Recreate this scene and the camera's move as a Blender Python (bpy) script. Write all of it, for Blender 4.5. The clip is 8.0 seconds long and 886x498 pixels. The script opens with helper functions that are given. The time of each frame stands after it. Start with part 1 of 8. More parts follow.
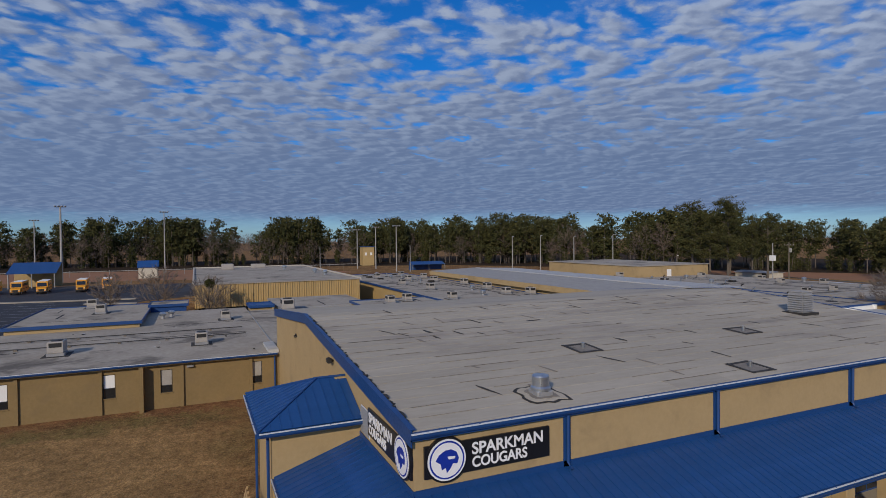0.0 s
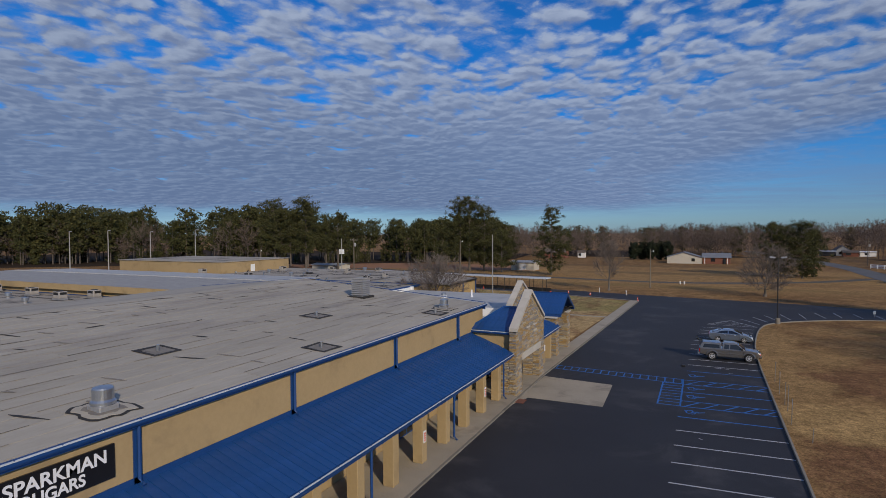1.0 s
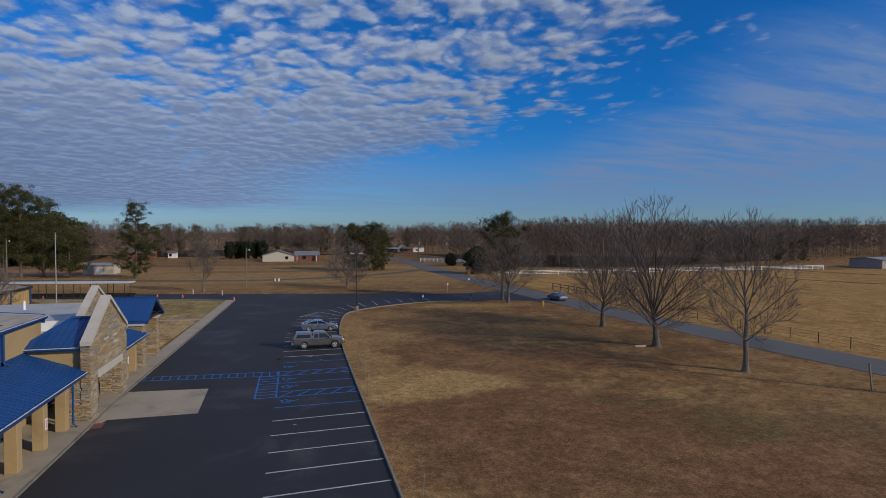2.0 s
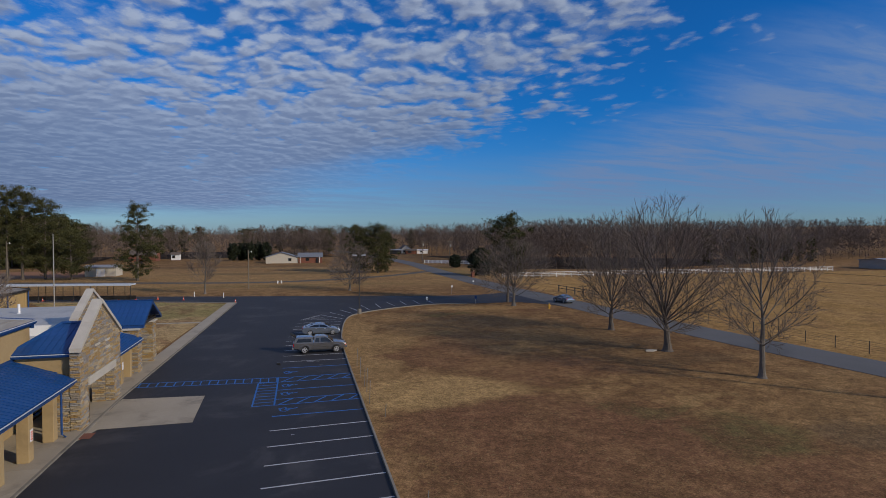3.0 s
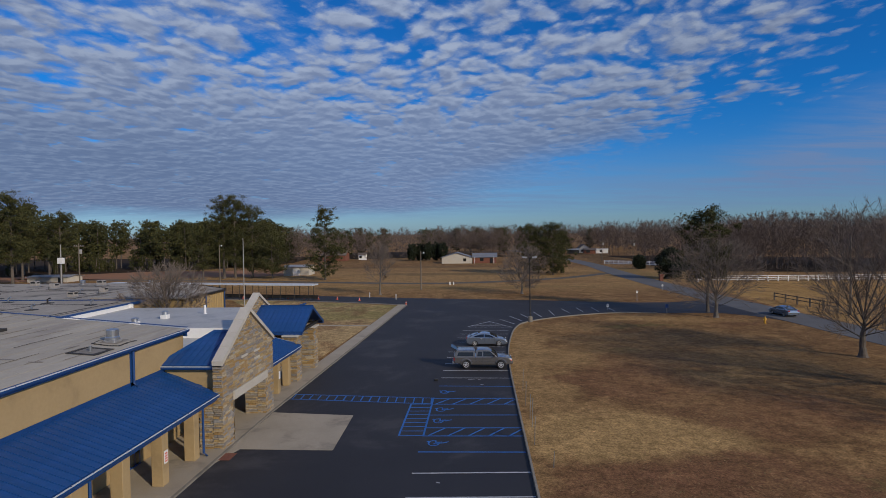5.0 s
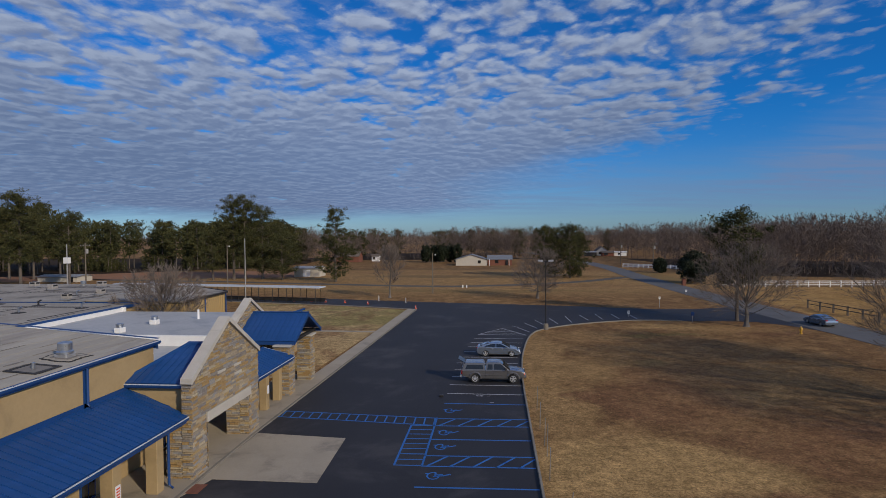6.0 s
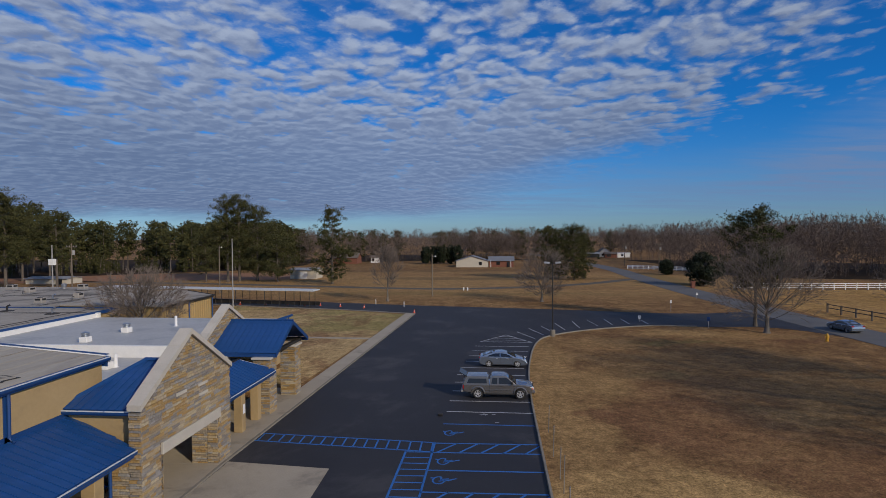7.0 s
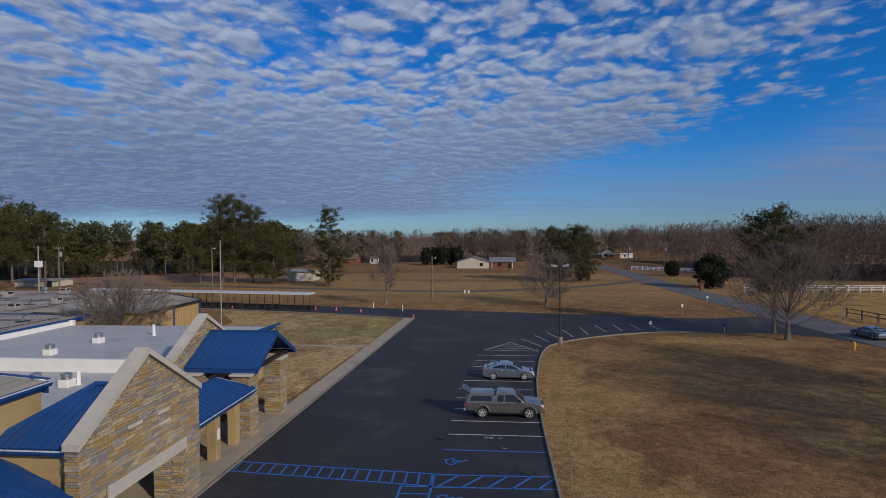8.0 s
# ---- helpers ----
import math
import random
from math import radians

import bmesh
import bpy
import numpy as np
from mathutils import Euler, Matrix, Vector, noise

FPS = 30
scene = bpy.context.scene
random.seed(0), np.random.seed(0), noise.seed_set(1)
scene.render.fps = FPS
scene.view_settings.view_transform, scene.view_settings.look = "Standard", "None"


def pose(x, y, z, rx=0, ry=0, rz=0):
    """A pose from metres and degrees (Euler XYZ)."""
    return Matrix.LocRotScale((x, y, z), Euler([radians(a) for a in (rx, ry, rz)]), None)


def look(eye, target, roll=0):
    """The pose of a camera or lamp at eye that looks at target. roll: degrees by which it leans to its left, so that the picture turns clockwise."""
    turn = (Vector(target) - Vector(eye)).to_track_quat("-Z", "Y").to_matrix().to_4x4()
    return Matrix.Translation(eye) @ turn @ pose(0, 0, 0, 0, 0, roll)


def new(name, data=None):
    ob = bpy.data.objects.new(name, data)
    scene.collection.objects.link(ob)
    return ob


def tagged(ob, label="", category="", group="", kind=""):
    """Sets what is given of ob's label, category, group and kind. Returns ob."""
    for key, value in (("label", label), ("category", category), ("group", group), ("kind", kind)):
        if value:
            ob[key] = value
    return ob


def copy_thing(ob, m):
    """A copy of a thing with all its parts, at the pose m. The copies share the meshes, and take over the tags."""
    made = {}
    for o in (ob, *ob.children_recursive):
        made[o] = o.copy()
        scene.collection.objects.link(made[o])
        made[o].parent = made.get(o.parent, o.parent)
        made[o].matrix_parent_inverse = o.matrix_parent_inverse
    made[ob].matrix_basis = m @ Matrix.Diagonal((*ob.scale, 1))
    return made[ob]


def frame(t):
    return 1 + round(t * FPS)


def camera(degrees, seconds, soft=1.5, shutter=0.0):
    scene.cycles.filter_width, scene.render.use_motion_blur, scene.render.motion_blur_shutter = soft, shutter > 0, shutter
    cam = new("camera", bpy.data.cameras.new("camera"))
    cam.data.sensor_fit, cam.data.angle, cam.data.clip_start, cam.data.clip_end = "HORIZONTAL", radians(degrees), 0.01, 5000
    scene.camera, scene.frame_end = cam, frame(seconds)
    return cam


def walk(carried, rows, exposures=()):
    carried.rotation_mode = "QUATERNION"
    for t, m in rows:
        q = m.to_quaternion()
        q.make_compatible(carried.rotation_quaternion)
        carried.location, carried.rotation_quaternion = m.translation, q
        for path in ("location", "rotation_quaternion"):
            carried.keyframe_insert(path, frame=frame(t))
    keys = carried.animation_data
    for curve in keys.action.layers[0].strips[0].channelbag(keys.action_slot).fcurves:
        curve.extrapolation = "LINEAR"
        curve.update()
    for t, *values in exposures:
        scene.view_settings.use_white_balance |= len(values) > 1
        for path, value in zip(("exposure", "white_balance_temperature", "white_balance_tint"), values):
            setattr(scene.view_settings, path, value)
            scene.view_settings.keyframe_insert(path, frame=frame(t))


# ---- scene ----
cam = camera(77.0, 8.0, soft=0.8)
walk(cam, [
    (0, look((-9.301, -88.505, 12.970), (-27.568, -80.370, 12.616), -0.57)),
    (0.3, look((-9.270, -88.453, 12.929), (-26.638, -78.545, 12.496), -0.61)),
    (0.5, look((-9.272, -88.432, 12.877), (-25.017, -76.109, 12.396), -0.33)),
    (0.7, look((-9.275, -88.391, 12.814), (-22.586, -73.472, 12.290), -0.25)),
    (1, look((-9.202, -88.278, 12.800), (-17.689, -70.178, 12.200), -0.31)),
    (1.2, look((-9.122, -88.240, 12.833), (-13.826, -68.812, 12.176), -0.14)),
    (1.5, look((-9.090, -88.277, 12.798), (-7.994, -68.318, 12.121), 0.07)),
    (2, look((-9.139, -88.178, 12.668), (-4.046, -68.848, 12.028), 0.16)),
    (2.2, look((-9.132, -88.064, 12.623), (-3.888, -68.773, 12.021), 0.22)),
    (3.3, look((-8.625, -85.614, 12.647), (-3.860, -66.199, 12.046), 0.08)),
    (3.5, look((-8.540, -84.900, 12.666), (-3.988, -65.435, 12.035), 0.12)),
    (4, look((-8.121, -82.879, 12.653), (-5.551, -63.054, 12.039), -0.02)),
    (4.5, look((-7.577, -80.830, 12.694), (-7.540, -60.839, 12.098), -0.19)),
    (4.7, look((-7.374, -80.047, 12.721), (-8.044, -60.067, 12.126), -0.40)),
    (5.8, look((-6.643, -75.394, 12.742), (-8.408, -55.479, 12.200), -0.70)),
    (6, look((-6.646, -74.431, 12.714), (-8.508, -54.525, 12.187), -0.42)),
    (6.5, look((-6.799, -72.086, 12.633), (-8.690, -52.182, 12.130), -0.41)),
    (7, look((-6.988, -69.748, 12.555), (-8.869, -49.842, 12.076), -0.42)),
    (7.5, look((-7.212, -67.556, 12.549), (-9.091, -47.650, 12.087), -0.42)),
    (8, look((-7.397, -65.646, 12.675), (-9.286, -45.741, 12.206), -0.44)),
])

# ---- world, sun ----
SUN_AZ = math.atan2(-0.66, 0.75)          # the sun stands to the south-east of the car park
SUN_EL = radians(25)
sun_dir = Vector((math.cos(SUN_EL) * math.cos(SUN_AZ), math.cos(SUN_EL) * math.sin(SUN_AZ), math.sin(SUN_EL)))
sun = new("sun", bpy.data.lights.new("sun", "SUN"))
sun.data.energy, sun.data.angle, sun.data.color = 2.7, radians(1.6), (1.0, 0.86, 0.68)
sun.matrix_world = look((0, 0, 60), Vector((0, 0, 60)) - sun_dir)


class Nodes:
    """Short hand for a node tree."""

    def __init__(self, tree):
        self.t = tree
        tree.nodes.clear()

    def add(self, kind, ins=(), **props):
        n = self.t.nodes.new(kind)
        for k, v in props.items():
            if k == "op":
                n.operation = v
            elif k == "blend":
                n.blend_type = v
            elif k == "dtype":
                n.data_type = v
            elif k == "clamp":
                n.use_clamp = v
            elif k == "feature":
                n.feature = v
            elif k == "interp":
                n.interpolation_type = v
        for k, v in dict(ins).items():
            if isinstance(v, bpy.types.NodeSocket):
                self.t.links.new(v, n.inputs[k])
            else:
                n.inputs[k].default_value = v
        return n

    def math(self, op, a, b=0.0, clamp=False):
        return self.add("ShaderNodeMath", {0: a, 1: b}, op=op, clamp=clamp).outputs[0]

    def ramp(self, value, lo, hi, a=0.0, b=1.0):
        return self.add("ShaderNodeMapRange", {"Value": value, "From Min": lo, "From Max": hi, "To Min": a, "To Max": b}, interp="SMOOTHSTEP").outputs[0]

    def mix(self, fac, a, b, blend="MIX"):
        n = self.add("ShaderNodeMix", {0: fac, 6: a, 7: b}, dtype="RGBA", blend=blend)
        return n.outputs[2]

    def noise(self, vec, scale, detail=4.0, rough=0.55, dist=0.0):
        return self.add("ShaderNodeTexNoise", {"Vector": vec, "Scale": scale, "Detail": detail, "Roughness": rough, "Distortion": dist}).outputs[0]


world = bpy.data.worlds.new("sky")
scene.world = world
world.use_nodes = True
W = Nodes(world.node_tree)
sky = W.t.nodes.new("ShaderNodeTexSky")
sky.sky_type, sky.sun_disc, sky.sun_elevation = "NISHITA", False, SUN_EL
sky.sun_rotation = math.pi / 2 - SUN_AZ
sky.air_density, sky.dust_density, sky.ozone_density, sky.altitude = 1.0, 0.4, 3.0, 200
way = W.add("ShaderNodeTexCoord").outputs["Generated"]
xyz = W.add("ShaderNodeSeparateXYZ", {0: way})
zz = W.math("ADD", W.math("MAXIMUM", xyz.outputs[2], 0.0), 0.1)
u, v = W.math("DIVIDE", xyz.outputs[0], zz), W.math("DIVIDE", xyz.outputs[1], zz)
deck = W.add("ShaderNodeCombineXYZ", {0: u, 1: v}).outputs[0]
# a deck of small rounded cloudlets with frayed edges
turned = W.add("ShaderNodeMapping", {"Vector": deck, "Rotation": (0, 0, radians(28)), "Scale": (1.0, 0.9, 1.0)}).outputs[0]


def shifted(at, by, amount, scale, detail):
    """Pushes places about by noise, so that cell edges billow."""
    push = W.add("ShaderNodeTexNoise", {"Vector": by, "Scale": scale, "Detail": detail, "Roughness": 0.6}).outputs[1]
    push = W.add("ShaderNodeVectorMath", {0: push, 1: (0.5, 0.5, 0.5)}, op="SUBTRACT").outputs[0]
    return W.add("ShaderNodeVectorMath", {0: at, 1: W.add("ShaderNodeVectorMath", {0: push, "Scale": amount}, op="SCALE").outputs[0]}, op="ADD").outputs[0]


bent = shifted(shifted(turned, turned, 0.4, 0.9, 2.0), turned, 0.11, 9.0, 5.0)


def puffs(at):
    """How thick the cloud is: large billows, small ones on them, and frayed wisps."""
    big = W.add("ShaderNodeTexVoronoi", {"Vector": at, "Scale": 8.2, "Smoothness": 0.7, "Randomness": 1.0}, feature="SMOOTH_F1").outputs[0]
    small = W.add("ShaderNodeTexVoronoi", {"Vector": at, "Scale": 18.0, "Smoothness": 0.6, "Randomness": 1.0}, feature="SMOOTH_F1").outputs[0]
    fluff = W.noise(at, 5.5, 7.0, 0.62)
    dome = W.math("ADD", W.math("MULTIPLY", W.math("SUBTRACT", 0.42, big), 1.15), W.math("MULTIPLY", W.math("SUBTRACT", 0.4, small), 0.5))
    return W.math("ADD", dome, W.math("MULTIPLY", W.math("SUBTRACT", fluff, 0.5), 1.1))


puff = puffs(bent)
towards = W.add("ShaderNodeVectorMath", {0: bent, 1: (0.03, -0.035, 0)}, op="ADD").outputs[0]
relief = W.math("SUBTRACT", puff, puffs(towards))
broad = W.noise(turned, 0.8, 4.0, 0.55)
# the deck ends along a line to the east; beyond it the sky is clear, with thin veils further on
edge = W.math("ADD", u, W.math("MULTIPLY", W.math("MAXIMUM", W.math("SUBTRACT", v, 2.9), 0.0), 0.3))
edge = W.math("ADD", edge, W.math("MULTIPLY", W.math("SUBTRACT", W.noise(deck, 1.3, 4.0), 0.5), 0.7))
far = W.add("ShaderNodeVectorMath", {0: deck}, op="LENGTH").outputs["Value"]
cover = W.math("ADD", W.ramp(edge, 0.6, 2.3, 0.19, -0.5), W.math("MULTIPLY", W.math("SUBTRACT", broad, 0.5), 0.6))
cover = W.math("ADD", cover, W.math("MULTIPLY", W.ramp(far, 1.6, 4.4, 0.0, 0.62), W.ramp(edge, 0.7, 1.8, 1.0, 0.0)))
mask = W.ramp(W.math("ADD", puff, cover), -0.22, 0.42)
streak = W.add("ShaderNodeMapping", {"Vector": deck, "Rotation": (0, 0, radians(-32)), "Scale": (0.5, 1.7, 1.0)}).outputs[0]
bank = W.math("ADD", u, W.math("MULTIPLY", W.math("SUBTRACT", W.noise(streak, 0.8, 5.0, 0.6, 0.4), 0.5), 1.5))
veil = W.math("MULTIPLY", W.ramp(bank, 1.5, 2.5), W.ramp(W.noise(shifted(streak, streak, 0.5, 1.5, 3.0), 2.4, 6.0, 0.62), 0.36, 0.62, 0.34, 0.85))
mask = W.math("MULTIPLY", mask, W.ramp(W.math("ADD", edge, W.ramp(far, 2.6, 5.2, 0.0, 0.9)), 2.3, 1.0, 0.15, 1.0))
mask = W.math("MULTIPLY", mask, W.ramp(W.math("ADD", xyz.outputs[2], W.math("MULTIPLY", W.math("SUBTRACT", broad, 0.5), 0.04)), 0.018, 0.055))
lit = W.ramp(W.math("SUBTRACT", W.math("ADD", W.math("MULTIPLY", relief, 1.1), 0.5), W.math("MULTIPLY", W.math("SUBTRACT", W.math("ADD", puff, cover), 0.3), 0.35)), 0.05, 1.0)
white = W.mix(lit, (0.168, 0.222, 0.362, 1), (0.318, 0.384, 0.525, 1))
grey = W.mix(lit, (0.13, 0.192, 0.338, 1), (0.2, 0.274, 0.43, 1))
cloud = W.mix(W.ramp(far, 1.9, 4.6), white, grey)
thick = W.math("MULTIPLY", W.ramp(u, -2.6, -0.8, 0.95, 1.08), W.ramp(u, -0.3, 1.4, 1.0, 0.8))
cloud = W.add("ShaderNodeVectorMath", {0: cloud, "Scale": thick}, op="SCALE").outputs[0]
tone = W.mix(W.ramp(xyz.outputs[2], 0.0, 0.22), (0.53, 0.83, 1.34, 1), (0.095, 0.77, 1.58, 1))
blue = W.mix(1.0, sky.outputs[0], tone, "MULTIPLY")
blue = W.add("ShaderNodeVectorMath", {0: blue, "Scale": 0.066}, op="SCALE").outputs[0]
veil = W.math("MULTIPLY", veil, W.ramp(xyz.outputs[2], 0.02, 0.08))
thin = W.mix(W.ramp(xyz.outputs[2], 0.05, 0.4), (0.150, 0.222, 0.395, 1), (0.19, 0.275, 0.45, 1))
wisps = W.math("MULTIPLY", W.ramp(xyz.outputs[2], 0.15, 0.045, 0.0, 0.55), W.ramp(W.noise(shifted(streak, streak, 0.6, 0.9, 3.0), 1.3, 6.0, 0.62), 0.34, 0.62, 0.15, 1.0))
wisps = W.math("MULTIPLY", wisps, W.ramp(xyz.outputs[2], 0.018, 0.055))
veil = W.math("MAXIMUM", veil, wisps)
heaven = W.mix(mask, W.mix(veil, blue, thin), cloud)
W.t.links.new(W.add("ShaderNodeBackground", {0: heaven, 1: 1.0}).outputs[0], W.add("ShaderNodeOutputWorld").inputs[0])

# ---- materials ----


def material(name, a, b=None, rough=0.8, metal=0.0, scale=1.0, fine=14.0, bump=0.25, depth=0.02, stain=None, stain_scale=0.3, vary=0.0, island=0.0, spec=0.5, coords="Object", stretch=None):
    """A procedural surface: two tones in broad and fine noise, stains with a shape of their own, relief, and a shade for each piece."""
    m = bpy.data.materials.new(name)
    m.use_nodes = True
    N = Nodes(m.node_tree)
    at = N.add("ShaderNodeTexCoord").outputs[coords]
    if stretch:
        at = N.add("ShaderNodeMapping", {"Vector": at, "Scale": stretch}).outputs[0]
    b = b or tuple(0.72 * c for c in a)
    n1, n2 = N.noise(at, scale, 5.0, 0.6), N.noise(at, fine, 3.0, 0.6)
    fac = N.math("ADD", N.math("MULTIPLY", N.ramp(n1, 0.3, 0.7), 0.6), N.math("MULTIPLY", N.ramp(n2, 0.3, 0.7), 0.4))
    col = N.mix(fac, (*a, 1), (*b, 1))
    if stain:
        col = N.mix(N.math("MULTIPLY", N.ramp(N.noise(at, stain_scale, 6.0, 0.65, 0.4), 0.52, 0.68), 0.75), col, (*stain, 1))
    if vary:
        r = N.add("ShaderNodeObjectInfo").outputs["Random"]
        col = N.mix(1.0, col, N.add("ShaderNodeCombineColor", {k: N.math("ADD", N.math("MULTIPLY", r, 2 * vary), 1 - vary) for k in range(3)}).outputs[0], "MULTIPLY")
    if island:
        r = N.add("ShaderNodeNewGeometry").outputs["Random Per Island"]
        col = N.mix(1.0, col, N.add("ShaderNodeCombineColor", {k: N.math("ADD", N.math("MULTIPLY", r, 2 * island), 1 - island) for k in range(3)}).outputs[0], "MULTIPLY")
    p = N.add("ShaderNodeBsdfPrincipled", {"Base Color": col, "Metallic": metal, "Roughness": N.ramp(n2, 0.2, 0.8, rough - 0.06, min(1.0, rough + 0.06)), "Specular IOR Level": spec})
    if bump:
        bn = N.add("ShaderNodeBump", {"Height": n2, "Strength": bump, "Distance": depth})
        N.t.links.new(bn.outputs[0], p.inputs["Normal"])
    N.t.links.new(p.outputs[0], N.add("ShaderNodeOutputMaterial").inputs[0])
    return m


def colours(name, stops, source="object", rough=0.85, fine=10.0, bump=0.5, depth=0.02):
    """One of several colours for each piece (stone, clump, cone of leaves), with grain on it."""
    m = bpy.data.materials.new(name)
    m.use_nodes = True
    N = Nodes(m.node_tree)
    r = N.add("ShaderNodeObjectInfo").outputs["Random"] if source == "object" else N.add("ShaderNodeNewGeometry").outputs["Random Per Island"]
    ramp = N.t.nodes.new("ShaderNodeValToRGB")
    ramp.color_ramp.interpolation = "CONSTANT" if source != "leaf" else "LINEAR"
    while len(ramp.color_ramp.elements) < len(stops):
        ramp.color_ramp.elements.new(0.5)
    for k, c in enumerate(stops):
        ramp.color_ramp.elements[k].position = k / len(stops)
        ramp.color_ramp.elements[k].color = (*c, 1)
    N.t.links.new(r, ramp.inputs[0])
    at = N.add("ShaderNodeTexCoord").outputs["Object"]
    n = N.noise(at, fine, 4.0, 0.6)
    col = N.mix(N.ramp(n, 0.25, 0.75, 0.0, 0.45), ramp.outputs[0], (0.02, 0.017, 0.012, 1))
    p = N.add("ShaderNodeBsdfPrincipled", {"Base Color": col, "Roughness": rough, "Specular IOR Level": 0.25})
    if bump:
        N.t.links.new(N.add("ShaderNodeBump", {"Height": n, "Strength": bump, "Distance": depth}).outputs[0], p.inputs["Normal"])
    N.t.links.new(p.outputs[0], N.add("ShaderNodeOutputMaterial").inputs[0])
    return m


def ground_material(name, tones, speck=None, lush=0.0, patches=None):
    """Grass or soil: broad patches of several tones, streaks, and fine blades."""
    m = bpy.data.materials.new(name)
    m.use_nodes = True
    N = Nodes(m.node_tree)
    at = N.add("ShaderNodeTexCoord").outputs["Object"]
    long = N.add("ShaderNodeMapping", {"Vector": at, "Rotation": (0, 0, radians(35)), "Scale": (1.0, 0.7, 1.0)}).outputs[0]
    dry, straw, green, soil = [(*c, 1) for c in tones]
    push = N.add("ShaderNodeTexNoise", {"Vector": at, "Scale": 0.11, "Detail": 7.0, "Roughness": 0.68}).outputs[1]
    push = N.add("ShaderNodeVectorMath", {0: push, 1: (0.5, 0.5, 0.5)}, op="SUBTRACT").outputs[0]
    pos = N.add("ShaderNodeSeparateXYZ", {0: N.add("ShaderNodeVectorMath", {0: at, 1: N.add("ShaderNodeVectorMath", {0: push, "Scale": 15.0}, op="SCALE").outputs[0]}, op="ADD").outputs[0]})

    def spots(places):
        """Patches of ground colour: middle, half lengths and strength of each, with ragged edges."""
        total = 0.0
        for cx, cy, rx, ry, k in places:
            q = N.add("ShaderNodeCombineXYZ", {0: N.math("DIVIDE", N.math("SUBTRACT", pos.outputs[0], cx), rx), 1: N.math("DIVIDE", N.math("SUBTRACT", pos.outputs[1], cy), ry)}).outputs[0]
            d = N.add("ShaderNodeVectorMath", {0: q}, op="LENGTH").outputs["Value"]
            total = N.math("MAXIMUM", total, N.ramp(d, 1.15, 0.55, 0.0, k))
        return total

    blot = N.noise(long, 0.06, 9.0, 0.72)
    mid = N.noise(at, 0.35, 7.0, 0.72)
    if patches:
        pale, red, dark_at, lush_at = patches
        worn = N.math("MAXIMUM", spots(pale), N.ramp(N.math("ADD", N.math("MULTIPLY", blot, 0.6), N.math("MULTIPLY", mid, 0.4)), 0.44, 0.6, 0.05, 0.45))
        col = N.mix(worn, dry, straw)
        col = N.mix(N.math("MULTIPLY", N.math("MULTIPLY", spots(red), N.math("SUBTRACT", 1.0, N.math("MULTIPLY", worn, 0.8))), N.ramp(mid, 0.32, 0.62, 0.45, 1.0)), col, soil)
        # set spots mixed towards a darker olive brown
        col = N.mix(N.math("MULTIPLY", spots(dark_at), N.ramp(mid, 0.3, 0.6, 0.5, 1.0)), col, (0.105, 0.075, 0.042, 1))
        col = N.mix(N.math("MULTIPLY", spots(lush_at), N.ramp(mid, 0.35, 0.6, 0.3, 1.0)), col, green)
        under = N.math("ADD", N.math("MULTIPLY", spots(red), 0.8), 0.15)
    else:
        under = 0.5
        col = N.mix(N.ramp(blot, 0.41, 0.57), dry, straw)
        col = N.mix(N.math("MULTIPLY", N.ramp(N.noise(at, 0.06, 9.0, 0.74, 0.5), 0.54 - lush, 0.66 - lush), 0.7), col, green)
        col = N.mix(N.math("MULTIPLY", N.ramp(N.noise(long, 0.12, 10.0, 0.76, 0.3), 0.49 - lush * 0.4, 0.64 - lush * 0.4), 0.8), col, soil)
    blades = N.noise(at, 7.0, 6.0, 0.8)
    tufts = N.noise(at, 1.6, 7.0, 0.8)
    for n, lo, hi in ((blades, 0.55, 1.45), (tufts, 0.62, 1.38), (mid, 0.8, 1.2)):
        col = N.mix(1.0, col, N.add("ShaderNodeCombineColor", {k: N.ramp(n, 0.32, 0.68, lo, hi) for k in range(3)}).outputs[0], "MULTIPLY")
    if speck:
        litter = N.math("MULTIPLY", N.ramp(N.noise(at, 3.0, 6.0, 0.8), 0.52, 0.6), N.ramp(N.noise(at, 0.09, 5.0, 0.65), 0.36, 0.56))
        col = N.mix(N.math("MULTIPLY", N.math("MULTIPLY", litter, under), 0.85), col, (*speck, 1))
    p = N.add("ShaderNodeBsdfPrincipled", {"Base Color": col, "Roughness": 1.0, "Specular IOR Level": 0.1})
    hgt = N.math("ADD", N.math("MULTIPLY", blades, 0.4), tufts)
    N.t.links.new(N.add("ShaderNodeBump", {"Height": hgt, "Strength": 0.4, "Distance": 0.05}).outputs[0], p.inputs["Normal"])
    N.t.links.new(p.outputs[0], N.add("ShaderNodeOutputMaterial").inputs[0])
    return m


TAN = material("painted tan block wall", (0.42, 0.30, 0.15), (0.37, 0.265, 0.13), rough=0.85, scale=0.5, fine=6.0, bump=0.12, stain=(0.30, 0.215, 0.11), stain_scale=0.5)
# a darker, browner tan than TAN, for the south wing
TAN_BROWN = material("darker brown-tan block", (0.255, 0.174, 0.074), (0.212, 0.146, 0.063), rough=0.9, scale=0.5, fine=5.0, bump=0.15, stain=(0.21, 0.145, 0.07), stain_scale=0.4)
TAN_RIB = material("tan ribbed metal cladding", (0.46, 0.32, 0.14), (0.40, 0.28, 0.12), rough=0.5, scale=0.4, fine=4.0, bump=0.05)
BLUE = material("blue standing seam metal", (0.009, 0.064, 0.218), (0.007, 0.053, 0.19), rough=0.47, scale=0.25, fine=3.0, bump=0.05, vary=0.05, stain=(0.014, 0.07, 0.25), stain_scale=0.6)
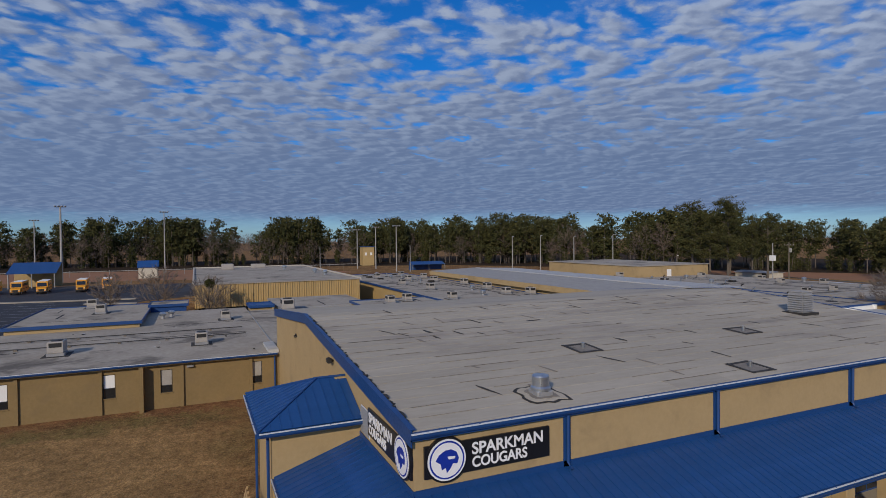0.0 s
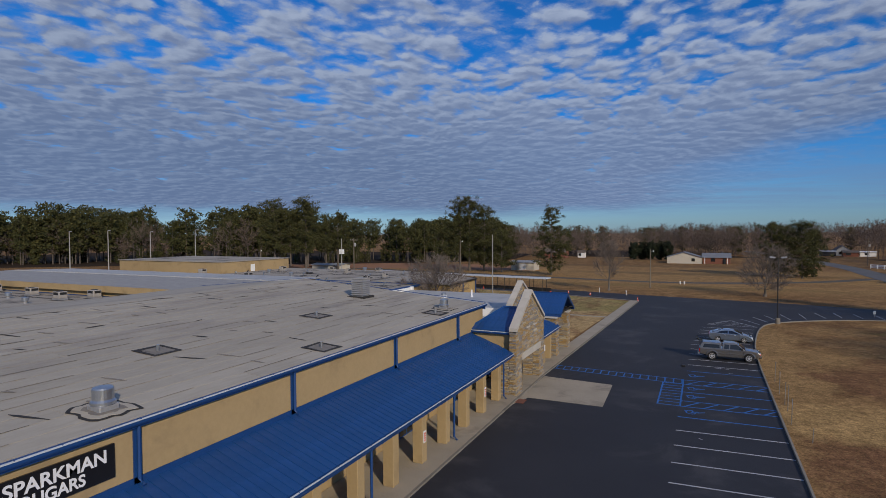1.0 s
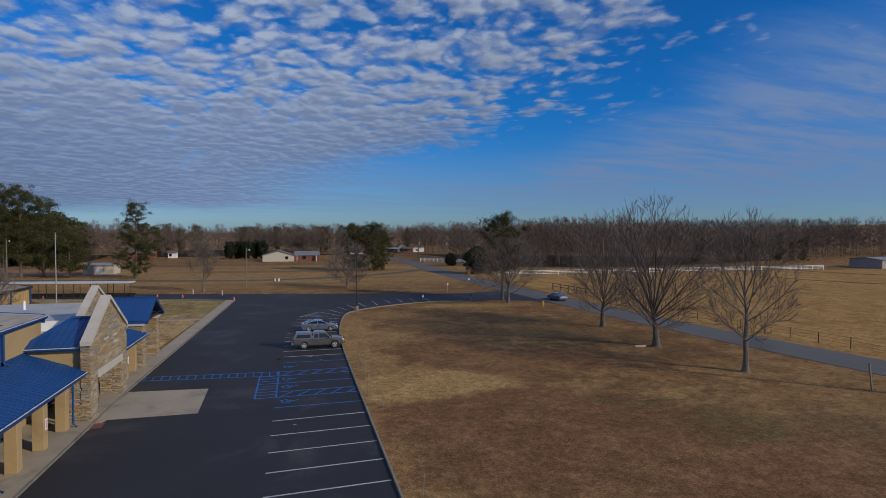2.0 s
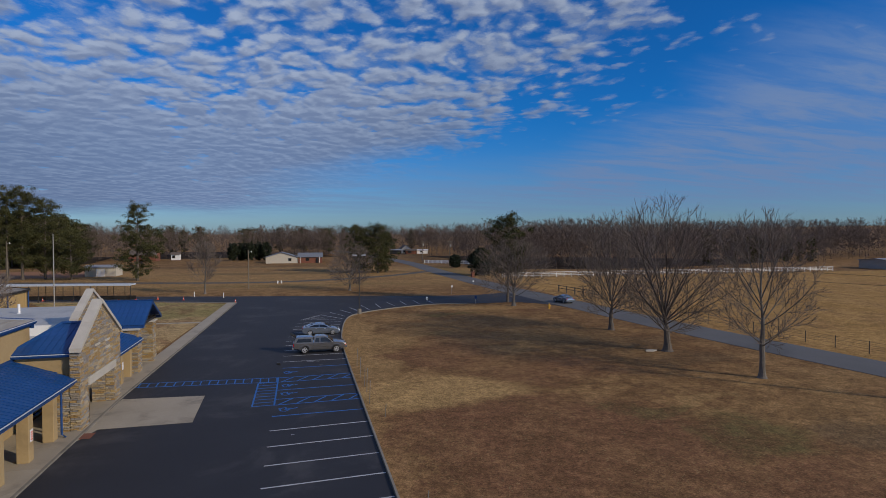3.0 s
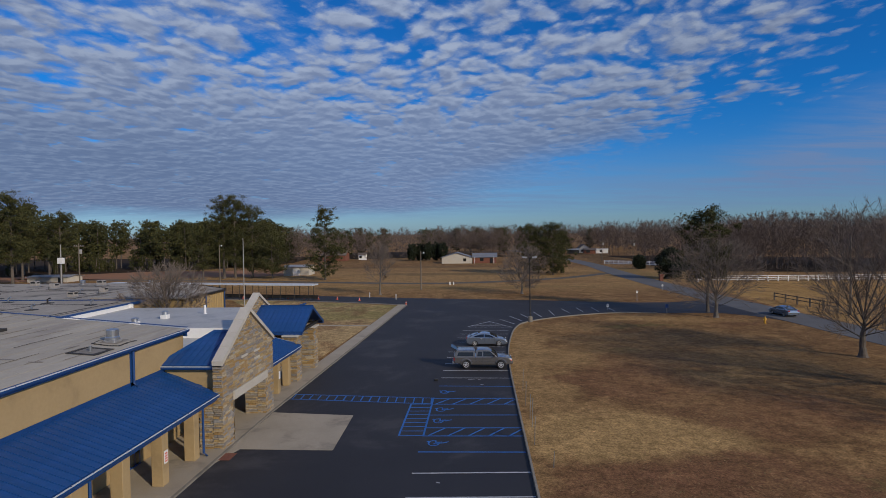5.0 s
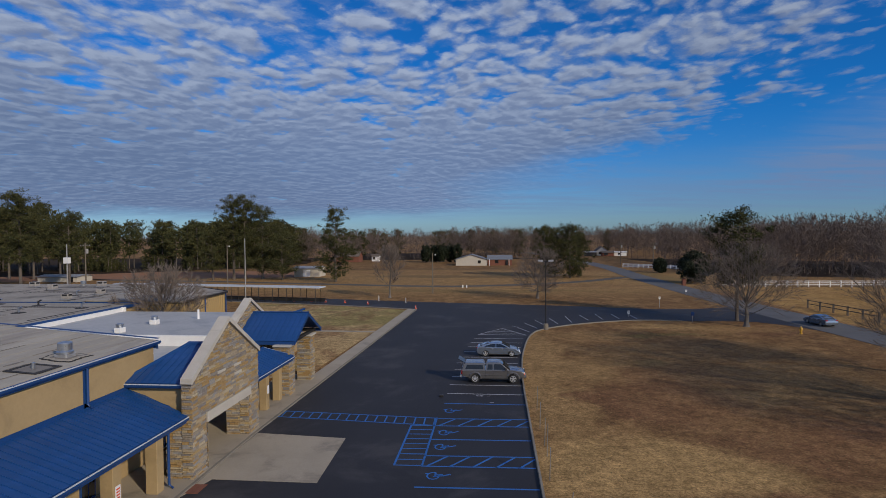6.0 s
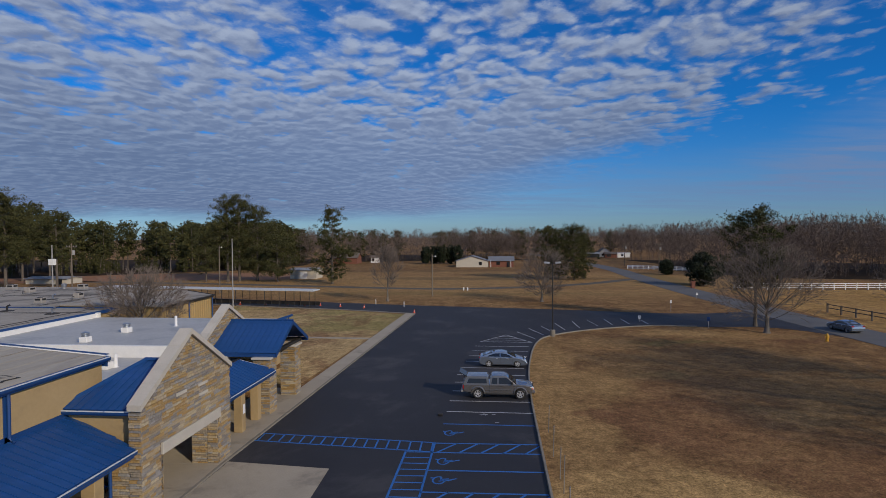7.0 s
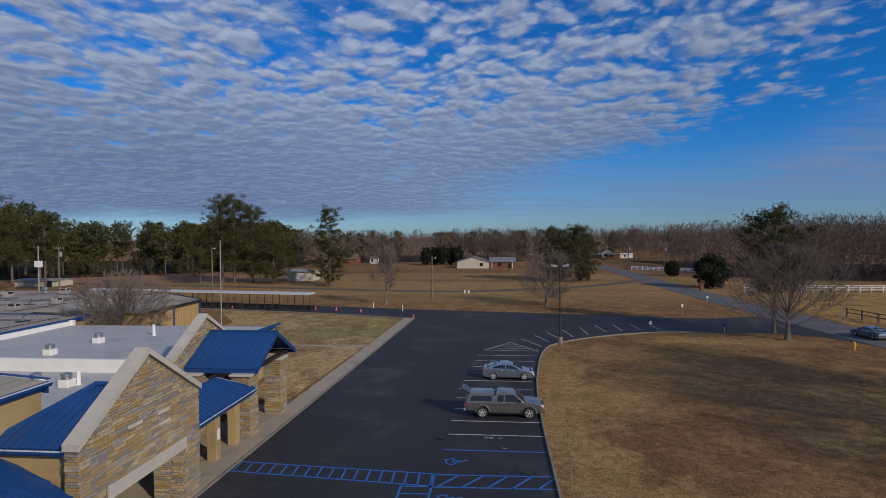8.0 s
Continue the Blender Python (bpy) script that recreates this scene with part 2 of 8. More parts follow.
BLUE_TRIM = material("blue painted trim", (0.012, 0.060, 0.205), (0.010, 0.048, 0.17), rough=0.45, scale=1.0, bump=0.03)
RIM = material("pale gutter lip", (0.62, 0.64, 0.66), (0.5, 0.53, 0.56), rough=0.4, scale=2.0, bump=0.05)
MEMBRANE = material("weathered grey roofing felt", (0.43, 0.385, 0.315), (0.345, 0.308, 0.25), rough=0.95, scale=0.35, fine=5.0, bump=0.3, depth=0.02, stain=(0.26, 0.23, 0.2), stain_scale=0.3, vary=0.07, stretch=(1.0, 0.22, 1.0))
GREYROOF = material("weathered flat roof gravel", (0.42, 0.38, 0.322), (0.285, 0.252, 0.21), rough=0.95, scale=0.22, fine=2.2, bump=0.4, stain=(0.075, 0.068, 0.062), stain_scale=0.17, spec=0.2)
TAR = material("black roofing tar", (0.02, 0.018, 0.017), (0.042, 0.038, 0.034), rough=0.8, scale=2.0, fine=12.0, bump=0.6)
TAR_GREY = material("weathered grey tar", (0.17, 0.152, 0.132), (0.25, 0.225, 0.195), rough=0.9, scale=2.0, fine=10.0, bump=0.4)
WHITE_ROOF = material("white membrane roof", (0.48, 0.475, 0.458), (0.41, 0.407, 0.395), rough=0.6, scale=0.3, fine=3.0, bump=0.1, stain=(0.31, 0.32, 0.33), stain_scale=0.25)
WHITE = material("white paint", (0.84, 0.83, 0.8), (0.76, 0.75, 0.72), rough=0.55, scale=1.5, bump=0.08)
SILVER = material("galvanised sheet steel", (0.55, 0.57, 0.59), (0.42, 0.44, 0.47), rough=0.32, metal=0.9, scale=2.0, fine=8.0, bump=0.06)
ZINC = material("dull grey sheet metal", (0.36, 0.36, 0.36), (0.27, 0.27, 0.28), rough=0.55, metal=0.3, scale=1.0, fine=8.0, bump=0.1)
UNIT = material("pale air conditioner casing", (0.40, 0.37, 0.335), (0.30, 0.275, 0.25), rough=0.6, scale=1.5, bump=0.1)
DARK = material("dark interior", (0.012, 0.012, 0.013), (0.02, 0.02, 0.02), rough=0.6, bump=0)
ASPHALT = material("fresh sealed asphalt", (0.0232, 0.0225, 0.0262), (0.0325, 0.0315, 0.036), rough=0.72, scale=0.16, fine=30.0, bump=0.35, depth=0.01, stain=(0.066, 0.062, 0.064), stain_scale=0.15, spec=0.35)
ROAD = material("worn grey road asphalt", (0.125, 0.122, 0.12), (0.098, 0.096, 0.096), rough=0.9, scale=0.2, fine=20.0, bump=0.3, depth=0.01, stain=(0.08, 0.079, 0.078), stain_scale=0.1)
CONCRETE = material("broomed concrete", (0.40, 0.342, 0.26), (0.325, 0.28, 0.213), rough=0.9, scale=0.4, fine=15.0, bump=0.2, stain=(0.22, 0.19, 0.15), stain_scale=0.35, vary=0.05)
KERB = material("worn kerb concrete", (0.25, 0.222, 0.18), (0.175, 0.155, 0.125), rough=0.9, scale=0.8, fine=12.0, bump=0.3, stain=(0.13, 0.12, 0.1), stain_scale=0.6)
CAST = material("pale cast stone coping", (0.53, 0.49, 0.425), (0.44, 0.405, 0.35), rough=0.85, scale=1.2, fine=20.0, bump=0.25, vary=0.06)
LINE_WHITE = material("white road paint", (0.55, 0.55, 0.56), (0.33, 0.33, 0.35), rough=0.7, scale=1.2, fine=18.0, bump=0.1)
LINE_BLUE = material("blue road paint", (0.03, 0.17, 0.5), (0.02, 0.115, 0.36), rough=0.7, scale=1.2, fine=18.0, bump=0.1)
SIGN_BLACK = material("black sign panel", (0.008, 0.008, 0.01), (0.012, 0.012, 0.014), rough=0.35, bump=0)
SIGN_WHITE = material("white sign face", (0.82, 0.82, 0.82), (0.76, 0.76, 0.77), rough=0.4, bump=0)
SIGN_BLUE = material("royal blue sign face", (0.01, 0.035, 0.33), (0.01, 0.03, 0.28), rough=0.4, bump=0)
GLASS = bpy.data.materials.new("window glass")
GLASS.use_nodes = True
gp = GLASS.node_tree.nodes["Principled BSDF"]
gp.inputs["Base Color"].default_value, gp.inputs["Roughness"].default_value, gp.inputs["Specular IOR Level"].default_value = (0.015, 0.018, 0.022, 1), 0.06, 0.8
STONE_TONES = ((0.45, 0.30, 0.13), (0.36, 0.31, 0.25), (0.50, 0.36, 0.17), (0.31, 0.29, 0.27), (0.42, 0.27, 0.11), (0.47, 0.39, 0.28), (0.36, 0.275, 0.17), (0.51, 0.40, 0.25), (0.28, 0.255, 0.235), (0.37, 0.355, 0.34), (0.55, 0.46, 0.32), (0.45, 0.31, 0.155), (0.40, 0.33, 0.24))
STONE = colours("ledge stone veneer", STONE_TONES, "object")
STONE_REST = colours("ledge stone veneer mix", STONE_TONES, "island")
MORTAR = material("stone backing mortar", (0.2, 0.16, 0.115), (0.15, 0.12, 0.09), rough=0.95, scale=3.0)
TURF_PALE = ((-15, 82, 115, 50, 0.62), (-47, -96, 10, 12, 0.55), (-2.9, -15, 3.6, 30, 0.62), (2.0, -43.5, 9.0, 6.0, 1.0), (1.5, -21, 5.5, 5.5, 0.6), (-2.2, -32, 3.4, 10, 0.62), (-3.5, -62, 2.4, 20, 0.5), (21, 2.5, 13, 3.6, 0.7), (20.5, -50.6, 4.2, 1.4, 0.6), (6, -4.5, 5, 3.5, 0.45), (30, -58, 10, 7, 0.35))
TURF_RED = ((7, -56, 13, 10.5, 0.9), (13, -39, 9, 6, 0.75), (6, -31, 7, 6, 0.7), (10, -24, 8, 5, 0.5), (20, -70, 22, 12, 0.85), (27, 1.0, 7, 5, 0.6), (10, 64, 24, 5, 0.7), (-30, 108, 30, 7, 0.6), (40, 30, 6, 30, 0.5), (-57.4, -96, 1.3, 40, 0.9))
TURF_DARK = ((15, -12.5, 12, 5.5, 0.62), (19, -22, 13, 6, 0.5), (26, -29, 9, 6, 0.55), (28, -38, 8, 4, 0.5), (27, -59, 5, 2.2, 0.6), (-8, 92, 45, 6, 0.6), (-40, 128, 50, 6, 0.45))
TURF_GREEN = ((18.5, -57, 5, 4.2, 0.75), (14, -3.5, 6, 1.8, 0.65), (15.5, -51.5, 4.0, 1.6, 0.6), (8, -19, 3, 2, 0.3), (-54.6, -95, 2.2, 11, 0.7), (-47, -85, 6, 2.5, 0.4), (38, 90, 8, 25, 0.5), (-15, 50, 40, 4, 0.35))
LAWN = ground_material("winter lawn", ((0.182, 0.098, 0.042), (0.385, 0.24, 0.097), (0.105, 0.094, 0.034), (0.178, 0.084, 0.044)), (0.125, 0.056, 0.033), patches=(TURF_PALE, TURF_RED, TURF_DARK, TURF_GREEN))
PALE_LAWN = ground_material("pale straw lawn", ((0.38, 0.255, 0.118), (0.47, 0.335, 0.16), (0.2, 0.18, 0.06), (0.2, 0.11, 0.054)), lush=0.07)
FOREST = material("leaf-strewn forest floor", (0.055, 0.038, 0.026), (0.035, 0.026, 0.018), rough=1.0, scale=0.2, fine=1.5, bump=0.3, spec=0.05)
FIELD = ground_material("golden hay field", ((0.33, 0.19, 0.062), (0.38, 0.225, 0.08), (0.27, 0.165, 0.06), (0.25, 0.135, 0.05)))
BARK = material("grey-brown bark", (0.15, 0.124, 0.1), (0.085, 0.07, 0.056), rough=0.95, scale=2.0, fine=16.0, bump=0.6, depth=0.03)
BARK_PALE = material("pale mottled bark", (0.20, 0.175, 0.145), (0.11, 0.095, 0.078), rough=0.95, scale=1.5, fine=12.0, bump=0.5, depth=0.03)
TWIG = material("bare winter twigs", (0.225, 0.18, 0.148), (0.16, 0.126, 0.102), rough=0.95, scale=0.5, bump=0)
WOODS = material("bare grey-brown wood", (0.165, 0.122, 0.1), (0.115, 0.086, 0.07), rough=0.95, scale=0.05, bump=0)
PINE = colours("dark pine needles", ((0.052, 0.06, 0.02), (0.088, 0.089, 0.026), (0.039, 0.048, 0.017), (0.122, 0.11, 0.034), (0.064, 0.068, 0.022)), "leaf", rough=0.9, fine=1.0, bump=0)
EVERGREEN = colours("dark glossy evergreen leaves", ((0.022, 0.034, 0.014), (0.034, 0.046, 0.02), (0.018, 0.027, 0.012)), "leaf", rough=0.6, fine=1.0, bump=0)
POLE_WOOD = material("weathered pole timber", (0.20, 0.165, 0.125), (0.13, 0.105, 0.08), rough=0.9, scale=1.0, fine=10.0, bump=0.3, stretch=(1, 1, 0.1))
POLE_GREY = material("grey concrete pole", (0.36, 0.35, 0.33), (0.28, 0.27, 0.26), rough=0.8, scale=1.0, bump=0.15)
DARK_METAL = material("dark bronze metal", (0.035, 0.032, 0.03), (0.05, 0.046, 0.042), rough=0.5, metal=0.4, scale=2.0, bump=0.05)
PALLET_WOOD = material("bare pale pallet wood", (0.46, 0.31, 0.15), (0.36, 0.235, 0.11), rough=0.85, scale=2.0, fine=12.0, bump=0.2)
CONE_ORANGE = material("orange cone plastic", (0.75, 0.10, 0.03), (0.62, 0.08, 0.03), rough=0.5, bump=0)
BUS_YELLOW = material("school bus yellow", (0.75, 0.33, 0.02), (0.66, 0.28, 0.02), rough=0.4, scale=1.0, bump=0)
BRICK_RED = material("red-brown brick", (0.22, 0.085, 0.05), (0.16, 0.06, 0.04), rough=0.9, scale=2.0, bump=0.3)
RUBBER = material("black tyre rubber", (0.018, 0.018, 0.018), (0.026, 0.026, 0.026), rough=0.85, scale=6.0, bump=0.1)
HYDRANT = material("yellow hydrant paint", (0.65, 0.36, 0.03), (0.5, 0.27, 0.03), rough=0.5, bump=0.05)


def car_paint(name, tone, dust, metal=0.35):
    """Metallic lacquer under a clear coat, with a little road dust in broad soft patches."""
    m = bpy.data.materials.new(name)
    m.use_nodes = True
    N = Nodes(m.node_tree)
    n = N.noise(N.add("ShaderNodeTexCoord").outputs["Object"], 0.9, 3.0, 0.5)
    p = N.add("ShaderNodeBsdfPrincipled", {"Base Color": N.mix(N.ramp(n, 0.35, 0.7, 0.0, 0.35), (*tone, 1), (*dust, 1)), "Metallic": metal, "Roughness": 0.24, "Coat Weight": 1.0, "Coat Roughness": 0.06})
    N.t.links.new(p.outputs[0], N.add("ShaderNodeOutputMaterial").inputs[0])
    return m


PAINT_GREY = car_paint("warm grey car paint", (0.205, 0.192, 0.182), (0.225, 0.21, 0.195), 0.6)
PAINT_SILVER = car_paint("silver-blue car paint", (0.29, 0.33, 0.39), (0.32, 0.36, 0.41), 0.7)
RIM_ALLOY = material("bright alloy wheel", (0.62, 0.62, 0.63), (0.55, 0.55, 0.56), rough=0.3, metal=0.4, bump=0)
LAMP_RED = material("red lamp lens", (0.35, 0.01, 0.01), (0.3, 0.01, 0.01), rough=0.2, bump=0)
LAMP_CLEAR = material("clear lamp lens", (0.7, 0.7, 0.72), (0.6, 0.6, 0.62), rough=0.15, bump=0)
TRACK = material("old dark gravel track", (0.1, 0.085, 0.07), (0.075, 0.064, 0.054), rough=1.0, scale=0.3, fine=6.0, bump=0.3)
CLAY = material("red clay soil", (0.30, 0.135, 0.06), (0.24, 0.115, 0.055), rough=1.0, scale=0.1, fine=2.0, bump=0.3)

# ---- mesh helpers ----


def thing(name, at, label, category, group="", kind=""):
    """An empty at a thing's base, to hold its parts."""
    ob = new(name)
    ob.matrix_world = Matrix.Translation(at) if not isinstance(at, Matrix) else at
    ob.empty_display_size = 0.3
    return tagged(ob, label, category, group, kind)


def mesh_of(bm, mat, smooth=False):
    me = bpy.data.meshes.new("shape")
    bmesh.ops.recalc_face_normals(bm, faces=bm.faces)
    bm.to_mesh(me)
    bm.free()
    me.materials.append(mat)
    if smooth:
        for p in me.polygons:
            p.use_smooth = True
    return me


def part(name, bm, mat, parent, label="", smooth=False):
    """A mesh under a thing or a part; the bmesh is in world metres where the parent stands already."""
    ob = new(name, mesh_of(bm, mat, smooth) if isinstance(bm, bmesh.types.BMesh) else bm)
    ob.parent = parent
    root = parent if parent.parent is None else parent.parent
    ob.matrix_parent_inverse = root.matrix_world.inverted() if parent.parent is None else Matrix()
    if label:
        ob["label"] = label
    return ob


def bx(bm, x0, x1, y0, y1, z0, z1, bevel=0.0):
    """A box; with bevel its edges are cut."""
    v = [bm.verts.new((x, y, z)) for z in (z0, z1) for y in (y0, y1) for x in (x0, x1)]
    fs = [bm.faces.new([v[k] for k in f]) for f in ((0, 2, 3, 1), (4, 5, 7, 6), (0, 1, 5, 4), (2, 6, 7, 3), (0, 4, 6, 2), (1, 3, 7, 5))]
    if bevel:
        es = list({e for f in fs for e in f.edges})
        bmesh.ops.bevel(bm, geom=es, offset=bevel, segments=1, affect="EDGES", profile=0.5)
    return bm


def box(*a, bevel=0.0):
    return bx(bmesh.new(), *a, bevel=bevel)


def prism(bm, pts, shift):
    """A flat polygon pushed along shift."""
    a = [bm.verts.new(p) for p in pts]
    b = [bm.verts.new(Vector(p) + Vector(shift)) for p in pts]
    n = len(a)
    bm.faces.new(a)
    bm.faces.new(b[::-1])
    for k in range(n):
        bm.faces.new((a[k], b[k], b[(k + 1) % n], a[(k + 1) % n]))
    return bm


def tube(bm, path, radii, sides=8, cap=True):
    """A tapered pipe along points."""
    rings = []
    n = len(path)
    for k, p in enumerate(path):
        p = Vector(p)
        d = (Vector(path[min(k + 1, n - 1)]) - Vector(path[max(k - 1, 0)])).normalized()
        s = d.orthogonal().normalized()
        t = d.cross(s)
        r = radii[k] if hasattr(radii, "__len__") else radii
        rings.append([bm.verts.new(p + r * (math.cos(a) * s + math.sin(a) * t)) for a in (2 * math.pi * j / sides for j in range(sides))])
    for a, b in zip(rings, rings[1:]):
        for j in range(sides):
            bm.faces.new((a[j], a[(j + 1) % sides], b[(j + 1) % sides], b[j]))
    if cap:
        bm.faces.new(rings[0][::-1])
        bm.faces.new(rings[-1])
    return bm


def lathe(bm, at, profile, sides=16):
    """A turned shape about an upright axis; profile rows of radius, height."""
    rings = [[bm.verts.new((at[0] + r * math.cos(a), at[1] + r * math.sin(a), at[2] + h)) for a in (2 * math.pi * j / sides for j in range(sides))] for r, h in profile]
    for a, b in zip(rings, rings[1:]):
        for j in range(sides):
            bm.faces.new((a[j], a[(j + 1) % sides], b[(j + 1) % sides], b[j]))
    bm.faces.new(rings[0][::-1])
    bm.faces.new(rings[-1])
    return bm


def disc(bm, c, r, normal, thick, sides=36, ry=None):
    """A flat round plate."""
    n = Vector(normal).normalized()
    s = Vector((0, 0, 1)).cross(n).normalized() if abs(n.z) < 0.9 else Vector((1, 0, 0))
    t = n.cross(s)
    return prism(bm, [Vector(c) + r * math.cos(a) * s + (ry or r) * math.sin(a) * t for a in (2 * math.pi * k / sides for k in range(sides))], n * thick)


def clip(poly, point, normal):
    """The part of a flat polygon on the side of a plane to which normal points."""
    out = []
    for a, b in zip(poly, poly[1:] + poly[:1]):
        da, db = (a - point).dot(normal), (b - point).dot(normal)
        if da >= 0:
            out.append(a)
        if da * db < 0:
            out.append(a + (b - a) * (da / (da - db)))
    return out


def seam_roof(parent, poly, width=0.41, mat=BLUE, rib=0.026, name="roof_panel"):
    """A standing seam roof plane: poly starts with the eave's two ends; each panel is a piece with a seam on its edge."""
    poly = [Vector(p) for p in poly]
    e = (poly[1] - poly[0]).normalized()
    nrm = e.cross(poly[2] - poly[0]).normalized()
    if nrm.z < 0:
        nrm = -nrm
    up = nrm.cross(e)
    if up.z < 0:
        up = -up
    lo, hi = min((p - poly[0]).dot(e) for p in poly), max((p - poly[0]).dot(e) for p in poly)
    n = max(1, round((hi - lo) / width))
    w = (hi - lo) / n
    shared = {}
    for k in range(n):
        a, b = poly[0] + e * (lo + k * w), poly[0] + e * (lo + (k + 1) * w)
        q = clip(clip(poly, a, e), b, -e)
        if len(q) < 3:
            continue
        q = [p - a for p in q]
        key = tuple(round(c, 2) for p in q for c in p)
        if key not in shared:
            bm = bmesh.new()
            prism(bm, q, nrm * 0.03)
            at0 = [p.dot(up) for p in q if p.dot(e) < 0.35 * w]
            if len(at0) > 1 and max(at0) - min(at0) > 0.1:
                s0, s1 = min(at0) + 0.01, max(at0) - 0.01
                prism(bm, [up * s0 + nrm * 0.03, e * 0.035 + up * s0 + nrm * 0.03, e * 0.035 + up * s1 + nrm * 0.03, up * s1 + nrm * 0.03], nrm * rib)
            shared[key] = mesh_of(bm, mat)
        ob = new(name, shared[key])
        ob.parent = parent
        ob.matrix_parent_inverse = (parent if parent.parent is None else parent.parent).matrix_world.inverted()
        ob.matrix_basis = Matrix.Translation(a)


def gutter(parent, a, b, out, name="gutter"):
    """A box gutter from a to b with a pale front lip."""
    a, b, out = Vector(a), Vector(b), Vector(out).normalized()
    up = Vector((0, 0, 1))
    g = part(name, prism(bmesh.new(), [a - up * 0.2, a, a + out * 0.15, a + out * 0.15 - up * 0.12, a + out * 0.1 - up * 0.2], b - a), BLUE_TRIM, parent)
    part("lip", prism(bmesh.new(), [a + out * 0.155 - up * 0.035, a + out * 0.155 + up * 0.012, a + out * 0.115 + up * 0.012, a + out * 0.115 - up * 0.0], b - a), RIM, parent)
    n = int((b - a).length / 1.2)
    for k in range(1, n):
        p = a.lerp(b, k / n)
        s = (b - a).normalized() * 0.02
        part("gutter_strap", prism(bmesh.new(), [p - s, p + s, p + s + out * 0.16, p - s + out * 0.16], up * 0.02), BLUE_TRIM, parent)
    return g


def downspout(parent, x, y, z0, z1, foot=(1, 0), size=0.11, mat=None):
    fx, fy = foot
    tube_path = [(x, y, z1), (x, y, z0 + 0.18), (x + 0.22 * fx, y + 0.22 * fy, z0)]
    part("downspout", tube(bmesh.new(), tube_path, size * 0.62, 6), mat or BLUE_TRIM, parent, "blue metal downspout")


STONE_SHAPES = []
for k in range(6):
    bm = bmesh.new()
    rr = random.Random(k)
    j = lambda a: rr.uniform(-a, a)
    back = [bm.verts.new((x, 0, z)) for x, z in ((0, 0), (1, 0), (1, 1), (0, 1))]
    mid = [bm.verts.new((x + j(0.01), 0.75 + j(0.1), z)) for x, z in ((0, 0), (1, 0), (1, 1), (0, 1))]
    top = [bm.verts.new((x + j(0.02), 1.0 + j(0.15), z + j(0.05))) for x, z in ((0.04, 0.12), (0.96, 0.12), (0.96, 0.88), (0.04, 0.88))]
    for a, b in ((back, mid), (mid, top)):
        for i in range(4):
            bm.faces.new((a[i], a[(i + 1) % 4], b[(i + 1) % 4], b[i]))
    bm.faces.new(top)
    STONE_SHAPES.append(mesh_of(bm, STONE))


def stone_face(parent, origin, along, out, length, height, inside, pieces=300, seed=1, course=(0.075, 0.16), size=(0.25, 0.9)):
    """Ledge stones laid in uneven courses on a wall face; inside(s, z) tells where the wall is. The first ones are pieces, the rest one part."""
    r = random.Random(seed)
    origin, along, out = Vector(origin), Vector(along).normalized(), Vector(out).normalized()
    places = []
    z = 0.0
    while z < height:
        h = r.uniform(*course)
        s = -r.uniform(0, 0.4)
        while s < length:
            w = r.uniform(*size)
            a, b = max(0.0, s), min(length, s + w)
            if b - a > 0.06 and inside(a + 0.02, z + 0.01) and inside(b - 0.02, z + 0.01) and inside(a + 0.02, z + h) and inside(b - 0.02, z + h):
                places.append((a, z, b - a - 0.012, min(h, height - z) - 0.01, r.uniform(0.03, 0.085)))
            elif b - a > 0.3:
                for q in range(3):
                    c, d = a + (b - a) * q / 3, a + (b - a) * (q + 1) / 3
                    if all(inside(x, y) for x in (c, d) for y in (z + 0.01, z + h)):
                        places.append((c, z, d - c - 0.012, h - 0.01, r.uniform(0.03, 0.07)))
            s += w
        z += h
    inv = (parent if parent.parent is None else parent.parent).matrix_world.inverted()
    turn = Matrix((along, out, (0, 0, 1))).transposed().to_4x4()
    rest = bmesh.new()
    for k, (s, z, w, h, d) in enumerate(places):
        m = Matrix.Translation(origin + along * s + Vector((0, 0, z))) @ turn @ Matrix.Diagonal((w, d, h, 1))
        if k < pieces:
            ob = new("stone", STONE_SHAPES[k % 6])
            ob.parent, ob.matrix_parent_inverse, ob.matrix_basis = parent, inv, m
        else:
            q = [rest.verts.new(m @ Vector(c)) for c in ((0, 0, 0), (1, 0, 0), (1, 0, 1), (0, 0, 1), (0.02, 1, 0.08), (0.98, 1, 0.08), (0.98, 1, 0.92), (0.02, 1, 0.92))]
            for f in ((0, 1, 5, 4), (1, 2, 6, 5), (2, 3, 7, 6), (3, 0, 4, 7), (4, 5, 6, 7)):
                rest.faces.new([q[i] for i in f])
    if len(rest.verts):
        tagged(part("stonework", rest, STONE_REST, parent), kind="stuff")
    else:
        rest.free()


def lettering(parent, text, at, size, turn, mat=None, wide=1.0, name="lettering"):
    cu = bpy.data.curves.new("text", "FONT")
    cu.body, cu.size, cu.extrude, cu.offset = text, size, 0.012, 0.012
    tmp = bpy.data.objects.new("text", cu)
    scene.collection.objects.link(tmp)
    me = bpy.data.meshes.new_from_object(tmp.evaluated_get(bpy.context.evaluated_depsgraph_get()))
    bpy.data.objects.remove(tmp)
    me.materials.clear()
    me.materials.append(mat or SIGN_WHITE)
    me.transform(Matrix.Translation(at) @ turn @ Matrix.Diagonal((wide, 1, 1, 1)))
    ob = part(name, me, None, parent)
    return ob


# ---- ground, roads, kerbs ----


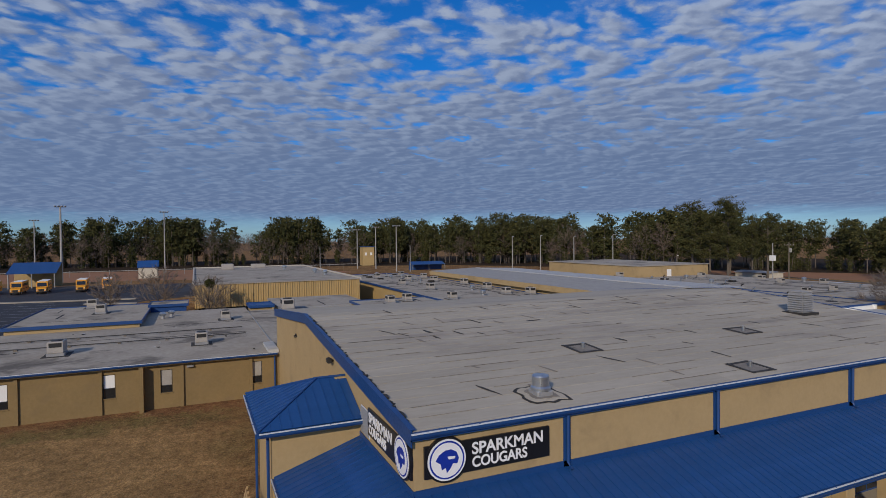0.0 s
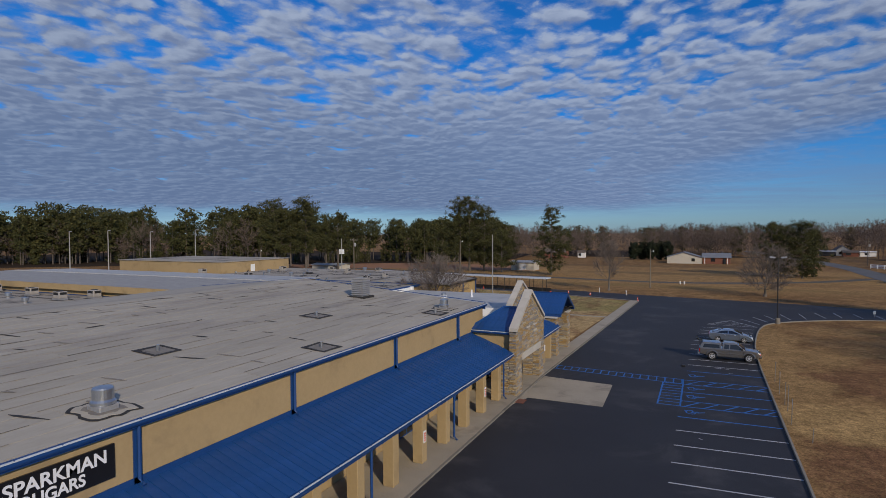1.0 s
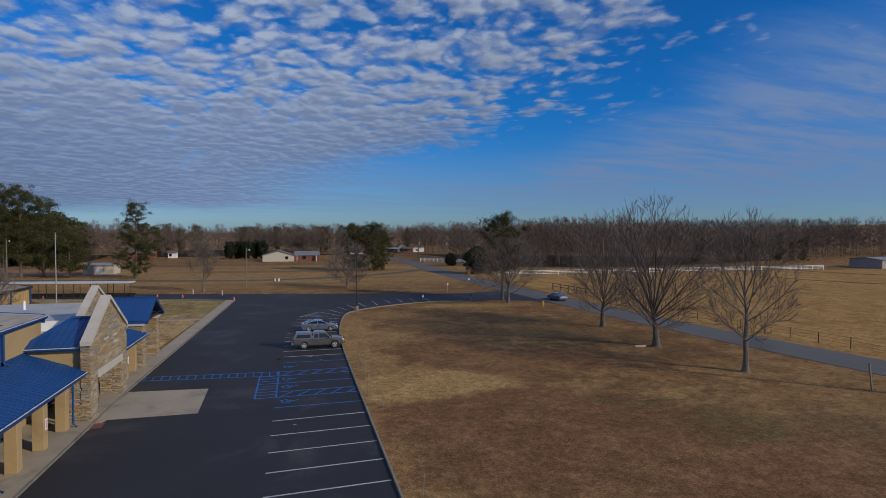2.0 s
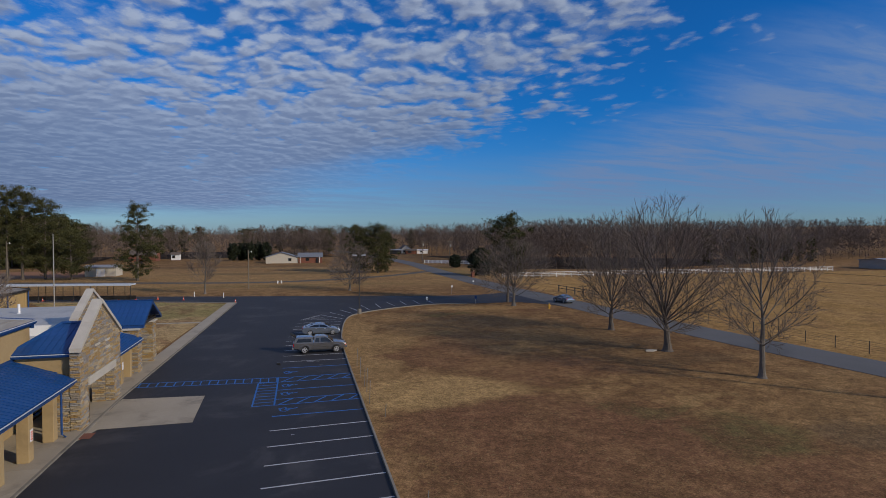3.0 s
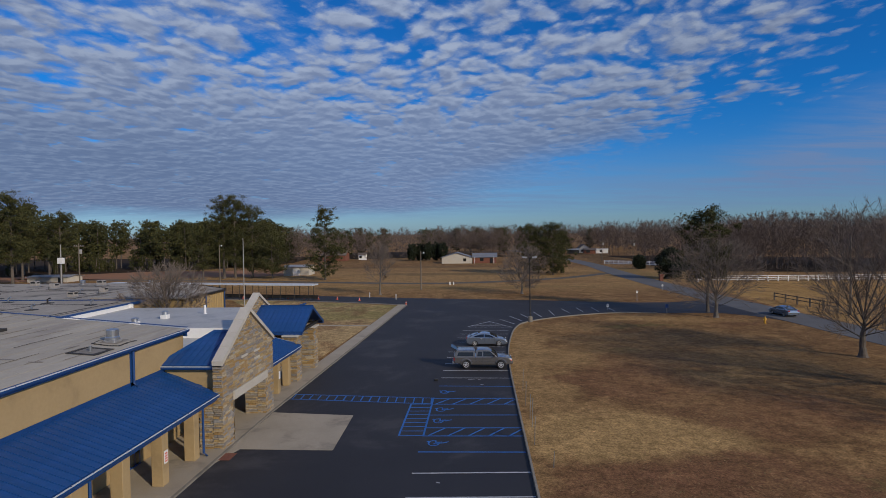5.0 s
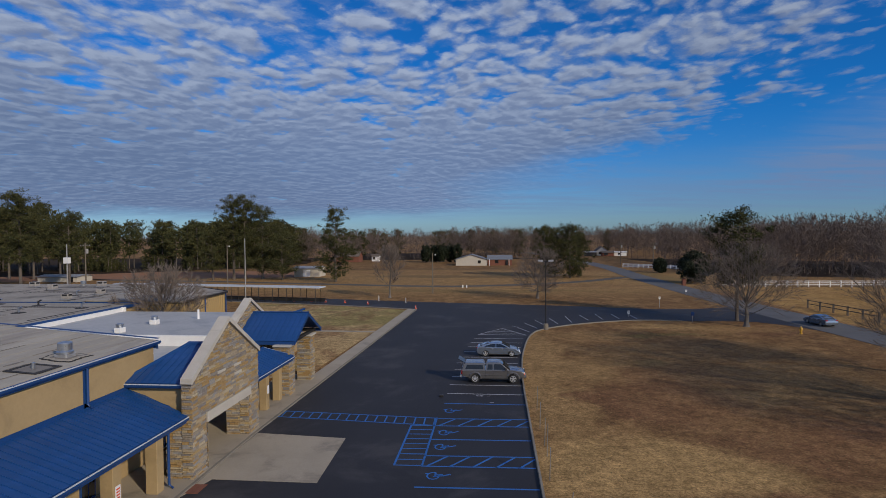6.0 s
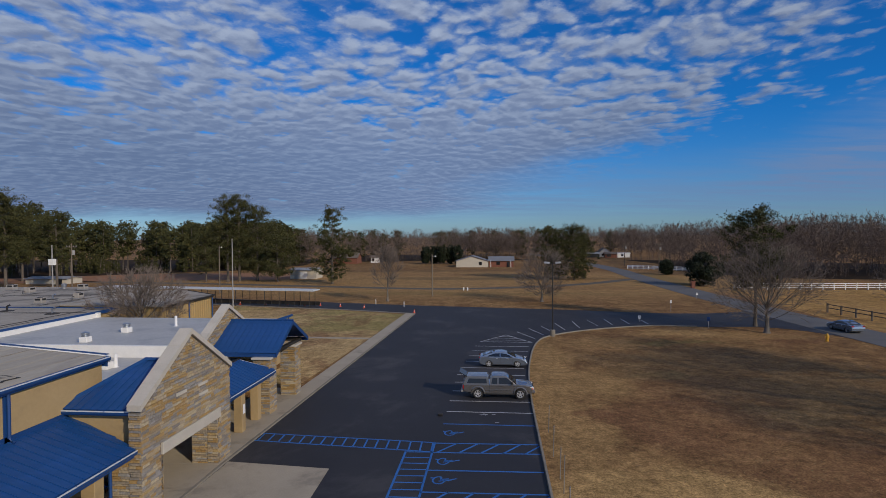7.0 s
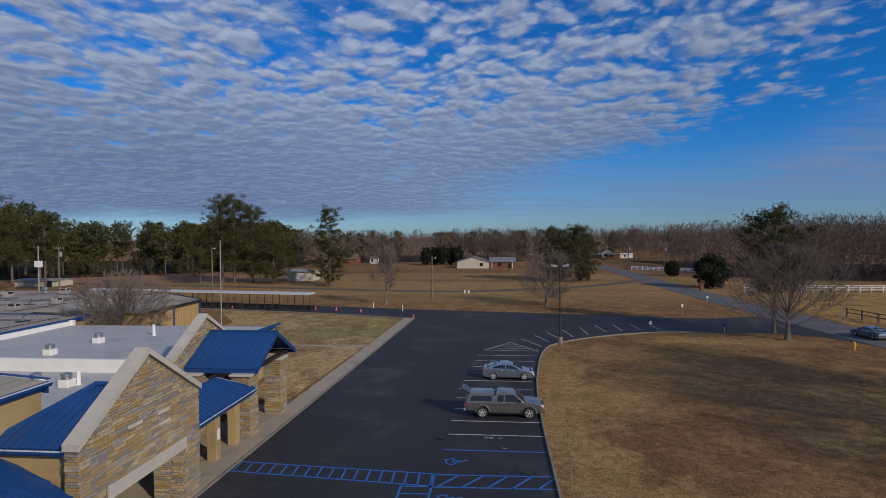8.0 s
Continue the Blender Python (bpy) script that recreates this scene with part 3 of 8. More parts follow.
def catmull(pts, n=8):
    pts = [Vector(p).to_3d() if len(p) == 2 else Vector(p) for p in pts]
    ext = [2 * pts[0] - pts[1], *pts, 2 * pts[-1] - pts[-2]]
    out = []
    for a, b, c, d in zip(ext, ext[1:], ext[2:], ext[3:]):
        for k in range(n):
            t = k / n
            out.append(0.5 * (2 * b + (c - a) * t + (2 * a - 5 * b + 4 * c - d) * t * t + (3 * b - a - 3 * c + d) * t ** 3))
    return out + [pts[-1]]


def sheet(name, outline, z, mat, label, category, thick=0.03):
    bm = bmesh.new()
    prism(bm, [(p[0], p[1], z) for p in outline], (0, 0, -thick))
    ob = new(name, mesh_of(bm, mat))
    return tagged(ob, label, category, kind="structure")


def ribbon(name, line, half, z, mat, label, category, thick=0.04):
    bm = bmesh.new()
    n = len(line)
    rows = []
    for k, p in enumerate(line):
        d = (line[min(k + 1, n - 1)] - line[max(k - 1, 0)]).normalized()
        s = Vector((d.y, -d.x, 0)) * half
        rows.append([bm.verts.new((q.x, q.y, h + hill(q.x, q.y))) for q in (p - s, p + s) for h in (z, z - thick)])
    for a, b in zip(rows, rows[1:]):
        bm.faces.new((a[0], a[2], b[2], b[0]))
        bm.faces.new((a[1], b[1], b[3], a[3]))
        bm.faces.new((a[0], b[0], b[1], a[1]))
        bm.faces.new((a[2], a[3], b[3], b[2]))
    return tagged(new(name, mesh_of(bm, mat)), label, category, kind="structure")


def hill(x, y):
    """The ground is level round the school and rises to wooded hills far to the north-east."""
    a = math.degrees(math.atan2(y + 70, x + 8))
    d = math.hypot(x + 8, y + 70)
    h = 0.0
    far = min(1.0, max(0.0, (d - 330) / 900))
    if abs(a - 22) < 56:
        h += 26 * far * far * (3 - 2 * far) * max(0.0, math.cos(radians(a - 22) * 1.6)) ** 2
    far2 = min(1.0, max(0.0, (d - 290) / 250))
    if abs(a - 55) < 40:
        h += 7 * far2 * max(0.0, math.cos(radians(a - 55) * 2.2)) ** 2
    return h


bm = bmesh.new()
N_RAD, N_ANG = 46, 96
radii = [0.0] + [12 * (3600 / 12) ** (k / (N_RAD - 1)) for k in range(N_RAD)]
rings = []
for r in radii[1:]:
    rings.append([bm.verts.new((-8 + r * math.cos(2 * math.pi * k / N_ANG), -70 + r * math.sin(2 * math.pi * k / N_ANG), hill(-8 + r * math.cos(2 * math.pi * k / N_ANG), -70 + r * math.sin(2 * math.pi * k / N_ANG)))) for k in range(N_ANG)])
mid = bm.verts.new((-8, -70, 0))
for k in range(N_ANG):
    bm.faces.new((mid, rings[0][k], rings[0][(k + 1) % N_ANG]))
for a, b in zip(rings, rings[1:]):
    for k in range(N_ANG):
        bm.faces.new((a[k], b[k], b[(k + 1) % N_ANG], a[(k + 1) % N_ANG]))
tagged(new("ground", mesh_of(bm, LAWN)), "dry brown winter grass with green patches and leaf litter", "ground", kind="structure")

KERB_LINE = catmull([(-4.45, -130), (-4.45, -90), (-4.45, -60), (-4.45, -36), (-4.35, -25), (-3.8, -15), (-2.3, -4.3), (0.3, 0.7), (6.4, 5.3), (13.9, 8.3), (20, 8.1)], 6)
ROAD_LINE = catmull([(70, -220), (57, -130), (50, -85), (43.4, -45), (41, -29), (39.4, -14), (37.2, 14), (35.2, 50), (34.5, 95), (35, 137), (30, 200), (15, 300)], 8)
asph = [(p.x, p.y) for p in KERB_LINE] + [(25, 8.15), (28, 8.1), (30.2, 7.4), (32.6, 5.0), (34.3, 2.0), (35.6, -3.0), (36.0, 27), (34.2, 26.6), (32.2, 23.6), (29.2, 22.2), (25.9, 21.0), (20.6, 20.9), (14, 22.1), (5, 24.7), (-20, 29.3), (-59, 38.2), (-150, 62), (-150, 46), (-56, 28.2), (-34, 23.2), (-20.0, 18.6), (-22.1, -40), (-22.1, -130)]
sheet("car_park", asph, 0.02, ASPHALT, "freshly sealed black asphalt drive and car park", "car park")
ribbon("road", ROAD_LINE, 3.3, 0.035, ROAD, "worn grey two-lane country road", "road")
bm = bmesh.new()
for k, (a, b) in enumerate(zip(KERB_LINE, KERB_LINE[1:])):
    d = (b - a).normalized()
    s = Vector((d.y, -d.x, 0))
    if (b - a).length < 1e-4:
        continue
    prism(bm, [a, a + s * 0.15, a + s * 0.15 + Vector((0, 0, 0.13)), a + s * 0.03 + Vector((0, 0, 0.15)), a + Vector((0, 0, 0.12))], b - a)
tagged(new("kerb", mesh_of(bm, KERB)), "worn concrete kerb round the lawn island", "kerb", kind="structure")
# field beyond the road and the far strip of drive
sheet("hay_field", [(44.5, -38), (47.5, -60), (60, -120), (400, -120), (400, 58), (44, 60), (41.3, 20), (42.6, -10)], 0.012, FIELD, "golden dry hay field beyond the road", "field")
ribbon("track", catmull([(-150, 84), (-85, 74), (-52, 66.8), (-17, 61), (12, 72), (31, 90)], 6), 1.8, 0.012, TRACK, "old grey farm track across the grass", "road")
sheet("clay_yard", [(-110, 84), (-60, 90), (-75, 118), (-160, 112), (-190, 80), (-150, 72)], 0.012, CLAY, "bare red clay ground by the woods", "ground")
sheet("bus_lot", [(-79, -160), (-79, -107), (-100, -107), (-126, -106), (-148, -99), (-160, -80), (-200, -88), (-215, -170)], 0.014, ASPHALT, "dark asphalt bus lot", "car park")
sheet("clay_bank", [(-232, -180), (-222, -100), (-205, -60), (-232, -30), (-300, -60), (-330, -150)], 0.012, CLAY, "red clay and dry grass bank beyond the lot", "ground")

sheet("front_lawn", [(-23.6, -23.8), (-21.45, 18.0), (-34, 22.7), (-56, 27.7), (-46.5, 14), (-46.5, -8.4), (-28.0, -14.8), (-27.2, -24)], 0.012, PALE_LAWN, "pale straw-coloured lawn beside the drive", "lawn")
sheet("wood_floor_west", [(-305, -270), (-292, -110), (-285, -25), (-262, 28), (-215, 62), (-170, 88), (-140, 105), (-105, 130), (-90, 165), (-100, 230), (-380, 230), (-420, -300)], 0.016, FOREST, "dark leaf-strewn floor under the pine wood", "ground")
sheet("wood_floor_north", [(-92, 196), (12, 210), (46, 258), (62, 172), (54, 126), (68, 94), (96, 88), (140, 96), (200, 116), (300, 118), (420, 88), (420, 300), (-92, 300)], 0.016, FOREST, "brown leaf-strewn floor under the bare wood", "ground")
# pavement along the front, in cast slabs
pav = thing("pavement", (-23, -40, 0), "pale broomed concrete pavement along the school front", "pavement", kind="structure")
y = -108.0
while y < 18.0:
    n = min(y + 3.05, 18.4)
    e0, e1 = (-22.1 + max(0, y + 40) * 0.036, -22.1 + max(0, n + 40) * 0.036)
    i0, i1 = (-26.0, -26.0) if n < -24 else (e0 - 1.45, e1 - 1.45)
    part("slab", prism(bmesh.new(), [(i0, y + 0.006, 0.0), (e0, y + 0.006, 0.0), (e1, n - 0.006, 0.0), (i1, n - 0.006, 0.0)], (0, 0, 0.14)), CONCRETE, pav)
    y = n
part("kerb_face", prism(bmesh.new(), [(-22.1, -130, 0), (-21.95, -130, 0), (-21.95, -40, 0), (-19.85, 18.4, 0), (-20.0, 18.4, 0), (-22.1, -40, 0)], (0, 0, 0.135)), KERB, pav)
sheet("apron", [(-21.9, -40.2), (-16.0, -40.7), (-15.8, -46.95), (-21.4, -46.95), (-22.0, -49.1)], 0.034, CONCRETE, "pale concrete drop-off apron before the entrance", "pavement")
part("drain_grate", box(-22.0, -21.3, -48.6, -47.6, 0.03, 0.05), BRICK_RED, pav, "rusty iron drain grate")
part("path_slab", prism(bmesh.new(), [(-45, -2.6, 0), (-21.6, -3.4, 0), (-21.6, -2.6, 0), (-45, -1.8, 0)], (0, 0, 0.05)), CONCRETE, pav)
bm = bmesh.new()
prism(bm, [(-20.0, 18.4, 0), (-19.9, 18.75, 0), (-34, 23.4, 0), (-56, 28.4, 0), (-150, 46.2, 0), (-150, 45.8, 0), (-56, 28.0, 0), (-34, 23.0, 0)], (0, 0, 0.13))
tagged(new("kerb", mesh_of(bm, KERB)), "pale concrete kerb along the rear drive", "kerb", kind="structure")

# painted markings
marks = thing("parking_markings", (-8, -40, 0.02), "white and blue painted parking lines on the asphalt", "road marking", kind="structure")


def stripe(a, b, w=0.11, mat=LINE_WHITE, name="line"):
    a, b = Vector((*a, 0.024)), Vector((*b, 0.024))
    s = (b - a).normalized().cross(Vector((0, 0, 1))) * w / 2
    part(name, prism(bmesh.new(), [a - s, b - s, b + s, a + s], (0, 0, 0.004)), mat, marks)


for k in range(13):
    yy = -49.75 - 2.745 * k
    stripe((-10.75, yy - 0.15), (-4.5, yy + 0.2))
stripe((-10.5, -33.1), (-4.45, -33.1), 0.12, LINE_BLUE)
for yy in (-30.5, -27.9, -25.2, -22.5, -19.9, -17.25, -14.55, -11.95, -9.45, -6.85):
    stripe((-10.5 + max(0, yy + 20) * 0.09, yy), (-4.45 + max(0, yy + 18) * 0.1, yy))
for yy in (-36.5, -37.95, -40.4, -42.95, -44.4, -46.95):
    stripe((-10.75, yy - 0.08), (-4.5, yy + 0.1), 0.12, LINE_BLUE)
for y0, y1 in ((-37.95, -36.5), (-44.4, -42.95)):
    for k in range(5):
        x = -10.4 + 1.25 * k
        stripe((x, y0), (x + 1.05, y1), 0.12, LINE_BLUE)
stripe((-12.25, -38.0), (-12.25, -44.5), 0.12, LINE_BLUE)
stripe((-10.7, -36.4), (-10.7, -44.5), 0.12, LINE_BLUE)
for k in range(9):
    yy = -44.45 + 0.8 * k
    stripe((-12.25, yy), (-10.7, yy + 0.05), 0.1, LINE_BLUE)
stripe((-22.0, -35.7), (-10.7, -36.5), 0.12, LINE_BLUE)
stripe((-22.0, -36.95), (-10.7, -37.95), 0.12, LINE_BLUE)
for k in range(17):
    x = -21.7 + 0.68 * k
    d = (x + 22) * 0.0708
    stripe((x, -35.7 - d), (x + 0.05, -36.95 - d - 0.02 * k), 0.1, LINE_BLUE)
for (yy) in (-34.8, -39.25, -41.65, -45.65):
    # a wheelchair symbol: wheel ring, seat, back and head
    c = Vector((-9.95, yy, 0.024))
    for a in range(10):
        p0, p1 = (c + Vector((0.32 * math.cos(t), 0.42 * math.sin(t), 0)) for t in (a * 0.55 + 1.2, (a + 1) * 0.55 + 1.2))
        stripe(p0[:2], p1[:2], 0.09, LINE_BLUE, "symbol_stroke")
    for (p0, p1) in (((0, -0.1), (0.55, 0.05)), ((0.1, 0.35), (0.12, -0.1)), ((0.55, 0.05), (0.9, 0.25)), ((-0.45, 0.25), (-0.3, 0.25)), ((0.1, 0.1), (0.5, 0.2))):
        stripe((c.x + p0[0], c.y + p0[1]), (c.x + p1[0], c.y + p1[1]), 0.1, LINE_BLUE, "symbol_stroke")
for (p0, p1) in (((-8.2, -30.9), (-7.7, -31.1)), ((-7.9, -30.8), (-7.6, -31.0)), ((-7.3, -31.0), (-7.05, -30.95)), ((-7.1, -32.6), (-6.8, -32.65)), ((-9.4, -50.9), (-9.2, -51.0))):
    stripe(p0, p1, 0.07, LINE_WHITE, "paint_spill")
stripe((-8.8, -4.2), (-5.75, 0.4)), stripe((-5.75, 0.4), (-2.8, -4.4)), stripe((-8.8, -4.2), (-2.8, -4.4))
for k in (0.25, 0.5, 0.75):
    stripe((-8.8 + 3.05 * k, -4.2 + 4.6 * k), (-2.8 - 2.95 * k, -4.4 + 4.8 * k), 0.09)
for a, b in (((-4.3, 2.7), (-2.3, -1.9)), ((-2.6, 5.4), (-1.05, 0.7)), ((-0.87, 7.7), (0.2, 3.2)), ((1.35, 9.9), (2.1, 4.4)), ((4.0, 11.9), (4.2, 6.1)), ((6.3, 13.3), (6.9, 8.1)), ((8.9, 14.4), (9.1, 9.1)), ((11.4, 14.6), (11.6, 9.8)), ((14.0, 14.7), (14.2, 9.9))):
    stripe(a, b)
for k in range(9):
    stripe((-118 - 5 * k, -113 - 0.4 * k), (-119 - 5 * k, -121 - 0.4 * k), 0.14)

# ---- the gymnasium ----
GX0, GX1, GY0, GY1 = -26.06, -59.0, -82.16, -44.53      # front, back, south and north faces
EAVE, RIDGE_X, RIDGE_Z, BACK_Z = 6.66, -44.6, 8.15, 6.85
gym = thing("gymnasium", (-42, -63, 0), "tan painted gymnasium with a low grey felt roof and blue trim", "building")


def roof_z(x):
    return EAVE + (RIDGE_Z - EAVE) * (GX0 - x) / (GX0 - RIDGE_X) if x > RIDGE_X else BACK_Z + (RIDGE_Z - BACK_Z) * (x - GX1) / (RIDGE_X - GX1)


part("wall", box(GX0 - 0.3, GX0, GY0, GY1, 0, EAVE), TAN, gym)
for y0, y1 in ((GY0, GY0 + 0.3), (GY1 - 0.3, GY1)):
    part("wall", prism(bmesh.new(), [(GX0 - 0.3, y0, 0), (GX1 + 0.3, y0, 0), (GX1 + 0.3, y0, BACK_Z), (RIDGE_X, y0, RIDGE_Z), (GX0 - 0.3, y0, EAVE)], (0, y1 - y0, 0)), TAN, gym)
part("wall", box(GX1, GX1 + 0.3, GY0, GY1, 0, BACK_Z), TAN, gym)
for a, za, b, zb in ((GX0 + 0.15, EAVE, RIDGE_X, RIDGE_Z), (RIDGE_X, RIDGE_Z, GX1 - 0.15, BACK_Z)):
    part("roof_deck", prism(bmesh.new(), [(a, GY0 - 0.12, za), (b, GY0 - 0.12, zb), (b, GY0 - 0.12, zb + 0.14), (a, GY0 - 0.12, za + 0.14)], (0, GY1 - GY0 + 0.24, 0)), MEMBRANE, gym)
# felt strips laid along the roof, lapped, each in two or three lengths
r = random.Random(5)
n = 20
for k in range(n):
    xa, xb = GX0 + 0.1 - k * 18.7 / n, GX0 + 0.1 - (k + 1) * 18.7 / n - 0.05
    za, zb = roof_z(xa) + 0.145, roof_z(xb) + 0.147
    cuts = sorted([GY0 + 0.0, GY1] + [r.uniform(GY0 + 4, GY1 - 4) for _ in range(r.choice((1, 2, 2)))])
    for y0, y1 in zip(cuts, cuts[1:]):
        part("felt_strip", prism(bmesh.new(), [(xa, y0 + 0.01, za + 0.022), (xb, y0 + 0.01, zb + 0.006), (xb, y1 - 0.01, zb + 0.006), (xa, y1 - 0.01, za + 0.022)], (0, 0, -0.012)), MEMBRANE, gym)
# short torn tar strips, most of them running up the slope
for k in range(66):
    x, y = r.uniform(-44, -27.5), r.uniform(GY0 + 2, GY1 - 2)
    ln, wd, a = r.uniform(0.5, 1.5), r.uniform(0.07, 0.2), r.uniform(-0.25, 0.2) - (1.25 if r.random() < 0.8 else 0)
    pts = []
    for q in range(9):
        t = 2 * math.pi * q / 9
        px, py = 0.5 * wd * math.cos(t) * r.uniform(0.5, 1.4), 0.5 * ln * math.sin(t) * r.uniform(0.7, 1.2)
        gx, gy = x + px * math.cos(a) - py * math.sin(a), y + px * math.sin(a) + py * math.cos(a)
        pts.append((gx, gy, roof_z(gx) + 0.176))
    part("tar_patch", prism(bmesh.new(), pts, (0, 0, 0.008)), TAR if r.random() < 0.6 else TAR_GREY, gym)
# dark lap lines where strips have lifted
for k in range(1, n):
    xa = GX0 + 0.1 - k * 18.7 / n
    y = GY0 + r.uniform(0, 5)
    while y < GY1 - 1:
        ln = r.uniform(0.8, 5.5)
        w = r.uniform(0.012, 0.035)
        part("lap_line", prism(bmesh.new(), [(xa, y, roof_z(xa) + 0.171), (xa + w, y, roof_z(xa) + 0.171), (xa + w * r.uniform(0.3, 1.2), min(y + ln, GY1), roof_z(xa) + 0.171), (xa, min(y + ln, GY1), roof_z(xa) + 0.171)], (0, 0, 0.006)), TAR if r.random() < 0.12 else TAR_GREY, gym)
        y += ln + r.uniform(1.5, 11)
# ragged tar edge along the south rake
x = GX0 - 0.4
while x > -44.3:
    w, d = r.uniform(0.15, 0.7), r.uniform(0.05, 0.2)
    pts = [(x, GY0 - 0.05, 0), (x - w, GY0 - 0.05, 0), (x - w + r.uniform(0, 0.2), GY0 + d * r.uniform(0.5, 1), 0), (x - w * 0.5, GY0 + d, 0), (x - 0.02, GY0 + d * r.uniform(0.4, 1), 0)]
    part("tar_lump", prism(bmesh.new(), [(px, py, roof_z(px) + 0.17) for px, py, _ in pts], (0, 0, r.uniform(0.015, 0.09))), TAR, gym)
    x -= w * r.uniform(0.8, 1.8)
# blue fascia on the rakes and gutter on the front eave
for y0 in (GY0 - 0.16, GY1 + 0.11):
    for a, za, b, zb in ((GX0 + 0.2, EAVE, RIDGE_X, RIDGE_Z), (RIDGE_X, RIDGE_Z, GX1 - 0.2, BACK_Z)):
        up = 0.21 if y0 < GY0 else 0.13
        part("fascia", prism(bmesh.new(), [(a, y0, za - 0.36), (b, y0, zb - 0.36), (b, y0, zb + up), (a, y0, za + up)], (0, 0.05, 0)), BLUE_TRIM, gym)
        part("rake_cap", prism(bmesh.new(), [(a, y0 - 0.03, za + 0.212), (b, y0 - 0.03, zb + 0.212), (b, y0 - 0.03, zb + 0.24), (a, y0 - 0.03, za + 0.24)], (0, 0.2, 0)), BLUE_TRIM, gym)
part("fascia", box(GX0 + 0.15, GX0 + 0.2, GY0 - 0.16, GY1 + 0.16, EAVE - 0.16, EAVE + 0.13), BLUE_TRIM, gym)
gutter(gym, (GX0 + 0.2, GY0 - 0.2, EAVE + 0.13), (GX0 + 0.2, GY1 + 0.2, EAVE + 0.13), (1, 0, 0))
CAN_TOP, CAN_LOW, CAN_X, CAN_Y = 4.57, 3.42, -22.5, -85.75
for yy in (-76.16, -68.49, -59.25, -49.87):
    part("pilaster", box(GX0, GX0 + 0.05, yy - 0.14, yy + 0.14, CAN_TOP, EAVE - 0.05), BLUE_TRIM, gym, "blue painted pilaster strip")
    downspout(gym, GX0 + 0.13, yy, CAN_TOP + 0.02, EAVE)
# wall details on the south gable
part("louvre", box(-32.2, -30.95, GY0 - 0.03, GY0, 4.9, 6.0), RIM, gym, "pale wall louvre")
for k in range(11):
    part("louvre_blade", prism(bmesh.new(), [(-32.15, GY0 - 0.03, 4.95 + 0.095 * k), (-32.15, GY0 - 0.09, 4.95 + 0.095 * k), (-32.15, GY0 - 0.03, 5.02 + 0.095 * k)], (1.15, 0, 0)), ZINC, gym)
part("floodlight", box(-37.6, -37.2, GY0 - 0.35, GY0 - 0.1, 6.75, 7.0, bevel=0.04), DARK_METAL, gym, "dark wall floodlight")
part("bracket", box(-37.45, -37.35, GY0 - 0.12, GY0, 6.8, 6.9), DARK_METAL, gym)
part("conduit", tube(bmesh.new(), [(-48.3, GY0 - 0.06, 6.35), (-48.7, GY0 - 0.06, 6.5), (-49.0, GY0 - 0.06, 6.2), (-49.4, GY0 - 0.06, 6.3)], 0.035, 5), DARK_METAL, gym)
# small tan block for the step between the hipped roof and the gable
part("chimney_block", box(-35.3, -34.75, GY0 - 0.55, GY0, 5.9, 6.62), TAN, gym)

# canopy along the front and round the corner
canopy = thing("canopy", (-24, -66, 0), "blue standing seam metal canopy on square tan pillars", "canopy")
seam_roof(canopy, [(CAN_X, CAN_Y, CAN_LOW), (CAN_X, -47.2, CAN_LOW), (GX0 + 0.02, -46.6, CAN_TOP), (GX0 + 0.02, GY0, CAN_TOP)])
seam_roof(canopy, [(-32.4, CAN_Y, CAN_LOW), (CAN_X, CAN_Y, CAN_LOW), (GX0 + 0.02, GY0 - 0.02, CAN_TOP), (-32.4, GY0 - 0.02, CAN_TOP)])
part("hip_cap", prism(bmesh.new(), [(CAN_X, CAN_Y - 0.07, CAN_LOW + 0.04), (CAN_X + 0.07, CAN_Y, CAN_LOW + 0.04), (GX0 + 0.07, GY0, CAN_TOP + 0.05), (GX0, GY0 - 0.07, CAN_TOP + 0.05)], (0, 0, 0.06)), BLUE_TRIM, canopy)
part("wall_flashing", box(GX0 + 0.01, GX0 + 0.05, GY0, -46.6, CAN_TOP + 0.0, CAN_TOP + 0.24), BLUE_TRIM, canopy)
part("wall_flashing", box(-32.4, GX0 + 0.05, GY0 - 0.05, GY0 - 0.01, CAN_TOP + 0.0, CAN_TOP + 0.24), BLUE_TRIM, canopy)
part("soffit", box(CAN_X - 0.1, GX0 + 0.01, CAN_Y + 0.1, -47.2, CAN_LOW - 0.32, CAN_LOW - 0.26), TAN, canopy)
part("soffit", box(-32.4, GX0, CAN_Y + 0.1, GY0 - 0.01, CAN_LOW - 0.32, CAN_LOW - 0.26), TAN, canopy)
part("fascia", box(CAN_X - 0.09, CAN_X - 0.04, CAN_Y, -47.2, CAN_LOW - 0.34, CAN_LOW - 0.0), BLUE_TRIM, canopy)
part("fascia", box(-32.4, CAN_X - 0.05, CAN_Y + 0.04, CAN_Y + 0.09, CAN_LOW - 0.34, CAN_LOW - 0.0), BLUE_TRIM, canopy)
part("end_panel", prism(bmesh.new(), [(CAN_X - 0.1, -47.15, CAN_LOW - 0.3), (GX0, -46.65, CAN_LOW - 0.3), (GX0, -46.65, CAN_TOP), (CAN_X - 0.1, -47.15, CAN_LOW)], (0, 0.05, 0)), TAN, canopy)
gutter(canopy, (CAN_X - 0.04, CAN_Y, CAN_LOW - 0.01), (CAN_X - 0.04, -47.2, CAN_LOW - 0.01), (1, 0, 0))
gutter(canopy, (-32.4, CAN_Y + 0.02, CAN_LOW - 0.01), (CAN_X, CAN_Y + 0.02, CAN_LOW - 0.01), (0, -1, 0))
PILLARS = [-48.8 - 3.12 * k for k in range(12)]
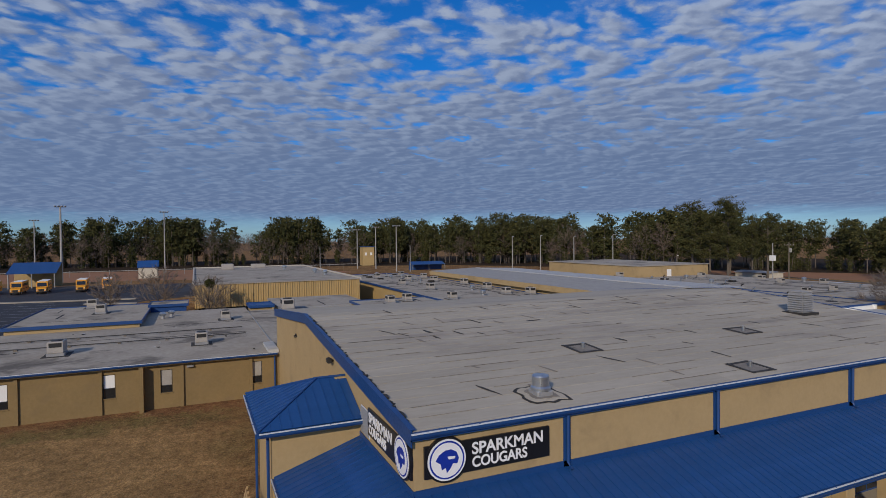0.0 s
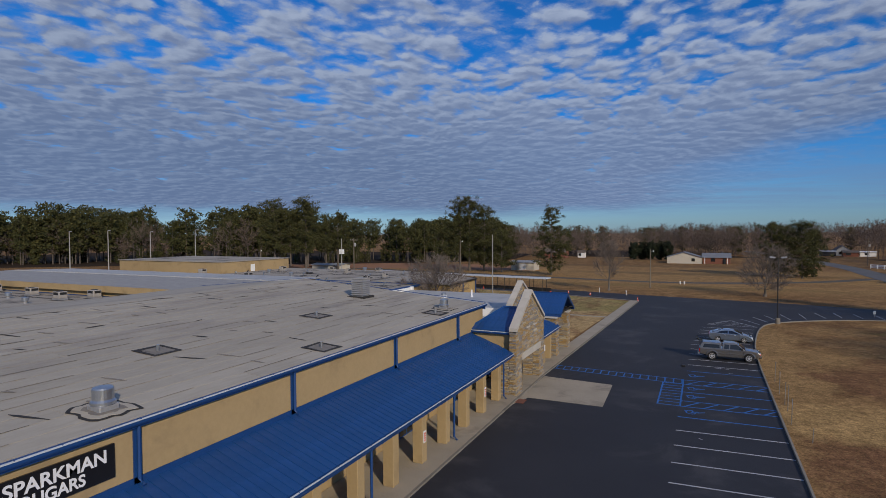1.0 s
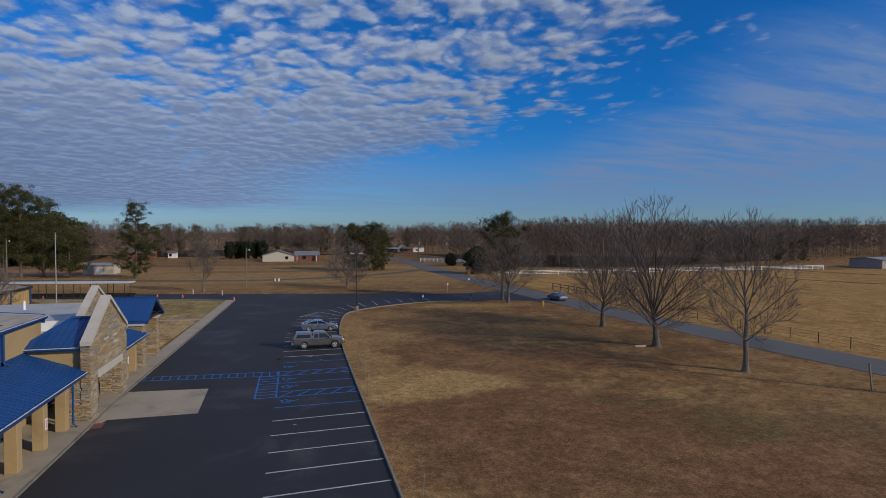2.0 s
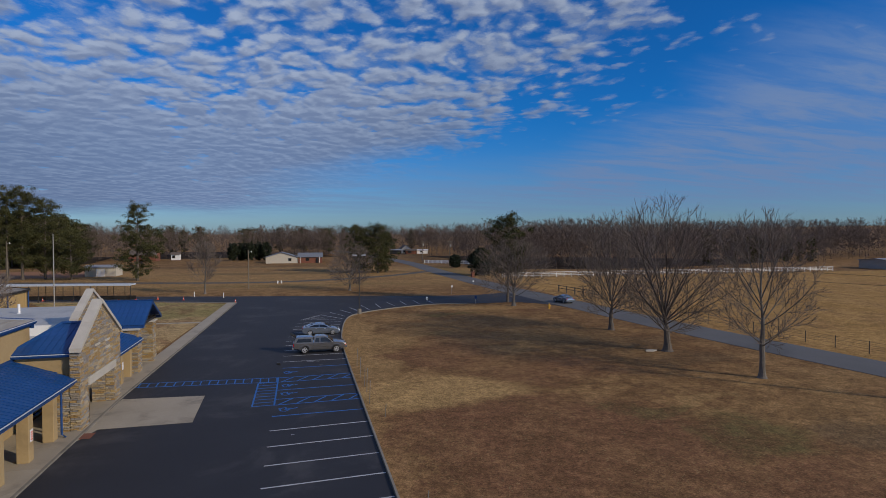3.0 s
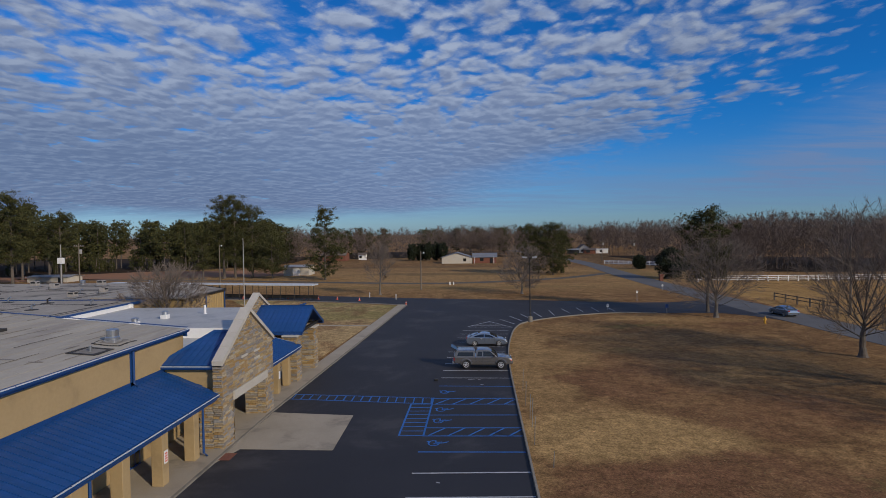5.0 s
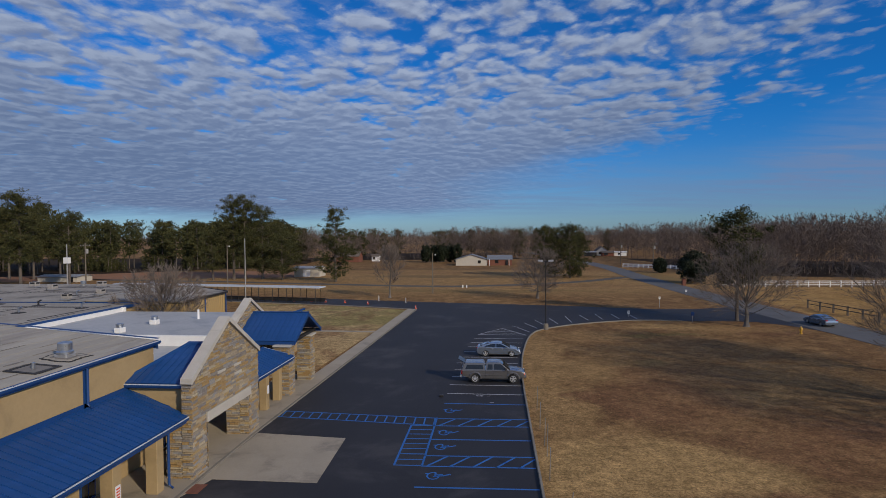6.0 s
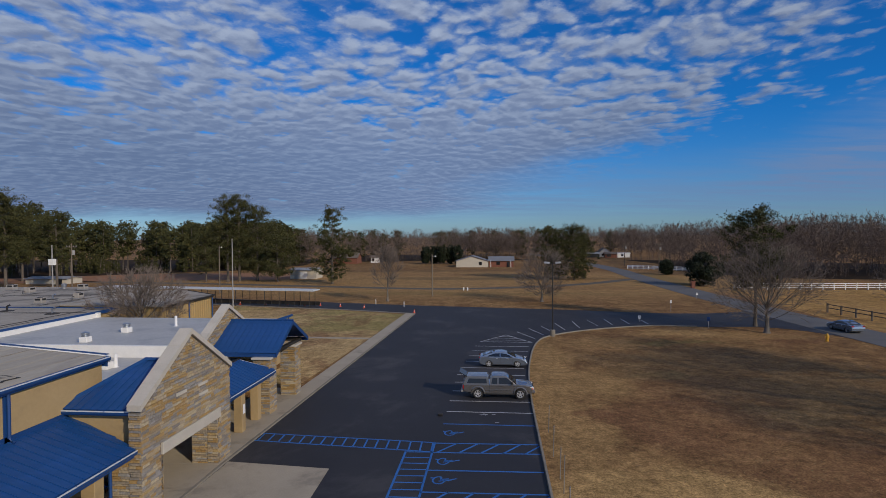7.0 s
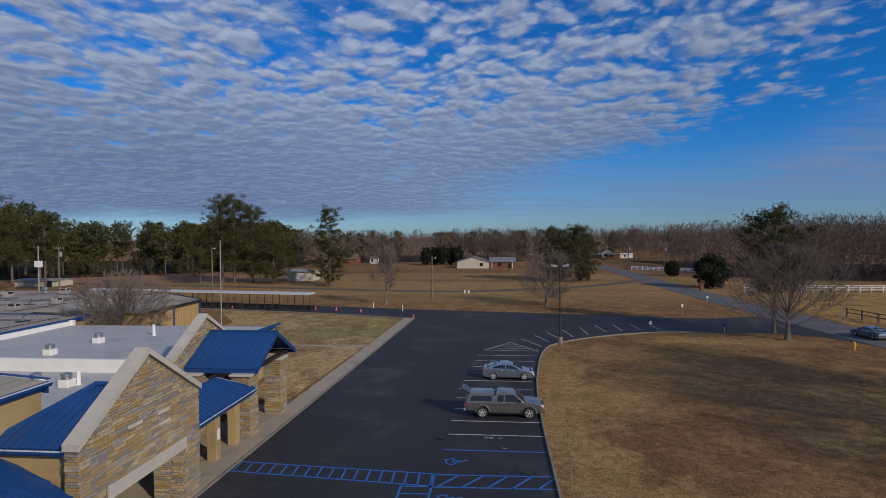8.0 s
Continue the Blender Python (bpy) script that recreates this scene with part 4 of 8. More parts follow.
for k, yy in enumerate(PILLARS):
    part("pillar", box(-23.65, -23.05, yy - 0.28, yy + 0.28, 0.14, CAN_LOW - 0.3, bevel=0.02), TAN, canopy)
for xx in (-26.2, -29.3, -32.1):
    part("pillar", box(xx - 0.28, xx + 0.28, -85.6, -85.05, 0.14, CAN_LOW - 0.3, bevel=0.02), TAN, canopy)
for yy in (-48.35, -57.6, -66.9, -76.2):
    downspout(canopy, -22.9, yy, 0.16, CAN_LOW - 0.2)
for yy in (-51.92, -61.28):
    part("notice", box(-23.04, -23.02, yy - 0.16, yy + 0.16, 1.25, 1.9), SIGN_WHITE, canopy, "white paper notice with red print")
    for q in range(4):
        part("print_bar", box(-23.018, -23.014, yy - 0.11, yy + 0.11, 1.33 + 0.13 * q, 1.4 + 0.13 * q), CONE_ORANGE, canopy)
# doors and windows in the wall under the canopy
for k, (yy, hw, z0, z1) in enumerate(((-49.9, 0.5, 0.14, 2.25), (-53.4, 1.1, 1.0, 2.3), (-58.0, 0.95, 0.14, 2.3), (-63.0, 1.1, 1.0, 2.3), (-69.5, 0.95, 0.14, 2.3), (-75.5, 1.1, 1.0, 2.3))):
    fr = part("door_frame" if z0 < 0.5 else "window_frame", box(GX0, GX0 + 0.06, yy - hw, yy + hw, z0, z1), BLUE_TRIM, gym)
    part("pane", box(GX0 + 0.02, GX0 + 0.07, yy - hw + 0.09, yy - 0.04, z0 + 0.09, z1 - 0.09), GLASS, gym)
    part("pane", box(GX0 + 0.02, GX0 + 0.07, yy + 0.04, yy + hw - 0.09, z0 + 0.09, z1 - 0.09), GLASS, gym)


def team_sign(at, turn, flip):
    """A black sign board with a round emblem at one end and two lines of white letters."""
    s = thing("school_sign", at, "black sign board with white letters and a round blue emblem", "sign", "signs on the gymnasium corner")
    m = Matrix.Translation(at) @ turn        # x along the wall, y up, z out of it
    x0, x1 = 0.0, 4.85

    def put(name, bm, mat, label=""):
        bmesh.ops.transform(bm, matrix=m, verts=bm.verts)
        part(name, bm, mat, s, label)
    put("board", box(x0, x1, 0, 1.08, 0, 0.1, bevel=0.015), SIGN_BLACK)
    cx = 0.78 if not flip else x1 - 0.72
    put("emblem_backing", disc(bmesh.new(), (cx, 0.56, 0.0), 0.76, (0, 0, 1), 0.13), SIGN_BLACK)
    put("emblem_rim", disc(bmesh.new(), (cx, 0.56, 0.131), 0.69, (0, 0, 1), 0.02), SIGN_WHITE)
    put("emblem_ring", disc(bmesh.new(), (cx, 0.56, 0.152), 0.63, (0, 0, 1), 0.006), SIGN_BLUE)
    put("emblem_field", disc(bmesh.new(), (cx, 0.56, 0.159), 0.575, (0, 0, 1), 0.006), SIGN_WHITE)
    # the emblem is a plain blue shape
    pts = ((-0.42, 0.02), (-0.3, 0.2), (-0.08, 0.33), (0.14, 0.34), (0.33, 0.24), (0.42, 0.02), (0.36, -0.16), (0.2, -0.13), (0.12, -0.28), (-0.02, -0.42), (-0.06, -0.24), (-0.2, -0.3), (-0.24, -0.1))
    put("emblem_shape", prism(bmesh.new(), [(cx + px, 0.56 + py, 0.166) for px, py in pts], (0, 0, 0.01)), SIGN_BLUE)
    put("emblem_stroke", prism(bmesh.new(), [(cx + px, 0.56 + py, 0.177) for px, py in ((0.0, 0.12), (0.3, 0.1), (0.26, 0.02), (0.05, 0.02))], (0, 0, 0.006)), SIGN_WHITE)
    tx = 1.72 if not flip else 0.18
    lettering(s, "SPARKMAN", m @ Vector((tx, 0.58, 0.105)), 0.56, turn, wide=1.0)
    lettering(s, "COUGARS", m @ Vector((tx, 0.14, 0.105)), 0.5, turn, wide=0.93)


team_sign(Vector((GX0 + 0.005, -81.82, 5.14)), Matrix(((0, 0, 1), (1, 0, 0), (0, 1, 0))).to_4x4(), False)
team_sign(Vector((-30.95, GY0 - 0.005, 5.14)), Matrix(((1, 0, 0), (0, 0, -1), (0, 1, 0))).to_4x4(), True)

# low block with a hipped blue roof at the south gable
block = thing("entry_block", (-35, -84, 0), "tan entry block with a small hipped blue metal roof", "building")
part("wall", box(-37.5, -32.4, -85.8, GY0 - 0.01, 0, 5.37), TAN, block)
E5, E6 = 5.48, 6.6
hx0, hx1, hy = -38.0, -31.95, -86.35
seam_roof(block, [(hx0, hy, E5), (hx1, hy, E5), (-34.95, -83.5, E6)])
seam_roof(block, [(hx1, hy, E5), (hx1, GY0 - 0.02, E5), (-34.95, GY0 - 0.02, E6), (-34.95, -83.5, E6)])
seam_roof(block, [(hx0, GY0 - 0.02, E5), (hx0, hy, E5), (-34.95, -83.5, E6), (-34.95, GY0 - 0.02, E6)])
for c in ((hx0, hy), (hx1, hy)):
    part("hip_cap", tube(bmesh.new(), [(*c, E5 + 0.05), (-34.95, -83.5, E6 + 0.06)], 0.05, 6), BLUE_TRIM, block)
part("ridge_cap", tube(bmesh.new(), [(-34.95, -83.5, E6 + 0.06), (-34.95, GY0 - 0.02, E6 + 0.06)], 0.05, 6), BLUE_TRIM, block)
part("soffit", box(hx0 + 0.05, hx1 - 0.05, hy + 0.05, GY0 - 0.02, E5 - 0.12, E5 - 0.05), TAN, block)
gutter(block, (hx0, hy + 0.02, E5 - 0.02), (hx1, hy + 0.02, E5 - 0.02), (0, -1, 0))
gutter(block, (hx1 - 0.02, hy, E5 - 0.02), (hx1 - 0.02, GY0 - 0.02, E5 - 0.02), (1, 0, 0))
gutter(block, (hx0 + 0.02, hy, E5 - 0.02), (hx0 + 0.02, GY0 - 0.02, E5 - 0.02), (-1, 0, 0))
downspout(block, -32.6, -85.95, 0.05, E5 - 0.2, (0, -1))
downspout(block, -37.4, -85.95, 0.05, E5 - 0.2, (0, -1))
pallet = thing("pallet", (-35.6, -87.0, 0), "bare wooden pallet leaning on the tan wall", "pallet")
for k in range(8):
    z = 0.12 + 0.19 * k
    part("board", prism(bmesh.new(), [(-36.4, -86.9 + 0.35 * z / 1.6, z), (-35.2, -86.9 + 0.35 * z / 1.6, z), (-35.2, -86.87 + 0.35 * z / 1.6, z + 0.1), (-36.4, -86.87 + 0.35 * z / 1.6, z + 0.1)], (0, 0.02, 0)), PALLET_WOOD, pallet)
for x in (-36.35, -35.8, -35.25):
    part("runner", prism(bmesh.new(), [(x, -86.88, 0.01), (x, -86.8, 0.01), (x, -86.44, 1.65), (x, -86.52, 1.65)], (0.05, 0, 0)), PALLET_WOOD, pallet)

# ---- rooftop fittings ----


def roof_vent(at, s=1.0, curb=True):
    """A round spun-metal roof fan on a tarred curb."""
    x, y, z = at
    v = thing("roof_vent", at, "shiny round metal roof vent on a tarred curb", "roof vent", "vents on the gymnasium roof")
    rv = random.Random(int(-y * 10))
    lay = lambda q, up: [(x + q * s * rk * math.cos(t), y + q * s * rk * math.sin(t), roof_z(x + q * s * rk * math.cos(t)) + up) for t, rk in ring]
    ring = [(2 * math.pi * k / 26, rv.uniform(0.9, 1.1) / max(abs(math.cos(2 * math.pi * k / 26)), abs(math.sin(2 * math.pi * k / 26)))) for k in range(26)]
    part("flashing", prism(bmesh.new(), lay(1.1, 0.172), (0, 0, 0.014)), TAR, v)
    part("felt_collar", prism(bmesh.new(), lay(0.95, 0.187), (0, 0, 0.015)), MEMBRANE, v)
    part("flashing", prism(bmesh.new(), lay(0.66, 0.203), (0, 0, 0.015)), TAR_GREY, v)
    part("curb", box(x - 0.45 * s, x + 0.45 * s, y - 0.45 * s, y + 0.45 * s, z, z + 0.3 * s, bevel=0.04), ZINC, v)
    part("base", lathe(bmesh.new(), (x, y, z + 0.3 * s), ((0.5 * s, 0), (0.5 * s, 0.12 * s), (0.42 * s, 0.22 * s)), 24), SILVER, v, smooth=False)
    part("hood", lathe(bmesh.new(), (x, y, z + 0.45 * s), ((0.4 * s, 0), (0.43 * s, 0.05 * s), (0.43 * s, 0.5 * s), (0.39 * s, 0.56 * s), (0.12 * s, 0.62 * s)), 24), SILVER, v)
    return v


roof_vent((-27.35, -76.4, roof_z(-27.35) + 0.15), 0.78)
roof_vent((-27.3, -49.55, roof_z(-27.3) + 0.15), 0.74)
x, y, z = -34.8, -49.7, roof_z(-34.8) + 0.05
lv = thing("louvred_vent", (x, y, z), "large grey louvred roof ventilator on a curb", "roof vent")
part("curb", box(x - 0.8, x + 0.8, y - 0.8, y + 0.8, z, z + 0.2), TAR, lv)
part("casing", box(x - 0.5, x + 0.5, y - 0.5, y + 0.5, z + 0.2, z + 1.6), ZINC, lv)
for k in range(8):
    h = z + 0.3 + 0.155 * k
    bm = bmesh.new()
    for sx, sy in ((1, 0), (-1, 0), (0, 1), (0, -1)):
        if sx:
            prism(bm, [(x + sx * 0.5, y - 0.53, h + 0.1), (x + sx * 0.6, y - 0.53, h), (x + sx * 0.6, y + 0.53, h), (x + sx * 0.5, y + 0.53, h + 0.1)], (0, 0, 0.03))
        else:
            prism(bm, [(x - 0.53, y + sy * 0.5, h + 0.1), (x - 0.53, y + sy * 0.6, h), (x + 0.53, y + sy * 0.6, h), (x + 0.53, y + sy * 0.5, h + 0.1)], (0, 0, 0.03))
    part("slat", bm, ZINC, lv)
part("lid", box(x - 0.55, x + 0.55, y - 0.55, y + 0.55, z + 1.6, z + 1.67, bevel=0.02), POLE_GREY, lv)
for (x, y) in ((-32.3, -70.5), (-32.3, -58.7), (-27.0, -65.1), (-26.95, -51.8)):
    z = roof_z(x) + 0.16
    h = thing("roof_drain", (x, y, z), "tarred roof drain square with a short pipe", "roof drain", "drains on the gymnasium roof")
    bm = bmesh.new()
    s, w = 0.74, 0.16
    lay = lambda a, c, up: (x + a, y + c, roof_z(x + a) + up)
    part("felt_pad", prism(bmesh.new(), [lay(a, c, 0.172) for a, c in ((-s, -s), (s, -s), (s, s), (-s, s))], (0, 0, 0.012)), TAR_GREY, h)
    for a, b, c, d in ((-s, s, -s, -s + w), (-s, s, s - w, s), (-s, -s + w, -s + w, s - w), (s - w, s, -s + w, s - w)):
        j = [random.uniform(-0.05, 0.07) for _ in range(4)]
        prism(bm, [lay(a - j[0], c - j[1], 0.186), lay(b + j[2], c, 0.186), lay(b, d + j[3], 0.186), lay(a, d, 0.186)], (0, 0, 0.02))
    part("tar_ring", bm, TAR, h)
    part("pipe", lathe(bmesh.new(), (x, y, z), ((0.08, 0), (0.08, 0.3), (0.02, 0.31)), 10), SILVER, h)

# ---- stone entrance gables ----


def stone_gable(name, x0, x1, y0, y1, spring, apex, opening, label, seed, pieces):
    """A stone-faced gable wall between x0 (back) and x1 (front) with a pale coping; opening is y0, y1 and head height, or None."""
    g = thing(name, ((x0 + x1) / 2, (y0 + y1) / 2, 0), label, "building")
    ym = (y0 + y1) / 2
    slope = (apex - spring) / (ym - y0)
    if opening:
        a, b, hd = opening
        part("pier_core", box(x0 + 0.05, x1 - 0.05, y0 + 0.05, a - 0.02, 0, hd + 0.5), MORTAR, g)
        part("pier_core", box(x0 + 0.05, x1 - 0.05, b + 0.02, y1 - 0.05, 0, hd + 0.5), MORTAR, g)
        part("gable_core", prism(bmesh.new(), [(x0 + 0.05, y0 + 0.05, hd + 0.5), (x0 + 0.05, y1 - 0.05, hd + 0.5), (x0 + 0.05, y1 - 0.05, spring), (x0 + 0.05, ym, apex - 0.05), (x0 + 0.05, y0 + 0.05, spring)], (x1 - x0 - 0.1, 0, 0)), MORTAR, g)
        part("lintel", box(x1 - 0.35, x1 + 0.06, a - 0.05, b + 0.25, hd, hd + 0.55, bevel=0.015), CAST, g, "pale cast stone lintel")
        part("lintel_soffit", box(x0 + 0.06, x1 - 0.35, a, b, hd + 0.3, hd + 0.5), TAN, g)
    else:
        part("gable_core", prism(bmesh.new(), [(x0 + 0.05, y0 + 0.05, 0), (x0 + 0.05, y1 - 0.05, 0), (x0 + 0.05, y1 - 0.05, spring), (x0 + 0.05, ym, apex - 0.05), (x0 + 0.05, y0 + 0.05, spring)], (x1 - x0 - 0.1, 0, 0)), MORTAR, g)

    def in_front(s, z):
        yy = y0 + s
        top = spring + slope * (ym - y0 - abs(yy - ym)) - 0.02
        if z > top:
            return False
        if opening and opening[0] - 0.05 < yy < opening[1] + 0.25 and z < opening[2] + 0.55:
            return yy > opening[1] and z < opening[2] or (opening[1] < yy and z < opening[2])
        return True
    stone_face(g, (x1 - 0.05, y0, 0), (0, 1, 0), (1, 0, 0), y1 - y0, apex, in_front, pieces, seed)
    stone_face(g, (x0, y0 + 0.05, 0), (1, 0, 0), (0, -1, 0), x1 - x0, spring, lambda s, z: z < spring, 0, seed + 1)
    if opening:
        stone_face(g, (x0, b + 0.03, 0), (1, 0, 0), (0, -1, 0), x1 - x0, opening[2], lambda s, z: True, 0, seed + 2)
        stone_face(g, (x1, a - 0.03, 0), (-1, 0, 0), (0, 1, 0), x1 - x0, opening[2], lambda s, z: True, 0, seed + 3)
    stone_face(g, (x1, y1 - 0.05, 0), (-1, 0, 0), (0, 1, 0), x1 - x0, spring, lambda s, z: z < spring, 0, seed + 4)
    # coping in lengths
    for sgn in (1, -1):
        ya = ym - sgn * (ym - y0 + 0.14)
        za = spring - 0.14 * slope
        cuts = 4
        for k in range(cuts):
            p = [(ya + (ym - ya) * t, za + (apex - za) * t) for t in (k / cuts + 0.002, (k + 1) / cuts - 0.002)]
            if k == cuts - 1:
                p[1] = (ym, apex)
            part("coping_stone", prism(bmesh.new(), [(x0 + 0.03, *p[0]), (x0 + 0.03, *p[1]), (x0 + 0.03, p[1][0], p[1][1] + 0.27), (x0 + 0.03, p[0][0], p[0][1] + 0.27)], (x1 - x0 + 0.06, 0, 0)), CAST, g)
    # a few longer pale stones in the face
    for k in range(3):
        rr = random.Random(seed * 7 + k)
        yy, zz = ym + rr.uniform(-1.8, 1.2), spring + rr.uniform(-1.0, 1.2)
        if in_front(yy - y0, zz) and in_front(yy - y0 + 0.9, zz + 0.2):
            part("accent_stone", box(x1, x1 + 0.06, yy, yy + 0.85, zz, zz + 0.14), CAST, g)
    return g


front_gable = stone_gable("entrance_gable", -22.8, -22.2, -47.3, -39.3, 5.2, 7.75, (-45.8, -40.75, 2.65), "stone-faced entrance gable with pale cast stone coping", 11, 300)
stone_gable("rear_gable", -27.85, -27.3, -33.0, -25.3, 5.05, 7.2, None, "stone-faced gable behind the porch with pale coping", 31, 120)
for a, b in ((-47.2, -45.8), (-40.75, -39.4)):
    part("pier_back", box(-23.7, -22.8, a, b, 0, 3.0), MORTAR, front_gable)
    stone_face(front_gable, (-23.7, a - 0.0 if a < -45 else a + 0.03, 0), (1, 0, 0), (0, -1, 0), 0.9, 3.0, lambda s, z: True, 0, 77)
# passage and blue roof behind the front gable
link = thing("entrance_roof", (-25, -43, 0), "blue hipped metal roof behind the stone gable", "roof")
part("wall", box(-26.4, -22.82, -46.75, -46.45, CAN_LOW - 0.3, 4.95), TAN, link)
part("wall", box(-26.4, -22.82, -39.9, -39.6, 3.0, 4.95), TAN, link)
part("wall", box(-26.7, -26.4, -47.0, -39.6, 0, 4.95), TAN, link)
part("wall", box(-26.7, -26.4, -39.6, -31.0, 0, 3.3), TAN, link)
part("ceiling_board", box(-26.4, -22.82, -46.4, -39.9, 3.0, 3.06), TAN, link)
seam_roof(link, [(-26.45, -47.0, 5.0), (-22.82, -47.0, 5.0), (-22.82, -43.3, 6.4), (-24.6, -43.3, 6.4)])
seam_roof(link, [(-22.82, -39.6, 5.0), (-26.45, -39.6, 5.0), (-24.6, -43.3, 6.4), (-22.82, -43.3, 6.4)])
seam_roof(link, [(-26.45, -39.6, 5.0), (-26.45, -47.0, 5.0), (-24.6, -43.3, 6.4)])
for a, b in (((-26.5, -47.05, 5.02), (-24.6, -43.3, 6.47)), ((-26.5, -39.55, 5.02), (-24.6, -43.3, 6.47)), ((-24.65, -43.3, 6.47), (-22.8, -43.3, 6.47))):
    a, b = Vector(a), Vector(b)
    s = (b - a).cross(Vector((0, 0, 1))).normalized()
    part("ridge_cap", prism(bmesh.new(), [a - s * 0.17 - Vector((0, 0, 0.05)), a + Vector((0, 0, 0.06)), a + s * 0.17 - Vector((0, 0, 0.05)), a - Vector((0, 0, 0.09))], b - a), BLUE, link)
gutter(link, (-26.5, -46.98, 4.99), (-22.85, -46.98, 4.99), (0, -1, 0))
doors = part("entrance_doors", box(-26.4, -26.34, -45.2, -41.2, 0.14, 2.5), BLUE_TRIM, link)
for k in range(4):
    part("pane", box(-26.36, -26.32, -45.1 + k * 0.98, -44.25 + k * 0.98, 0.25, 2.4), GLASS, link)
# canopy between the gables
side = thing("side_canopy", (-24, -36, 0), "short blue metal canopy beside the stone gable", "canopy")
seam_roof(side, [(-22.5, -39.25, 3.2), (-22.5, -32.1, 3.2), (-24.45, -33.3, 4.1), (-24.45, -39.25, 4.1)])
seam_roof(side, [(-22.5, -32.1, 3.2), (-26.4, -32.1, 3.2), (-24.45, -33.3, 4.1)])
seam_roof(side, [(-26.4, -32.1, 3.2), (-26.4, -39.25, 3.2), (-24.45, -39.25, 4.1), (-24.45, -33.3, 4.1)])
part("ridge_cap", tube(bmesh.new(), [(-24.45, -39.25, 4.15), (-24.45, -33.3, 4.15), (-22.5, -32.1, 3.25)], 0.05, 6), BLUE_TRIM, side)
part("soffit", box(-26.4, -22.6, -39.2, -32.15, 2.9, 2.96), TAN, side)
part("fascia", box(-22.58, -22.53, -39.25, -32.1, 2.88, 3.2), BLUE_TRIM, side)
gutter(side, (-22.53, -39.25, 3.19), (-22.53, -32.1, 3.19), (1, 0, 0))
for yy in (-38.9, -35.8, -33.4):
    part("pillar", box(-23.6, -23.05, yy - 0.26, yy + 0.26, 0.14, 2.95, bevel=0.02), TAN, side)
downspout(side, -22.75, -39.0, 0.16, 3.0)
part("notice", box(-23.04, -23.02, -35.95, -35.65, 1.3, 1.9), SIGN_WHITE, side, "white paper notice")
part("pane", box(-26.4, -26.35, -37.6, -36.0, 1.0, 2.4), GLASS, side)

# porch with a steep blue gable roof on stone piers
porch = thing("porch", (-25, -28.7, 0), "gabled blue metal porch roof on stone piers", "porch")
PZ, PR, PY = 4.35, 6.15, -28.7
seam_roof(porch, [(-27.4, -32.0, PZ), (-22.4, -32.0, PZ), (-22.4, PY, PR), (-27.4, PY, PR)])
seam_roof(porch, [(-22.4, -25.4, PZ), (-27.4, -25.4, PZ), (-27.4, PY, PR), (-22.4, PY, PR)])
part("ridge_cap", tube(bmesh.new(), [(-27.4, PY, PR + 0.06), (-22.35, PY, PR + 0.06)], 0.06, 6), BLUE_TRIM, porch)
for s in (-1, 1):
    part("barge_board", prism(bmesh.new(), [(-22.42, PY + s * 3.35, PZ - 0.28), (-22.42, PY + s * 3.35, PZ), (-22.42, PY, PR + 0.02), (-22.42, PY, PR - 0.26)], (0.05, 0, 0)), BLUE_TRIM, porch)
    part("fascia", box(-27.4, -22.4, PY + s * 3.28 - 0.03, PY + s * 3.28 + 0.03, PZ - 0.28, PZ - 0.02), BLUE_TRIM, porch)
    part("rafter", box(-23.1, -22.9, PY + s * 2.9 - 0.1, PY + s * 2.9 + 0.1, PZ - 0.2, PZ + 0.05), DARK_METAL, porch)
part("tie_beam", box(-23.1, -22.85, -31.4, -26.0, PZ - 0.25, PZ - 0.02), DARK_METAL, porch)
part("beam", box(-27.3, -22.8, -31.7, -31.45, PZ - 0.25, PZ - 0.0), DARK_METAL, porch)
part("beam", box(-27.3, -22.8, -26.0, -25.75, PZ - 0.25, PZ - 0.0), DARK_METAL, porch)
for (px, py) in ((-23.35, -31.75), (-23.25, -27.05), (-26.7, -31.75), (-26.7, -26.0)):
    part("pier_core", box(px - 0.55, px + 0.55, py - 0.55, py + 0.55, 0, 3.95), MORTAR, porch)
    for o, al, out in (((px - 0.6, py - 0.55), (1, 0, 0), (0, -1, 0)), ((px + 0.55, py - 0.6), (0, 1, 0), (1, 0, 0)), ((px + 0.6, py + 0.55), (-1, 0, 0), (0, 1, 0)), ((px - 0.55, py + 0.6), (0, -1, 0), (-1, 0, 0))):
        stone_face(porch, (*o, 0.0), al, out, 1.2, 3.95, lambda s, z: True, 30 if px > -25 and out[0] + out[1] * -1 > 0 else 0, int(-px * 10 - py))
    part("pier_cap", box(px - 0.72, px + 0.72, py - 0.72, py + 0.72, 3.95, 4.1, bevel=0.03), CAST, porch)
part("dark_recess", box(-23.1 + 0.02, -22.74, -27.3, -27.0, 3.45, 3.65), DARK, porch)
awning = thing("walkway_awning", (-27, -19, 0), "thin blue metal awning edge beyond the porch", "awning")
part("edge_beam", prism(bmesh.new(), [(-28.6, -24.6, 4.4), (-28.6, -24.2, 4.4), (-26.2, -18.6, 5.05), (-26.2, -19.0, 5.05)], (0, 0, 0.2)), BLUE_TRIM, awning)
part("post", tube(bmesh.new(), [(-28.3, -24.3, 0), (-28.3, -24.3, 4.4)], 0.06, 6), BLUE_TRIM, awning)
part("post", tube(bmesh.new(), [(-26.4, -19.1, 0), (-26.4, -19.1, 5.05)], 0.06, 6), BLUE_TRIM, awning)

# ---- the other school buildings ----


